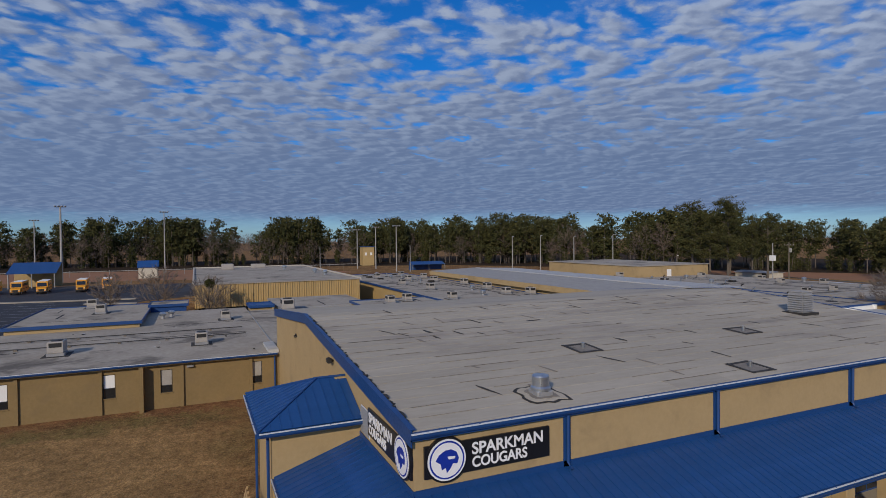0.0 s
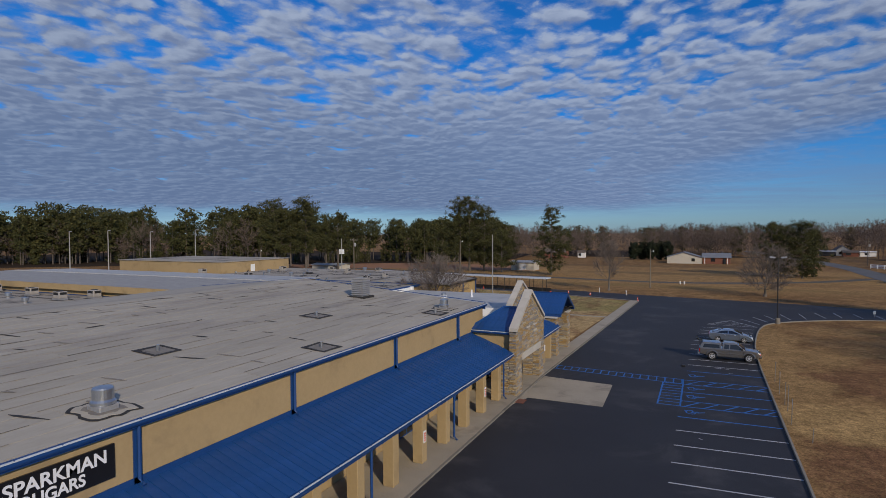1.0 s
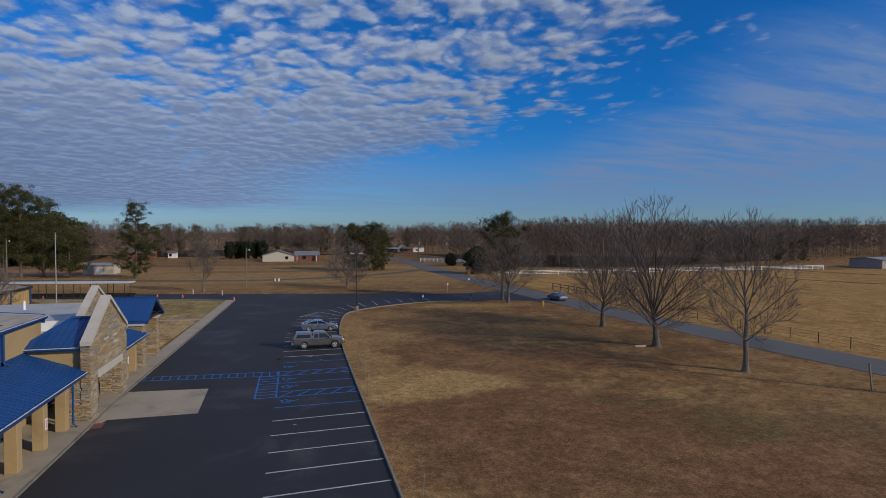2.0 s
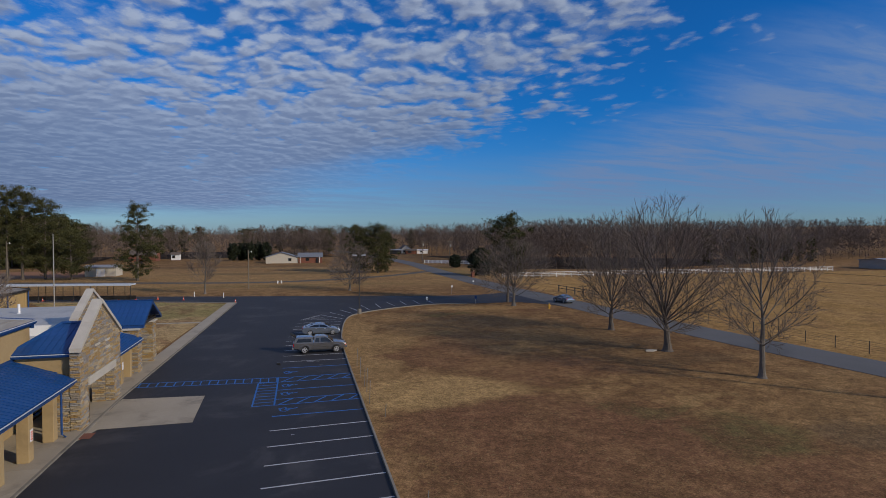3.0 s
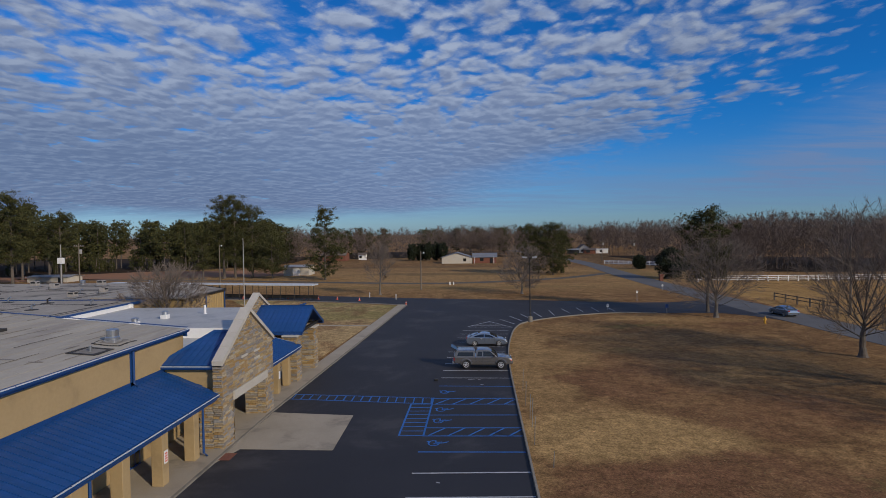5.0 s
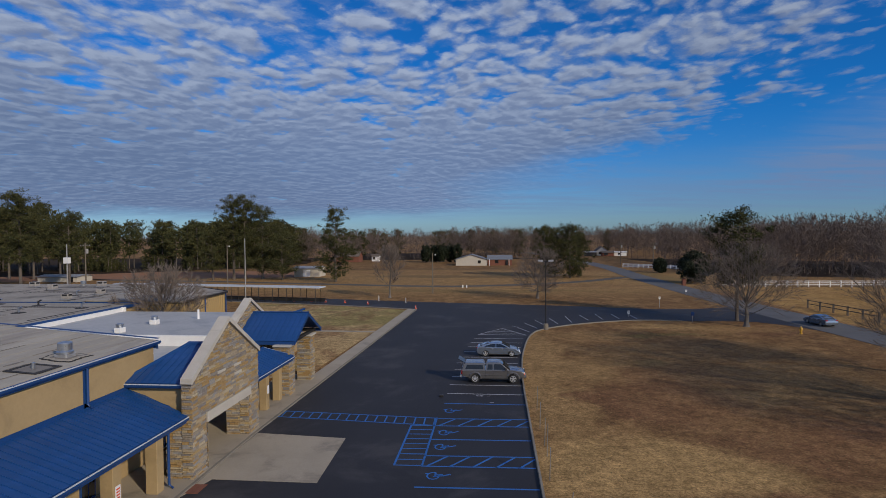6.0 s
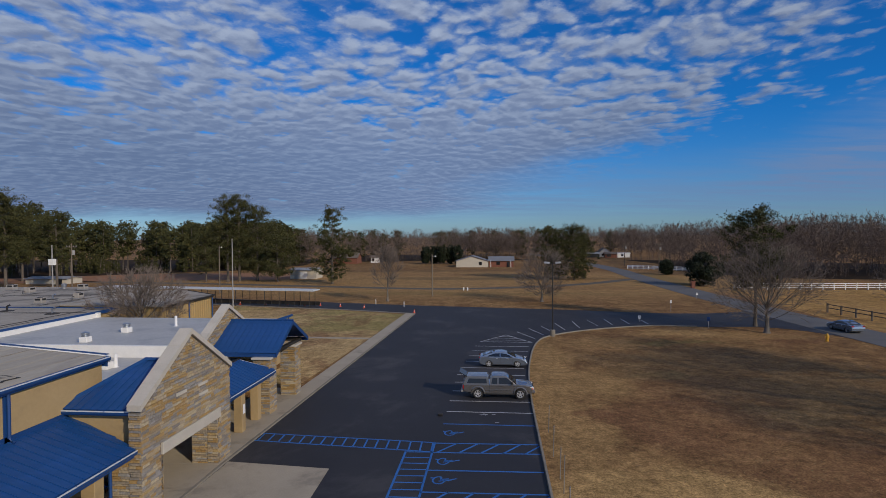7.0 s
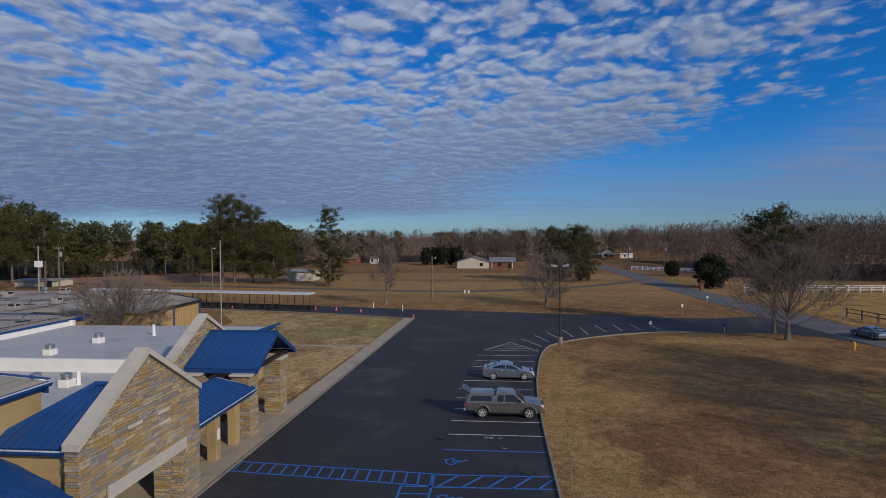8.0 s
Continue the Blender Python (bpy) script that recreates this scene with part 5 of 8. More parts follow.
def flat_block(name, x0, x1, y0, y1, z, label, roof=GREYROOF, wall=TAN, trim=BLUE_TRIM, lip=0.12, seams=0, base=0.0):
    """A flat-roofed block: four walls, a roof with felt laps, and a trim round its edge."""
    b = thing(name, ((x0 + x1) / 2, (y0 + y1) / 2, 0), label, "building")
    for w in ((x0, x1, y0, y0 + 0.25), (x0, x1, y1 - 0.25, y1), (x0, x0 + 0.25, y0 + 0.25, y1 - 0.25), (x1 - 0.25, x1, y0 + 0.25, y1 - 0.25)):
        part("wall", box(*w, base, z - 0.15), wall, b)
    part("roof", box(x0 - 0.2, x1 + 0.2, y0 - 0.2, y1 + 0.2, z - 0.15, z), roof, b)
    if trim:
        t = trim
        for w in ((x0 - 0.27, x1 + 0.27, y0 - 0.27, y0 - 0.2), (x0 - 0.27, x1 + 0.27, y1 + 0.2, y1 + 0.27), (x0 - 0.27, x0 - 0.2, y0 - 0.2, y1 + 0.2), (x1 + 0.2, x1 + 0.27, y0 - 0.2, y1 + 0.2)):
            part("edge_trim", box(*w, z - 0.22, z + lip), t, b)
    rr = random.Random(int(-x0 * 3 + y1))
    for k in range(seams):
        if k % 2:
            yy = rr.uniform(y0 + 1, y1 - 1)
            a, c = sorted((rr.uniform(x0, x1), rr.uniform(x0, x1)))
            part("roof_lap", box(a, c, yy, yy + rr.uniform(0.06, 0.25), z + 0.002, z + 0.02), TAR, b)
        else:
            xx = rr.uniform(x0 + 1, x1 - 1)
            a, c = sorted((rr.uniform(y0, y1), rr.uniform(y0, y1)))
            part("roof_lap", box(xx, xx + rr.uniform(0.06, 0.25), a, c, z + 0.002, z + 0.02), TAR, b)
    return b


AC = thing("air_conditioner", (0, 0, 0), "pale rooftop air conditioner with dark grilles on a curb", "air conditioner", "units on the school roofs")
part("curb", box(-0.75, 0.75, -0.6, 0.6, 0, 0.25), ZINC, AC)
part("flashing", box(-1.05, 1.1, -0.9, 0.95, 0, 0.03), TAR, AC)
part("casing", box(-0.7, 0.7, -0.55, 0.55, 0.25, 1.15, bevel=0.04), UNIT, AC)
part("grille", box(0.68, 0.72, -0.42, 0.42, 0.72, 1.05), DARK, AC)
part("grille", box(-0.5, 0.5, -0.57, -0.53, 0.72, 1.05), DARK, AC)
part("fan_guard", lathe(bmesh.new(), (0, 0, 1.15), ((0.42, 0), (0.42, 0.06), (0.1, 0.09)), 14), DARK_METAL, AC)
part("conduit", tube(bmesh.new(), [(-0.7, 0.3, 0.5), (-1.2, 0.3, 0.5), (-1.2, 0.3, 0.0)], 0.05, 5), DARK_METAL, AC)
ac_used = [False]


def put_ac(x, y, z, s=1.0, turn=0.0):
    m = pose(x, y, z, 0, 0, turn)
    if not ac_used[0]:
        AC.matrix_world = m
        ac_used[0] = True
        ob = AC
    else:
        ob = copy_thing(AC, m)
    ob.scale = (s, s, s)


def cap_vent(at, r=0.28, h=0.6, group="small vents on the white roof"):
    x, y, z = at
    v = thing("roof_cap_vent", at, "small white roof curb with a shiny metal cap", "roof vent", group)
    part("curb", box(x - r * 1.12, x + r * 1.12, y - r * 1.12, y + r * 1.12, z, z + h * 0.6, bevel=0.03), WHITE, v)
    part("cap", lathe(bmesh.new(), (x, y, z + h * 0.55), ((r * 0.8, 0), (r, 0.06), (r * 0.95, h * 0.3), (r * 1.12, h * 0.36), (r * 1.1, h * 0.48), (r * 0.3, h * 0.6)), 18), SILVER, v)


# south wing: a long low classroom block with narrow windows
wing = thing("south_wing", (-67, -110, 0), "low tan classroom wing with narrow windows and grey flat roof", "building")
WX = -57.7
win_at = [-101.2, -94.58, -90.7, -83.97, -108.0, -112.0, -119.0, -123.0, -130.0]
segs, cur = [], -150.0
for w in sorted(win_at):
    segs.append((cur, w - 0.42))
    cur = w + 0.42
segs.append((cur, GY0 - 0.0))
for a, b in segs:
    part("wall", box(WX - 0.25, WX, a, b, 0, 3.5), TAN_BROWN, wing)
for k, w in enumerate(win_at):
    part("wall", box(WX - 0.25, WX, w - 0.42, w + 0.42, 0, 1.2), TAN_BROWN, wing)
    part("wall", box(WX - 0.25, WX, w - 0.42, w + 0.42, 3.0, 3.5), TAN_BROWN, wing)
    f = part("window_frame", box(WX - 0.2, WX - 0.12, w - 0.42, w + 0.42, 1.2, 3.0), DARK_METAL, wing)
    lo = 1.95 if k in (1, 4) else 1.75
    part("pane", box(WX - 0.13, WX - 0.1, w - 0.36, w + 0.36, 1.26, lo - 0.03), GLASS, wing)
    part("pane", box(WX - 0.13, WX - 0.1, w - 0.36, w + 0.36, lo + 0.03, 2.94), SIGN_WHITE if k in (0, 1, 6) else UNIT, wing, "pale drawn blind behind glass" if k in (0, 1, 6) else "drawn tan blind behind glass")
    part("window_sill", box(WX - 0.02, WX + 0.06, w - 0.46, w + 0.46, 1.14, 1.2), TAN_BROWN, wing)
# fin added to throw shade where the wall has a dark recess
part("fin_wall", box(WX, WX + 0.75, -92.55, -92.25, 0, 3.42), TAN_BROWN, wing)
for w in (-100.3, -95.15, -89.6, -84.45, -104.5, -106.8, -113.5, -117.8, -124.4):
    part("pilaster", box(WX, WX + 0.14, w - 0.12, w + 0.12, 0, 3.45), TAN_BROWN, wing)
part("wall", box(-87.5, WX - 0.25, -150.25, -150, 0, 3.5), TAN, wing)
part("roof", box(-78.6, WX + 0.42, -150, GY0 - 0.02, 3.5, 3.66), GREYROOF, wing)
part("roof", box(-92.0, -78.6, -94.2, GY0 - 0.02, 3.5, 3.66), GREYROOF, wing)
part("wall", box(-78.6, -78.3, -150, -106.3, 0, 3.5), TAN_BROWN, wing)
part("eave_soffit", box(WX, WX + 0.4, -150, GY0 - 0.3, 3.42, 3.5), TAN, wing)
gutter(wing, (WX + 0.42, -150, 3.7), (WX + 0.42, GY0 - 0.2, 3.7), (1, 0, 0))
downspout(wing, WX + 0.15, -82.55, 0.03, 3.5)
part("flashing", box(-61.5, WX + 0.2, GY0 - 0.9, GY0 - 0.05, 3.66, 3.9), WHITE_ROOF, wing, "crumpled pale flashing at the roof corner")
rr = random.Random(9)
for k in range(16):
    x, y = rr.uniform(-86, -59), rr.uniform(-125, -84)
    part("roof_lap", box(x, x + rr.uniform(0.08, 0.3), y, y + rr.uniform(2, 12), 3.662, 3.68), TAR, wing)
for k in range(22):
    x, y, w = rr.uniform(-77, -59.5), rr.uniform(-118, -84), rr.uniform(0.1, 0.35)
    part("roof_scrap", prism(bmesh.new(), [(x, y, 3.665), (x + w, y + rr.uniform(0, 0.2), 3.665), (x + w * 0.7, y + w, 3.665), (x - 0.1, y + w * 0.8, 3.665)], (0, 0, rr.uniform(0.02, 0.12))), TAR if k % 3 else WHITE_ROOF, wing)
for x in (-68.2, -72.6):
    part("roof_conduit", tube(bmesh.new(), [(x, -140, 3.8), (x + 0.2, -110, 3.79), (x, -84, 3.8)], 0.045, 6), DARK_METAL, wing)
    for k in range(14):
        part("conduit_block", box(x - 0.1, x + 0.3, -138 + 3.9 * k, -137.75 + 3.9 * k, 3.66, 3.77), POLE_WOOD, wing)
part("wall_light", box(WX + 0.01, WX + 0.25, -89.25, -88.75, 3.05, 3.2, bevel=0.03), ZINC, wing, "grey wall light")
upper = flat_block("south_wing_upper", -97, -78.6, -106.3, -94.2, 4.3, "raised flat-roofed part of the classroom wing with blue edge", seams=4)
flat_block("roof_monitor", -97, -92.2, -94.0, -89.7, 4.55, "blue-sided raised roof box on the classroom wing", wall=BLUE_TRIM, base=3.6)
for x, y, s in ((-64.5, -99.1, 1.05), (-64.5, -88.1, 0.95), (-80.4, -85.3, 0.95)):
    put_ac(x, y, 3.66, s)
for x, y, s in ((-88.5, -99.1, 1.0), (-95.5, -101.0, 1.05)):
    put_ac(x, y, 4.3, s)
for x, y in ((-84.5, -92.2), (-86.3, -91.3)):
    roof_v = thing("turbine_vent", (x, y, 3.66), "small shiny turbine vent on the flat roof", "roof vent", "turbine vents")
    part("neck", lathe(bmesh.new(), (x, y, 3.66), ((0.22, 0), (0.2, 0.35)), 12), ZINC, roof_v)
    part("head", lathe(bmesh.new(), (x, y, 4.0), ((0.2, 0), (0.38, 0.12), (0.4, 0.28), (0.25, 0.45), (0.05, 0.5)), 16), SILVER, roof_v)

# ribbed metal hall to the west
hall = thing("metal_hall", (-138, -75, 0), "tan ribbed metal hall with a pale low roof", "building")
part("wall", box(-168, -109.6, -88.2, -61.5, 0, 5.8), TAN, hall)
part("roof", box(-168.6, -108.7, -88.8, -60.9, 5.8, 5.95), GREYROOF, hall)
part("cladding", box(-109.2, -108.9, -88.7, -61.0, 2.0, 5.8), TAN_RIB, hall)
for k in range(68):
    yy = -88.6 + 0.405 * k
    part("rib", prism(bmesh.new(), [(-108.9, yy, 2.0), (-108.9, yy + 0.16, 2.0), (-108.8, yy + 0.12, 2.0), (-108.8, yy + 0.04, 2.0)], (0, 0, 3.8)), TAN_RIB, hall)
# dark sheet painted as the shade of the gap below the cladding
part("dark_base", box(-109.55, -109.5, -88.2, -61.5, 0, 2.0), DARK_METAL, hall)
for w in ((-168.7, -108.6, -61.0, -60.7), (-168.7, -108.6, -89.0, -88.7), (-168.8, -168.5, -88.7, -61.0)):
    part("roof_rim", box(*w, 5.7, 6.2), CAST, hall)
part("roof_unit", box(-160, -157, -82.5, -79.8, 5.95, 7.3, bevel=0.05), UNIT, hall)
part("roof_unit", box(-166, -163, -75, -71.5, 5.95, 6.9, bevel=0.05), UNIT, hall)
for x, y in ((-150, -68.5), (-130, -65), (-122, -64.5)):
    part("turbine", lathe(bmesh.new(), (x, y, 5.95), ((0.3, 0), (0.3, 0.4), (0.55, 0.55), (0.55, 0.8), (0.15, 1.05)), 14), SILVER, hall)
flat_block("link_roof", -100, -86.5, -78.0, -66.0, 3.9, "low flat link roof with a grey edge", trim=ZINC, lip=0.04, seams=2)
flat_block("gym_link", -86.5, -59.3, -82.0, -68.8, 3.75, "low grey-roofed link behind the gymnasium", trim=ZINC, lip=0.04, seams=5)
flat_block("low_shed", -92, -88.0, -81.8, -79.0, 4.2, "small shed with blue metal roof", roof=BLUE)
put_ac(-84.5, -77.5, 3.75, 1.4)

# classroom block west of the gymnasium
flat_block("classroom_block", -141, -66, -57.2, -41.2, 4.5, "wide tan classroom block with a grey flat roof", seams=14, wall=TAN_RIB)
flat_block("classroom_link", -86, -59.3, -68.5, -57.6, 4.35, "low link between gymnasium and classrooms with grey roof", seams=5)
for x, y in ((-80.9, -64.5), (-82.7, -61.4)):
    put_ac(x, y, 4.35, 0.95)
for k, (x, y) in enumerate(((-80.6, -55.4), (-103, -42.5), (-83, -45.2), (-80.7, -42.3), (-96, -52.3), (-108, -53), (-118, -48), (-127, -52), (-112, -44.8), (-92, -43.6), (-131, -45), (-122, -43))):
    put_ac(x, y, 4.5, 0.95)

# long block with a silver roof
silver = thing("silver_roof_hall", (-92, -30, 0), "tan hall with a low pitched silver metal roof", "building")
part("wall", box(-122, -62.5, -40.8, -20, 0, 5.9), TAN, silver)
for a, b in ((-41.3, -30.4), (-30.4, -19.5)):
    za, zb = (5.9, 6.3) if a < -40 else (6.3, 5.9)
    part("roof_slope", prism(bmesh.new(), [(-122.5, a, za), (-122.5, b, zb), (-122.5, b, zb + 0.12), (-122.5, a, za + 0.12)], (60.4, 0, 0)), POLE_GREY if a < -40 else WHITE_ROOF, silver)
part("fascia", box(-122.5, -62, -41.4, -41.3, 5.2, 6.02), TAN, silver)
for k in range(26):
    part("ridge_cap", box(-121 + 2.3 * k, -119.1 + 2.3 * k, -30.8, -30.0, 6.38, 6.5), WHITE_ROOF, silver)
far_box = flat_block("tan_hall", -128, -97.0, -6, 14, 7.1, "plain tan hall with a flat grey roof", trim=None)
part("door", box(-97.0, -96.95, 2, 3.2, 4.6, 6.2), WHITE, far_box, "pale door")

# grey-roofed block north of the gymnasium
flat_block("north_block", -112, -49.3, -30.2, -11.6, 4.7, "wide grey-roofed classroom block with blue edge", seams=26)
flat_block("rear_classroom_block", -112, -59.2, -11.1, 13.0, 4.7, "grey-roofed classroom block behind the courtyard", trim=ZINC, lip=0.05, seams=22)
flat_block("north_block_end", -59.0, -49.3, -44.2, -30.4, 4.7, "grey-roofed end of the classroom block", seams=2)
north = thing("north_room", (-51, 0, 0), "tan ribbed classroom end with a grey roof by the courtyard", "building")
NR = [(-45.5, -8.2), (-46.0, 3.6), (-55.4, 11.2), (-58.9, 6.0), (-58.7, -7.6)]
part("wall", prism(bmesh.new(), [(x, y, 0) for x, y in NR], (0, 0, 4.45)), TAN_RIB, north)
part("roof", prism(bmesh.new(), [(-50.5 + (x + 50.5) * 1.03, 1 + (y - 1) * 1.03, 4.452) for x, y in NR], (0, 0, 0.17)), GREYROOF, north)
for (x0, y0), (x1, y1) in zip(NR[:2], NR[1:3]):
    e = Vector((x1 - x0, y1 - y0, 0)).normalized()
    o = Vector((e.y, -e.x, 0))
    a = Vector((x0, y0, 0)) + o * 0.32
    part("edge_trim", prism(bmesh.new(), [a + Vector((0, 0, 4.42)), a + o * 0.06 + Vector((0, 0, 4.42)), a + o * 0.06 + Vector((0, 0, 4.68)), a + Vector((0, 0, 4.68))], Vector((x1 - x0, y1 - y0, 0))), DARK_METAL, north)
    for k in range(int(Vector((x1 - x0, y1 - y0)).length / 0.6)):
        p = Vector((x0, y0, 0)) + e * (0.3 + 0.6 * k)
        part("rib", prism(bmesh.new(), [p, p + e * 0.12, p + e * 0.1 + o * 0.05, p + e * 0.02 + o * 0.05], (0, 0, 4.4)), TAN_RIB, north)
for yy in (-2.8, 3.3):
    part("downspout", tube(bmesh.new(), [(-45.45 - 0.03 * (yy + 8), yy, 0.1), (-45.45 - 0.03 * (yy + 8), yy, 4.4)], 0.09, 6), BLUE_TRIM, north)
for k, (x, y, s) in enumerate(((-61.2, -8.2, 0.7), (-61.0, -2.3, 0.7), (-69.3, 9.0, 0.8), (-73.4, 3.9, 0.8), (-66, -18, 0.9), (-75, -22, 0.9), (-84, -12, 0.9), (-90, 4, 0.9), (-62, -24, 0.8), (-100, -8, 0.9), (-80, 8, 0.8), (-55.5, 3.0, 0.6))):
    put_ac(x, y, 4.7, s, 90 * (k % 2))
for k, (x, y) in enumerate(((-64, -3), (-71, -9), (-78, -4), (-68, -26), (-57, -20), (-87, -20), (-53, -16), (-60, -14), (-66, -13), (-74, -16), (-82, 2), (-93, -3), (-62, 6))):
    v = thing("roof_pipe", (x, y, 4.7), "short dark roof pipe with tarred base", "roof pipe", "pipes on the flat roof")
    part("base", lathe(bmesh.new(), (x, y, 4.7), ((0.7, 0), (0.65, 0.04), (0.12, 0.08)), 10), TAR, v)
    part("pipe", tube(bmesh.new(), [(x, y, 4.74), (x, y, 5.2), (x + 0.35, y, 5.35)], 0.1, 8), DARK_METAL if k % 2 else SILVER, v)

rr = random.Random(12)
spots_r = [(rr.uniform(-108, -61), rr.uniform(-29, -13)) for _ in range(12)] + [(rr.uniform(-108, -61), rr.uniform(-10, 11.5)) for _ in range(12)] + [(rr.uniform(-138, -70), rr.uniform(-56, -42.5)) for _ in range(16)]
for k, (x, y) in enumerate(spots_r):
    z = 4.7 if y > -35 else 4.5
    if k % 3 == 0:
        v = thing("roof_curb", (x, y, z), "low dark tarred roof curb with a flat lid", "roof curb", "curbs on the flat roofs")
        w = rr.uniform(0.5, 1.1)
        part("flashing", box(x - w, x + w, y - 0.6, y + 0.6, z, z + 0.05), TAR, v)
        part("curb", box(x - w * 0.8, x + w * 0.8, y - 0.45, y + 0.45, z + 0.05, z + 0.34, bevel=0.03), DARK_METAL, v)
        part("lid", box(x - w * 0.86, x + w * 0.86, y - 0.5, y + 0.5, z + 0.34, z + 0.4, bevel=0.02), ZINC, v)
    elif k % 3 == 1:
        v = thing("gooseneck_vent", (x, y, z), "shiny bent gooseneck vent on the flat roof", "roof vent", "gooseneck vents")
        part("base", lathe(bmesh.new(), (x, y, z), ((0.5, 0), (0.45, 0.04), (0.14, 0.1)), 10), TAR, v)
        part("neck", tube(bmesh.new(), [(x, y, z), (x, y, z + 0.6), (x + 0.12, y, z + 0.78), (x + 0.34, y, z + 0.78), (x + 0.44, y, z + 0.58)], 0.12, 8), SILVER, v)
    else:
        v = thing("drum_vent", (x, y, z), "round galvanised drum vent on the flat roof", "roof vent", "drum vents")
        part("neck", lathe(bmesh.new(), (x, y, z), ((0.3, 0), (0.22, 0.06), (0.22, 0.35)), 12), ZINC, v)
        part("drum", lathe(bmesh.new(), (x, y, z + 0.35), ((0.2, 0), (0.4, 0.03), (0.4, 0.4), (0.34, 0.46), (0.05, 0.5)), 14), SILVER, v)

# white membrane roofs behind the entrance
low = flat_block("white_roof_low", -49.0, -26.75, -44.2, -29.4, 3.35, "low white membrane roof behind the entrance", roof=WHITE_ROOF, trim=None)
up = flat_block("white_roof_high", -49.0, -28.4, -29.35, -15.0, 4.2, "white membrane roof with upstand, one step higher", roof=WHITE_ROOF, trim=None)
part("upstand", box(-49.0, -28.4, -29.62, -29.36, 3.36, 4.28), WHITE, up)
part("upstand", box(-49.02, -48.8, -29.3, -14.9, 4.2, 4.62), WHITE, up)
part("upstand_end", box(-49.02, -48.6, -15.0, -14.7, 4.2, 4.7), WHITE, up)
part("rim", box(-28.45, -28.2, -29.4, -14.9, 4.1, 4.3), BLUE_TRIM, up)
for p in ((-36.4, -33.2, 3.35), (-34.4, -33.1, 3.35), (-33.3, -37.3, 3.35)):
    cap_vent(p, 0.32, 0.8)
for p in ((-39.9, -28.0, 4.2), (-39.6, -23.4, 4.2)):
    cap_vent(p, 0.3, 0.74)
for x, y, z in ((-37.1, -19.9, 4.2), (-34.0, -32.6, 3.35)):
    v = thing("plumbing_pipe", (x, y, z), "white plumbing vent pipe on the white roof", "roof pipe", "pipes on the white roof")
    part("pipe", lathe(bmesh.new(), (x, y, z), ((0.22, 0), (0.13, 0.05), (0.12, 0.95), (0.09, 0.96)), 12), SIGN_WHITE, v)

# covered walkway by the rear drive
sh = thing("covered_walkway", (-59, 29, 0), "long covered walkway with a thin white roof on posts", "walkway shelter")
A, B = Vector((-84, 33.2, 0)), Vector((-38.6, 26.2, 0))
d = (B - A).normalized()
s = Vector((-d.y, d.x, 0))
part("roof", prism(bmesh.new(), [A - s * 1.3 + Vector((0, 0, 2.95)), B - s * 1.3 + Vector((0, 0, 2.95)), B + s * 1.3 + Vector((0, 0, 2.95)), A + s * 1.3 + Vector((0, 0, 2.95))], (0, 0, 0.22)), RIM, sh)
for k in range(16):
    p = A.lerp(B, (k + 0.3) / 15.6)
    for q in (-1.1, 1.1):
        part("post", tube(bmesh.new(), [p + s * q, p + s * q + Vector((0, 0, 2.95))], 0.06, 6), DARK_METAL, sh)
# added panel, standing in for the dark asphalt behind the open posts
part("back_rail", prism(bmesh.new(), [A + s * 1.25 + Vector((0, 0, 0.2)), B + s * 1.25 + Vector((0, 0, 0.2)), B + s * 1.25 + Vector((0, 0, 0.9)), A + s * 1.25 + Vector((0, 0, 0.9))], s * 0.05), DARK_METAL, sh)

# ---- houses and sheds far off ----


def house(name, x0, x1, y0, y1, eave, ridge, wall, roof, label, along="x", doors=()):
    h = thing(name, ((x0 + x1) / 2, (y0 + y1) / 2, 0), label, "house")
    part("wall", box(x0, x1, y0, y1, 0, eave), wall, h)
    o = 0.4
    if along == "x":
        ym = (y0 + y1) / 2
        for x in (x0, x1 - 0.1):
            part("gable", prism(bmesh.new(), [(x, y0, eave), (x, y1, eave), (x, ym, ridge - 0.1)], (0.1, 0, 0)), wall, h)
        for a in (y0 - o, y1 + o):
            za = eave - o * (ridge - eave) / ((y1 - y0) / 2)
            part("roof_slope", prism(bmesh.new(), [(x0 - o, a, za), (x1 + o, a, za), (x1 + o, ym, ridge), (x0 - o, ym, ridge)], (0, 0, 0.12)), roof, h)
    else:
        xm = (x0 + x1) / 2
        for y in (y0, y1 - 0.1):
            part("gable", prism(bmesh.new(), [(x0, y, eave), (x1, y, eave), (xm, y, ridge - 0.1)], (0, 0.1, 0)), wall, h)
        for a in (x0 - o, x1 + o):
            za = eave - o * (ridge - eave) / ((x1 - x0) / 2)
            part("roof_slope", prism(bmesh.new(), [(a, y0 - o, za), (a, y1 + o, za), (xm, y1 + o, ridge), (xm, y0 - o, ridge)], (0, 0, 0.12)), roof, h)
    for x, w, z0, z1, m in doors:
        part("window" if z0 > 0.3 else "door", box(x - w / 2, x + w / 2, y0 - 0.06, y0 - 0.01, z0, z1), m, h)
    return h


ROOF_SLATE = material("blue-grey shingle roof", (0.2, 0.21, 0.23), (0.15, 0.16, 0.18), rough=0.9, scale=1.0, fine=6.0)
ROOF_BROWN = material("brown shingle roof", (0.16, 0.125, 0.10), (0.12, 0.095, 0.075), rough=0.95, scale=1.0, fine=6.0)
CREAM = material("cream siding", (0.56, 0.51, 0.42), (0.48, 0.44, 0.36), rough=0.8, scale=1.0, fine=5.0)
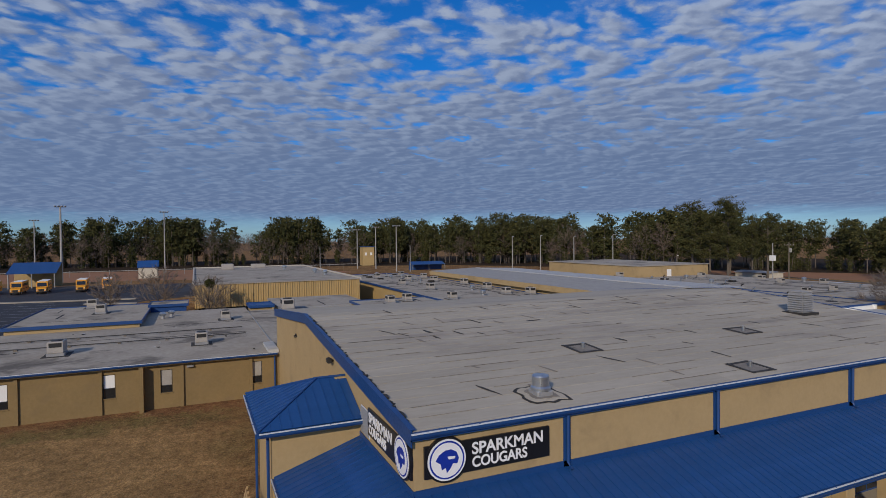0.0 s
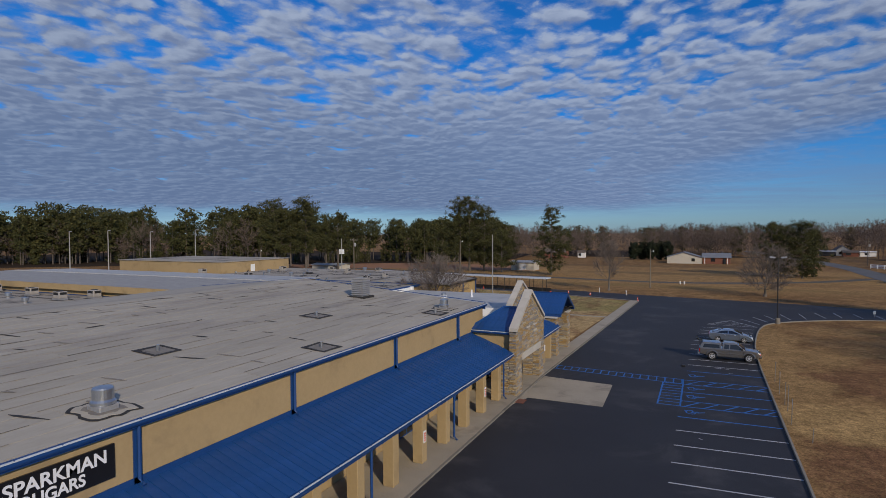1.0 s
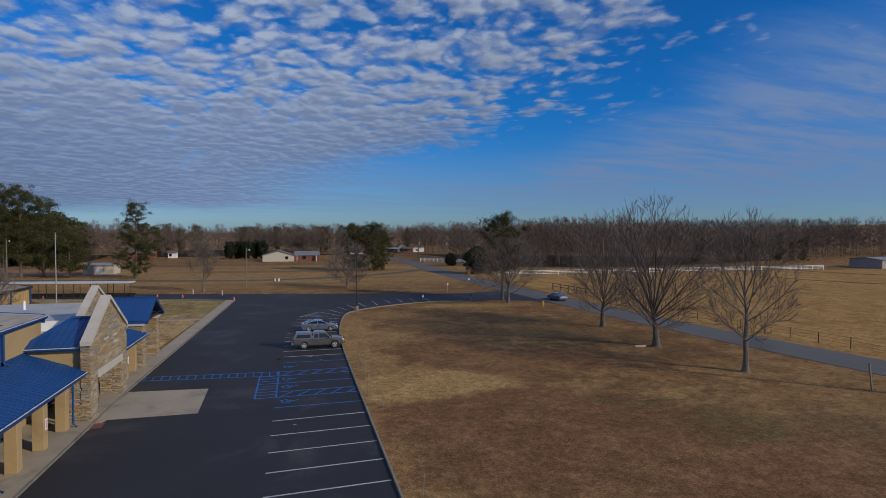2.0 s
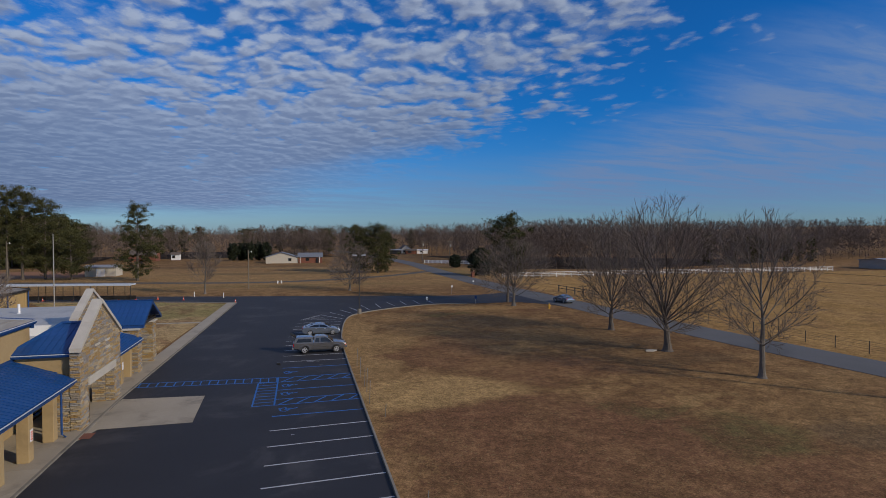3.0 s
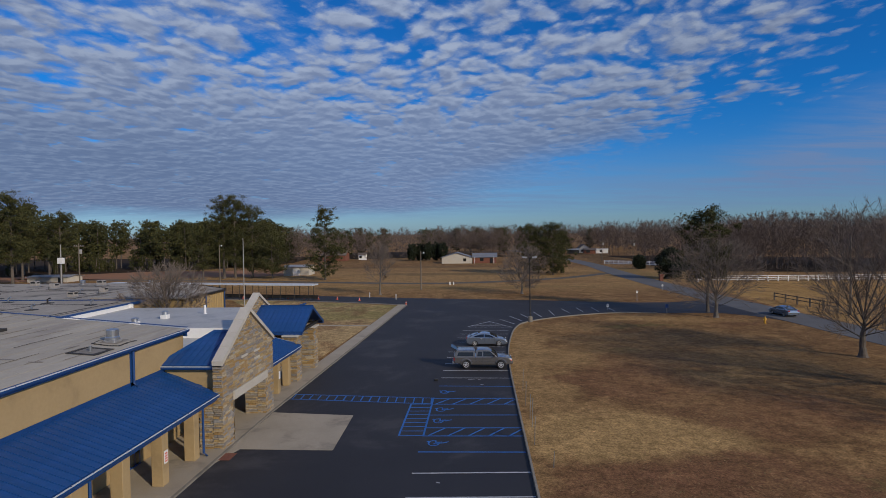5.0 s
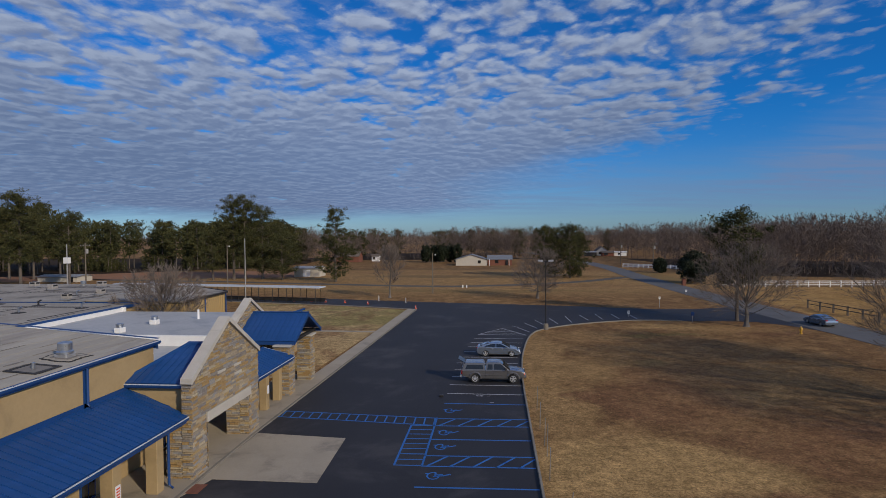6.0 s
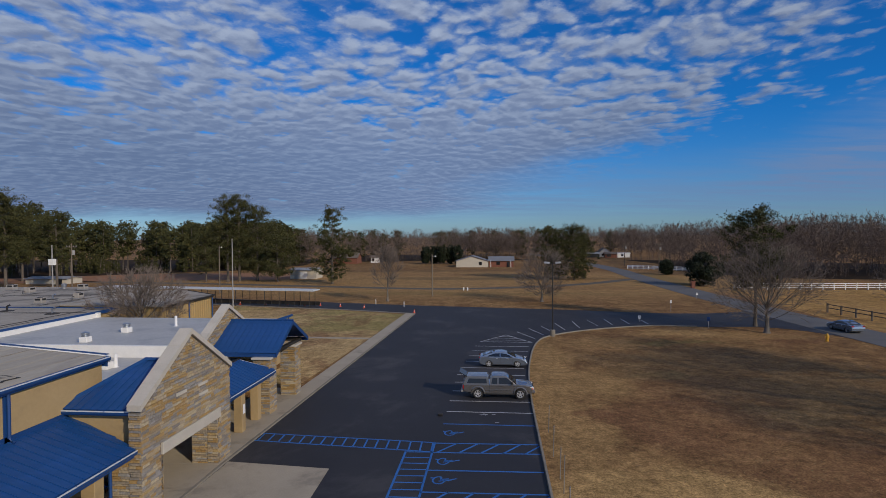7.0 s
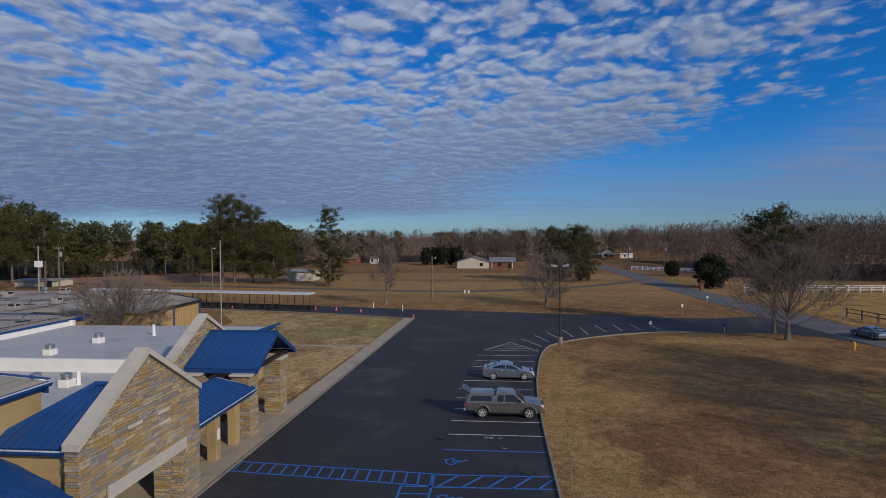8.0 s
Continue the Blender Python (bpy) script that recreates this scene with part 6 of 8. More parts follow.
house("ranch_house", -22.5, -10, 150, 160, 2.5, 4.4, CREAM, ROOF_SLATE, "cream ranch house with a blue-grey roof across the field", "y", ((-20, 2.4, 0.0, 2.1, CREAM), (-13, 1.2, 0.9, 2.1, GLASS)))
h2 = house("brick_house_part", -9.6, 0, 151, 160, 2.5, 4.0, BRICK_RED, ROOF_SLATE, "low red brick house part with porch posts", "x", ((-6, 1.4, 0.9, 2.1, GLASS), (-2, 1.0, 0.0, 2.1, DARK)))
part("porch_post", box(-9.0, -8.8, 149.6, 149.8, 0, 2.5), WHITE, h2)
part("porch_post", box(-1.2, -1.0, 149.6, 149.8, 0, 2.5), WHITE, h2)
house("field_shed", -68, -60, 91, 97, 2.6, 3.1, CREAM, ZINC, "pale metal shed at the edge of the field", "x", ((-64, 2.2, 0.0, 2.2, WHITE),))
house("far_house", 49.5, 55, 240, 248, 3.2, 5.2, ZINC, ROOF_BROWN, "far grey-white two-storey house among trees", "y", ((51, 1.0, 1, 2.2, GLASS), (53.6, 1.0, 1, 2.2, GLASS)))
house("far_barn", 51, 57, 233, 237, 2.2, 3.0, BRICK_RED, ROOF_BROWN, "far low red barn by the road", "x", ((53, 2, 0.8, 2.0, DARK),))
house("white_trailer", 57.6, 64, 234, 237, 2.4, 2.7, WHITE, WHITE, "far white trailer by the road", "x", ((60, 1, 1, 2, GLASS),))
house("open_garage", 42.5, 48.5, 236, 241, 2.3, 2.8, DARK_METAL, ZINC, "far open carport with a pale roof", "x", ((45.5, 4.0, 0.0, 2.0, DARK),))
house("hay_barn", 188, 215, 60, 72, 3.0, 3.7, UNIT, ZINC, "long pale metal barn beyond the hay field", "x", ((194, 4, 0.0, 2.6, DARK),))
house("woods_house", -81, -70, 180, 188, 2.8, 4.8, BRICK_RED, ROOF_BROWN, "brick house half hidden at the wood's edge", "x", ((-75, 1.4, 0.9, 2.1, GLASS),))
house("woods_cabin", -65.5, -62, 188, 191, 2.6, 3.4, WHITE, ROOF_BROWN, "small white cabin at the wood's edge", "x", ((-64.5, 1.2, 0.9, 2.1, GLASS),))
house("pump_house", -136, -124, 72, 78, 1.5, 1.9, CREAM, ZINC, "low pale metal shed beyond the flat roofs", "x", ((-126, 1.6, 0, 1.4, DARK),))
house("concession_stand", -239, -234, -107, -101, 4.2, 6.2, CREAM, BLUE, "small cream concession stand with a gable", "y", ((-236.5, 1.2, 0.9, 2.1, GLASS),))
tower = thing("press_tower", (-284, -8.5, 0), "tall tan press tower by the playing field", "tower")
part("body", box(-287, -281.3, -11.4, -5.6, 0, 9.4), TAN_RIB, tower)
part("roof", box(-287.3, -281.0, -11.7, -5.3, 9.4, 9.7), BLUE_TRIM, tower)
for yy in (-10, -7.2):
    part("window", box(-281.3, -281.2, yy - 0.5, yy + 0.5, 5.2, 6.6), WHITE, tower)
shed = thing("blue_roof_shelter", (-208, -131, 0), "open shelter with a large blue metal roof by the buses", "shelter")
seam_roof(shed, [(-203, -137.5, 4.2), (-203, -125.5, 4.2), (-211, -125.5, 7.2), (-211, -137.5, 7.2)], 0.8)
part("back_wall", box(-211.2, -211, -137.5, -125.5, 0, 7.0), TAN, shed)
for yy in (-137, -131.5, -126):
    part("post", tube(bmesh.new(), [(-203.3, yy, 0), (-203.3, yy, 4.2)], 0.15, 6), POLE_GREY, shed)
dug = thing("dugout", (-228, 1, 0), "long low blue-roofed dugout by the field", "dugout")
seam_roof(dug, [(-226, -6, 2.4), (-226, 9, 2.4), (-230, 9, 3.6), (-230, -6, 3.6)], 0.8)
part("back_wall", box(-230.2, -230, -6, 9, 0, 3.5), BLUE_TRIM, dug)
for yy in (-5.8, 1.5, 8.8):
    part("post", tube(bmesh.new(), [(-226.1, yy, 0), (-226.1, yy, 2.4)], 0.1, 6), POLE_GREY, dug)

# ---- trees ----


def branch_tree(seed, height, wide, bole, trunk, limbs=10, kids=(9, 6), rise=0.5, least=0.012, leader=0.25):
    """Segments (start, end, r0, r1, level) of a bare tree: straight limbs fan out of a short trunk to a rounded crown and carry side shoots all along."""
    r = random.Random(seed)
    base, mid = bole * 0.4, (height + bole * 0.4) / 2
    tall = (height - base) / 2
    segs = []

    def room(p, d):
        """How far it is from p along d to the crown's outline."""
        q = Vector((p.x / (wide / 2), p.y / (wide / 2), (p.z - mid) / tall))
        e = Vector((d.x / (wide / 2), d.y / (wide / 2), d.z / tall))
        a, b, c = e.dot(e), q.dot(e), q.dot(q) - 1
        return max(0.3, (-b + math.sqrt(max(0.0, b * b - a * c))) / a)

    def limb(p, d, length, rad, lev):
        n = (0, 7, 4, 2)[lev]
        turn = r.uniform(0, 6.28)
        count = 0 if lev == 3 else kids[lev - 1]
        made = 0
        for k in range(n):
            d = (d + Vector((r.uniform(-0.07, 0.07), r.uniform(-0.07, 0.07), r.uniform(-0.03, 0.05) + 0.05 * rise))).normalized()
            q = p + d * (length / n)
            ra, rb = rad * (1 - 0.85 * k / n), rad * (1 - 0.85 * (k + 1) / n)
            segs.append((p, q, max(ra, least), max(rb, least * 0.8), lev))
            while count and made < count * (k + 1) / n:
                f = (made + r.random()) / count
                made += 1
                if f < (0.22 if lev == 1 else 0.12):
                    continue
                turn += 2.4 + r.uniform(-0.5, 0.5)
                side = d.orthogonal().normalized()
                side = Matrix.Rotation(turn, 3, d) @ side
                o = r.uniform(0.5, 0.85)
                nd = (d * math.cos(o) + side * math.sin(o) + Vector((0, 0, 0.28 * rise))).normalized()
                at0 = p.lerp(q, r.random())
                ln = min(room(at0, nd) * r.uniform(0.85, 1.1), length * r.uniform(0.4, 0.62) * (1.15 - 0.55 * f))
                if ln < 0.5:
                    continue
                limb(at0, nd, ln, max(least, ra * r.uniform(0.42, 0.58)), lev + 1)
            p = q

    top = Vector((r.uniform(-0.1, 0.1), r.uniform(-0.1, 0.1), bole))
    cuts = [Vector((0, 0, 0)).lerp(top, k / 4) + Vector((r.uniform(-0.03, 0.03), r.uniform(-0.03, 0.03), 0)) * (k % 4 > 0) for k in range(5)]
    for k in range(4):
        segs.append((cuts[k], cuts[k + 1], trunk * (1 - 0.05 * k), trunk * (0.95 - 0.05 * k), 0))
    # a leader goes on from the bole and carries the limbs, the lowest ones widest
    tip, lead = top, [top]
    for k in range(4):
        tip = tip + Vector((r.uniform(-0.12, 0.12), r.uniform(-0.12, 0.12), (height - bole) * leader / 4))
        lead.append(tip)
    for k in range(4):
        segs.append((lead[k], lead[k + 1], trunk * (0.78 - 0.13 * k), trunk * (0.65 - 0.13 * k), 0))
    for j in range(limbs):
        f = j / max(1, limbs - 1)
        az = 2.4 * j + r.uniform(-0.35, 0.35)
        o = 0.1 + (1.42 - 0.55 * rise) * f ** 0.7 * r.uniform(0.85, 1.1)
        d = Vector((math.cos(az) * math.sin(o), math.sin(az) * math.sin(o), math.cos(o)))
        g = 3.99 * min(1.0, (1 - f) * r.uniform(0.8, 1.1))
        at0 = lead[int(g)].lerp(lead[int(g) + 1], g % 1) if f < 0.8 else top - Vector((0, 0, bole * r.uniform(0.02, 0.22)))
        limb(at0, d, room(at0, d) * r.uniform(0.88, 1.06), trunk * r.uniform(0.2, 0.33) * (1.1 - 0.35 * f), 1)
    return segs


def segs_mesh(segs, mat, least=0.012):
    """Tapered sticks as one mesh; thin ones have three sides."""
    V, F = [], []
    for p, q, ra, rb, lev in segs:
        ra, rb = max(ra, least), max(rb, least * 0.7)
        n = 8 if lev == 0 else (5 if lev == 1 else 3)
        d = (q - p).normalized()
        s = d.orthogonal().normalized()
        t = d.cross(s)
        b = len(V)
        for c, rad in ((p, ra), (q, rb)):
            for j in range(n):
                a = 2 * math.pi * j / n
                V.append(c + rad * (math.cos(a) * s + math.sin(a) * t))
        for j in range(n):
            F.append((b + j, b + (j + 1) % n, b + n + (j + 1) % n, b + n + j))
    me = bpy.data.meshes.new("limbs")
    me.from_pydata(V, [], F)
    me.materials.append(mat)
    return me


def clump_cloud(r, centres, size, count, leaf, flat=0.74):
    """Many small leaf triangles in tufts: vertices and faces as arrays."""
    n = len(centres) * count
    c = np.repeat(np.asarray(centres, float), count, 0)
    s = np.repeat(np.asarray(size, float), count)
    off = r.normal(0, 0.33, (n, 3)) * s[:, None] * (1, 1, flat)
    p = c + off
    a, b = r.normal(0, 1, (n, 3)), r.normal(0, 1, (n, 3))
    a /= np.linalg.norm(a, axis=1)[:, None]
    b -= a * (a * b).sum(1)[:, None]
    b /= np.linalg.norm(b, axis=1)[:, None]
    l = leaf * r.uniform(0.6, 1.4, n)[:, None]
    V = np.stack([p - a * l * 0.5 - b * l * 0.35, p + a * l * 0.6, p - a * l * 0.5 + b * l * 0.35], 1).reshape(-1, 3)
    return V


def tri_mesh(name, V, mat):
    me = bpy.data.meshes.new(name)
    n = len(V)
    me.vertices.add(n)
    me.vertices.foreach_set("co", np.asarray(V, np.float32).ravel())
    me.loops.add(n)
    me.loops.foreach_set("vertex_index", np.arange(n, dtype=np.int32))
    me.polygons.add(n // 3)
    me.polygons.foreach_set("loop_start", np.arange(0, n, 3, dtype=np.int32))
    me.update(calc_edges=True)
    me.materials.append(mat)
    return me


def bare_tree(at, height, wide, bole, seed, label, trunk=0.3, bark=BARK, group="bare shade trees", fine=0.012, limbs=15, kids=(12, 8), rise=0.5, sprays=9, spray=1.0, leader=0.2):
    """A leafless tree: trunk, limbs, twigs, and a spray of fine shoots on the outer twigs."""
    t = thing("bare_tree", at, label, "tree", group)
    o = Vector(at)
    segs = [(a + o, b + o, ra, rb, lv) for a, b, ra, rb, lv in branch_tree(seed, height * 0.97, wide, bole, trunk, limbs, kids, rise, fine, leader)]
    for name, keep, mat in (("trunk", (0,), bark), ("limb_crown", (1, 2), bark), ("twig_crown", (3,), TWIG)):
        part(name, segs_mesh([g for g in segs if g[4] in keep], mat, fine * 0.7), None, t)
    r = random.Random(seed + 500)
    V = []
    for p, q, ra, rb, lv in segs:
        if lv >= 2:
            d = (q - p).normalized()
            for _ in range(sprays * 2 // 3):
                w = (d + Vector((r.uniform(-0.6, 0.6), r.uniform(-0.6, 0.6), r.uniform(-0.25, 0.6)))).normalized()
                s = w.cross(Vector((r.uniform(-1, 1), r.uniform(-1, 1), r.uniform(-1, 1)))).normalized() * fine * r.uniform(0.4, 0.7)
                c = p.lerp(q, r.random())
                V += [c - s, c + s, c + w * r.uniform(0.3, 0.9) * spray]
    tagged(part("twig_spray", tri_mesh("sprays", [tuple(v) for v in V], TWIG), None, t), kind="stuff")
    part("root_flare", lathe(bmesh.new(), at, ((trunk * 1.9, -0.05), (trunk * 1.4, 0.15), (trunk * 1.12, 0.5), (trunk * 0.98, 0.9)), 12), bark, t)
    return t


bare_tree((30.4, -22.0, 0), 16.2, 12.5, 2.2, 3, "bare spreading shade tree on the lawn", 0.3, BARK, rise=0.42, leader=0.14, limbs=20)
bare_tree((29.2, -35.1, 0), 17.2, 14.0, 2.3, 8, "tall bare shade tree with a stout trunk on the lawn", 0.38, BARK, rise=0.38, limbs=22, leader=0.14)
bare_tree((30.2, -46.7, 0), 15.4, 10.4, 3.4, 17, "bare shade tree with pale trunk near the road", 0.25, BARK_PALE, rise=0.45, limbs=16, leader=0.32, kids=(10, 7))
bare_tree((27.0, 3.7, 0), 12.0, 15.0, 1.7, 23, "wide bare tree with pale twigs beside the pine", 0.28, BARK_PALE, fine=0.014, limbs=20, rise=0.2, sprays=10, leader=0.2)
bare_tree((-27.8, 36.0, 0), 11.4, 7.0, 2.6, 29, "slender pale bare tree beyond the drive", 0.19, BARK_PALE, fine=0.018, limbs=12, rise=0.8, sprays=6, leader=0.5)
bare_tree((1.6, 35.9, 0), 10.6, 11.0, 1.5, 37, "round bare tree on the grass beyond the drive", 0.22, BARK_PALE, fine=0.018, limbs=17, rise=0.15, sprays=8)
bare_tree((-47.2, -9.9, 0), 9.6, 11.0, 2.2, 41, "dark bare courtyard tree rising over the roofs", 0.2, BARK, "bare courtyard trees", fine=0.02, limbs=17, rise=0.15)
bare_tree((-128, -103, 0), 7.5, 8.0, 1.2, 43, "bare bushy tree by the bus lot", 0.18, BARK, "bare courtyard trees", fine=0.03, limbs=10, kids=(8, 5))
bare_tree((-118, -94.5, 0), 9.2, 9.5, 1.4, 47, "dense bare brown tree by the bus lot", 0.2, BARK, "bare courtyard trees", fine=0.03, limbs=10, kids=(8, 5))
bare_tree((-104, -86.5, 0), 7.8, 9.0, 1.5, 53, "bare tree with a tuft of mistletoe", 0.18, BARK, "bare courtyard trees", fine=0.028, limbs=10, kids=(8, 5))


def pine_shape(r, height, width, bare=0.35, skirt=0.0):
    """Tuft centres and sizes of a loblolly crown: layered, uneven whorls on rising limbs, rounded at the top."""
    C, S, limbs = [], [], []
    levels = max(6, int(height * (1 - bare) / 1.15))
    for k in range(levels):
        f = (k + r.uniform(-0.2, 0.4)) / levels
        z = height * (bare + (0.95 - bare) * f)
        reach = width * (0.3 + 0.7 * math.sin(math.pi * min(0.93, 0.16 + 0.72 * max(f, 0)))) * (1 + skirt * (0.75 - f))
        for _ in range(int(5 + r.integers(0, 3))):
            az, rr = r.uniform(0, 2 * math.pi), reach * r.uniform(0.35, 1.15)
            tip = np.array([rr * math.cos(az), rr * math.sin(az), z + rr * r.uniform(-0.05, 0.3)])
            limbs.append((np.array([0, 0, z - 0.25 * rr]), tip))
            for q in np.linspace(0.4, 1.0, max(2, int(rr / 0.85))):
                C.append(np.array([0, 0, z - 0.1 * rr]) * (1 - q) + tip * q + r.normal(0, 1, 3) * (0.3, 0.3, 0.5))
                S.append(r.uniform(0.55, 1.1) * width / 3.4 * (0.65 + 0.45 * q))
    for _ in range(12):
        C.append(np.array([r.normal(0, width * 0.26), r.normal(0, width * 0.26), height * r.uniform(0.88, 0.985)]))
        S.append(width / 3.4)
    return C, S, limbs


def pine_tree(at, height, width, seed, label, bare=0.35, group="tall pines by the field", count=82, leaf=0.21, skirt=0.0):
    r = np.random.default_rng(seed)
    x, y, z = at
    t = thing("pine_tree", at, label, "tree", group)
    C, S, limbs = pine_shape(r, height, width, bare, skirt)
    part("crown", tri_mesh("needles", clump_cloud(r, np.asarray(C) + np.asarray(at), S, count, leaf), PINE), None, t)
    lean = r.uniform(-0.4, 0.4, 2)
    path = [(x + lean[0] * f * f, y + lean[1] * f * f, z + height * f * 0.96) for f in (0, 0.05, 0.25, 0.5, 0.75, 1.0)]
    rad = height * 0.0135
    part("trunk", tube(bmesh.new(), path, [rad * 1.45, rad * 1.1, rad, rad * 0.75, rad * 0.45, 0.03], 8), BARK, t)
    part("limb_crown", segs_mesh([(Vector(a + np.asarray(at)), Vector(b + np.asarray(at)), 0.07, 0.02, 2) for a, b in limbs], BARK), None, t)
    return t


for k, (x, y, h, w, b, sk) in enumerate(((-82.3, 81.0, 25.1, 4.8, 0.36, 0.0), (-79.4, 82.0, 24.9, 5.0, 0.22, 0.2), (-75.0, 84.0, 21.8, 5.8, 0.12, 0.75), (-88.2, 80.0, 14.0, 4.6, 0.25, 0.3), (-67.6, 80.5, 13.4, 4.7, 0.14, 0.5))):
    pine_tree((x, y, 0), h, w, 60 + k, "tall dark pine with a bare lower trunk beyond the covered walkway", b, skirt=sk)
pine_tree((-49.9, 73.4, 0), 20.8, 4.0, 71, "single tall pine with a ragged crown", 0.1, skirt=1.1)
for k, (x, y, h, w) in enumerate(((7.5, 88, 15.2, 4.2), (14.5, 86, 15.6, 4.6), (11, 93, 14.0, 4.0), (18, 92, 13, 3.8))):
    pine_tree((x, y, 0), h, w, 80 + k, "dark bushy pine in a clump by the road", 0.08, "pine clump by the road")
pine_tree((27.9, 8.9, 0), 16.4, 4.3, 91, "tall pine beside the bare tree at the junction", 0.34, skirt=0.3)
for k, (x, y, h, w, b) in enumerate(((-128, 44, 23.5, 5.2, 0.3), (-121, 50, 24.5, 5.2, 0.3), (-133, 52, 21, 4.8, 0.3), (-114, 57, 19.5, 4.4, 0.35), (-146, 82, 22, 5, 0.25), (-156, 84, 22, 5, 0.25), (-139, 84, 20, 4.6, 0.3))):
    pine_tree((x, y, 0), h, w, 100 + k, "tall sunlit pine in front of the wood", b, "tall pines before the wood", 60, 0.28)


def bush(at, w, h, seed, label, mat=PINE):
    r = np.random.default_rng(seed)
    t = thing("evergreen_bush", at, label, "bush")
    C, S = [], []
    for _ in range(150):
        d = r.normal(0, 1, 3)
        d /= np.linalg.norm(d)
        f = r.uniform(0.55, 1.0)
        C.append((at[0] + d[0] * w * f * 0.5, at[1] + d[1] * w * f * 0.5, at[2] + h * 0.5 + d[2] * h * 0.5 * f))
        S.append(w * 0.14)
    part("crown", tri_mesh("leaves", clump_cloud(r, C, S, 62, 0.38, 0.9), mat), None, t)
    part("stem", tube(bmesh.new(), [at, (at[0], at[1], at[2] + h * 0.6)], 0.14, 6), BARK, t)


bush((43.0, 70, 0), 8.6, 8.2, 5, "dark round magnolia by the road", EVERGREEN)
bush((45.6, 108, 0), 4.2, 4.6, 6, "dark evergreen bush beside a pole", EVERGREEN)
for k in range(5):
    bush((-38 + 3.6 * k, 176 + (k % 2) * 2, 0), 4.6, 8.5, 20 + k, "dense dark cedar in a row by the wood", EVERGREEN)
bush((-104, -86.5, 5.9), 1.1, 1.0, 31, "green mistletoe ball in a bare tree")

# far woods, as joined stuff
R = np.random.default_rng(4)


def scatter(line, depth, count, gap=0.0):
    """Random places in a belt behind a polyline; behind means to the left of its course."""
    P = np.asarray(line, float)
    seg = np.linalg.norm(np.diff(P, axis=0), axis=1)
    cum = np.r_[0, np.cumsum(seg)]
    out = []
    for u in R.uniform(0, cum[-1], count):
        k = min(len(seg) - 1, int(np.searchsorted(cum, u) - 1))
        k = max(k, 0)
        d = (P[k + 1] - P[k]) / seg[k]
        n = np.array([-d[1], d[0]])
        out.append(P[k] + d * (u - cum[k]) + n * (depth * R.uniform(0, 1) ** 1.3 + gap))
    return out


def join_pines(name, places, lo, hi, label, tris=7, leaf=0.68, bare=0.3, wide=(4.0, 5.4)):
    temps = []
    for k in range(7):
        h = 20.0
        C, S, limbs = pine_shape(R, h, R.uniform(*wide), R.uniform(bare * 0.6, bare * 1.3))
        temps.append((clump_cloud(R, C, S, tris, leaf), h))
    VV, T = [], []
    for p in places:
        V, h = temps[R.integers(0, 7)]
        s = R.uniform(lo, hi) / h
        a = R.uniform(0, 6.28)
        w = s * R.uniform(0.85, 1.2)
        c, q = math.cos(a) * w, math.sin(a) * w
        z0 = hill(p[0], p[1])
        VV.append(np.stack([p[0] + V[:, 0] * c - V[:, 1] * q, p[1] + V[:, 0] * q + V[:, 1] * c, z0 + V[:, 2] * s], 1))
        T.append((Vector((p[0], p[1], z0 - 0.3)), Vector((p[0] + R.normal(0, 0.3), p[1] + R.normal(0, 0.3), z0 + h * s * 0.9)), 0.24, 0.08, 1))
    t = thing(name, (float(places[0][0]), float(places[0][1]), 0), label, "woods", kind="stuff")
    tagged(part("needle_mass", tri_mesh("needles", np.concatenate(VV), PINE), None, t), kind="stuff")
    tagged(part("trunk_mass", segs_mesh(T, BARK), None, t), kind="stuff")


def join_bare(name, places, lo, hi, label, mat=WOODS, wide=9.5, limbs=8, kids=(5, 3), haze=2, thick=0.034):
    """A winter wood as stuff: rounded leafless crowns of flat sticks and short shoots."""
    temps = []
    for k in range(6):
        raw = branch_tree(200 + k, 16.0, wide * (0.8 + 0.08 * k), 3.5 + 0.5 * k, 0.16, limbs, kids, 0.45, thick, 0.4)
        r = random.Random(k)
        tri = []
        for j, (a, b, ra, rb, lv) in enumerate(raw):
            d = (b - a).normalized()
            s = d.cross(Vector((r.uniform(-1, 1), r.uniform(-1, 1), r.uniform(-0.3, 0.3)))).normalized()
            if lv < 3 or haze:
                tri += [a - s * ra, a + s * ra, b + s * rb]
            if lv >= 2:
                for _ in range(haze):
                    v = (d + Vector((r.uniform(-0.9, 0.9), r.uniform(-0.9, 0.9), r.uniform(-0.5, 0.6)))).normalized()
                    s = v.cross(Vector((r.uniform(-1, 1), r.uniform(-1, 1), r.uniform(-0.3, 0.3)))).normalized() * thick * r.uniform(0.7, 1.1)
                    c = a.lerp(b, r.random())
                    tri += [c - s, c + s, c + v * r.uniform(0.6, 1.5)]
        temps.append((np.array([tuple(v) for v in tri]), 16.0))
    VV = []
    for p in places:
        V, h = temps[R.integers(0, 6)]
        s = R.uniform(lo, hi) / h
        a = R.uniform(0, 6.28)
        w = s * R.uniform(0.8, 1.25)
        c, q = math.cos(a) * w, math.sin(a) * w
        VV.append(np.stack([p[0] + V[:, 0] * c - V[:, 1] * q, p[1] + V[:, 0] * q + V[:, 1] * c, hill(p[0], p[1]) - 0.2 + V[:, 2] * s], 1))
    t = thing(name, (float(places[0][0]), float(places[0][1]), 0), label, "woods", kind="stuff")
    tagged(part("twig_mass", tri_mesh("twigs", np.concatenate(VV), mat), None, t), kind="stuff")


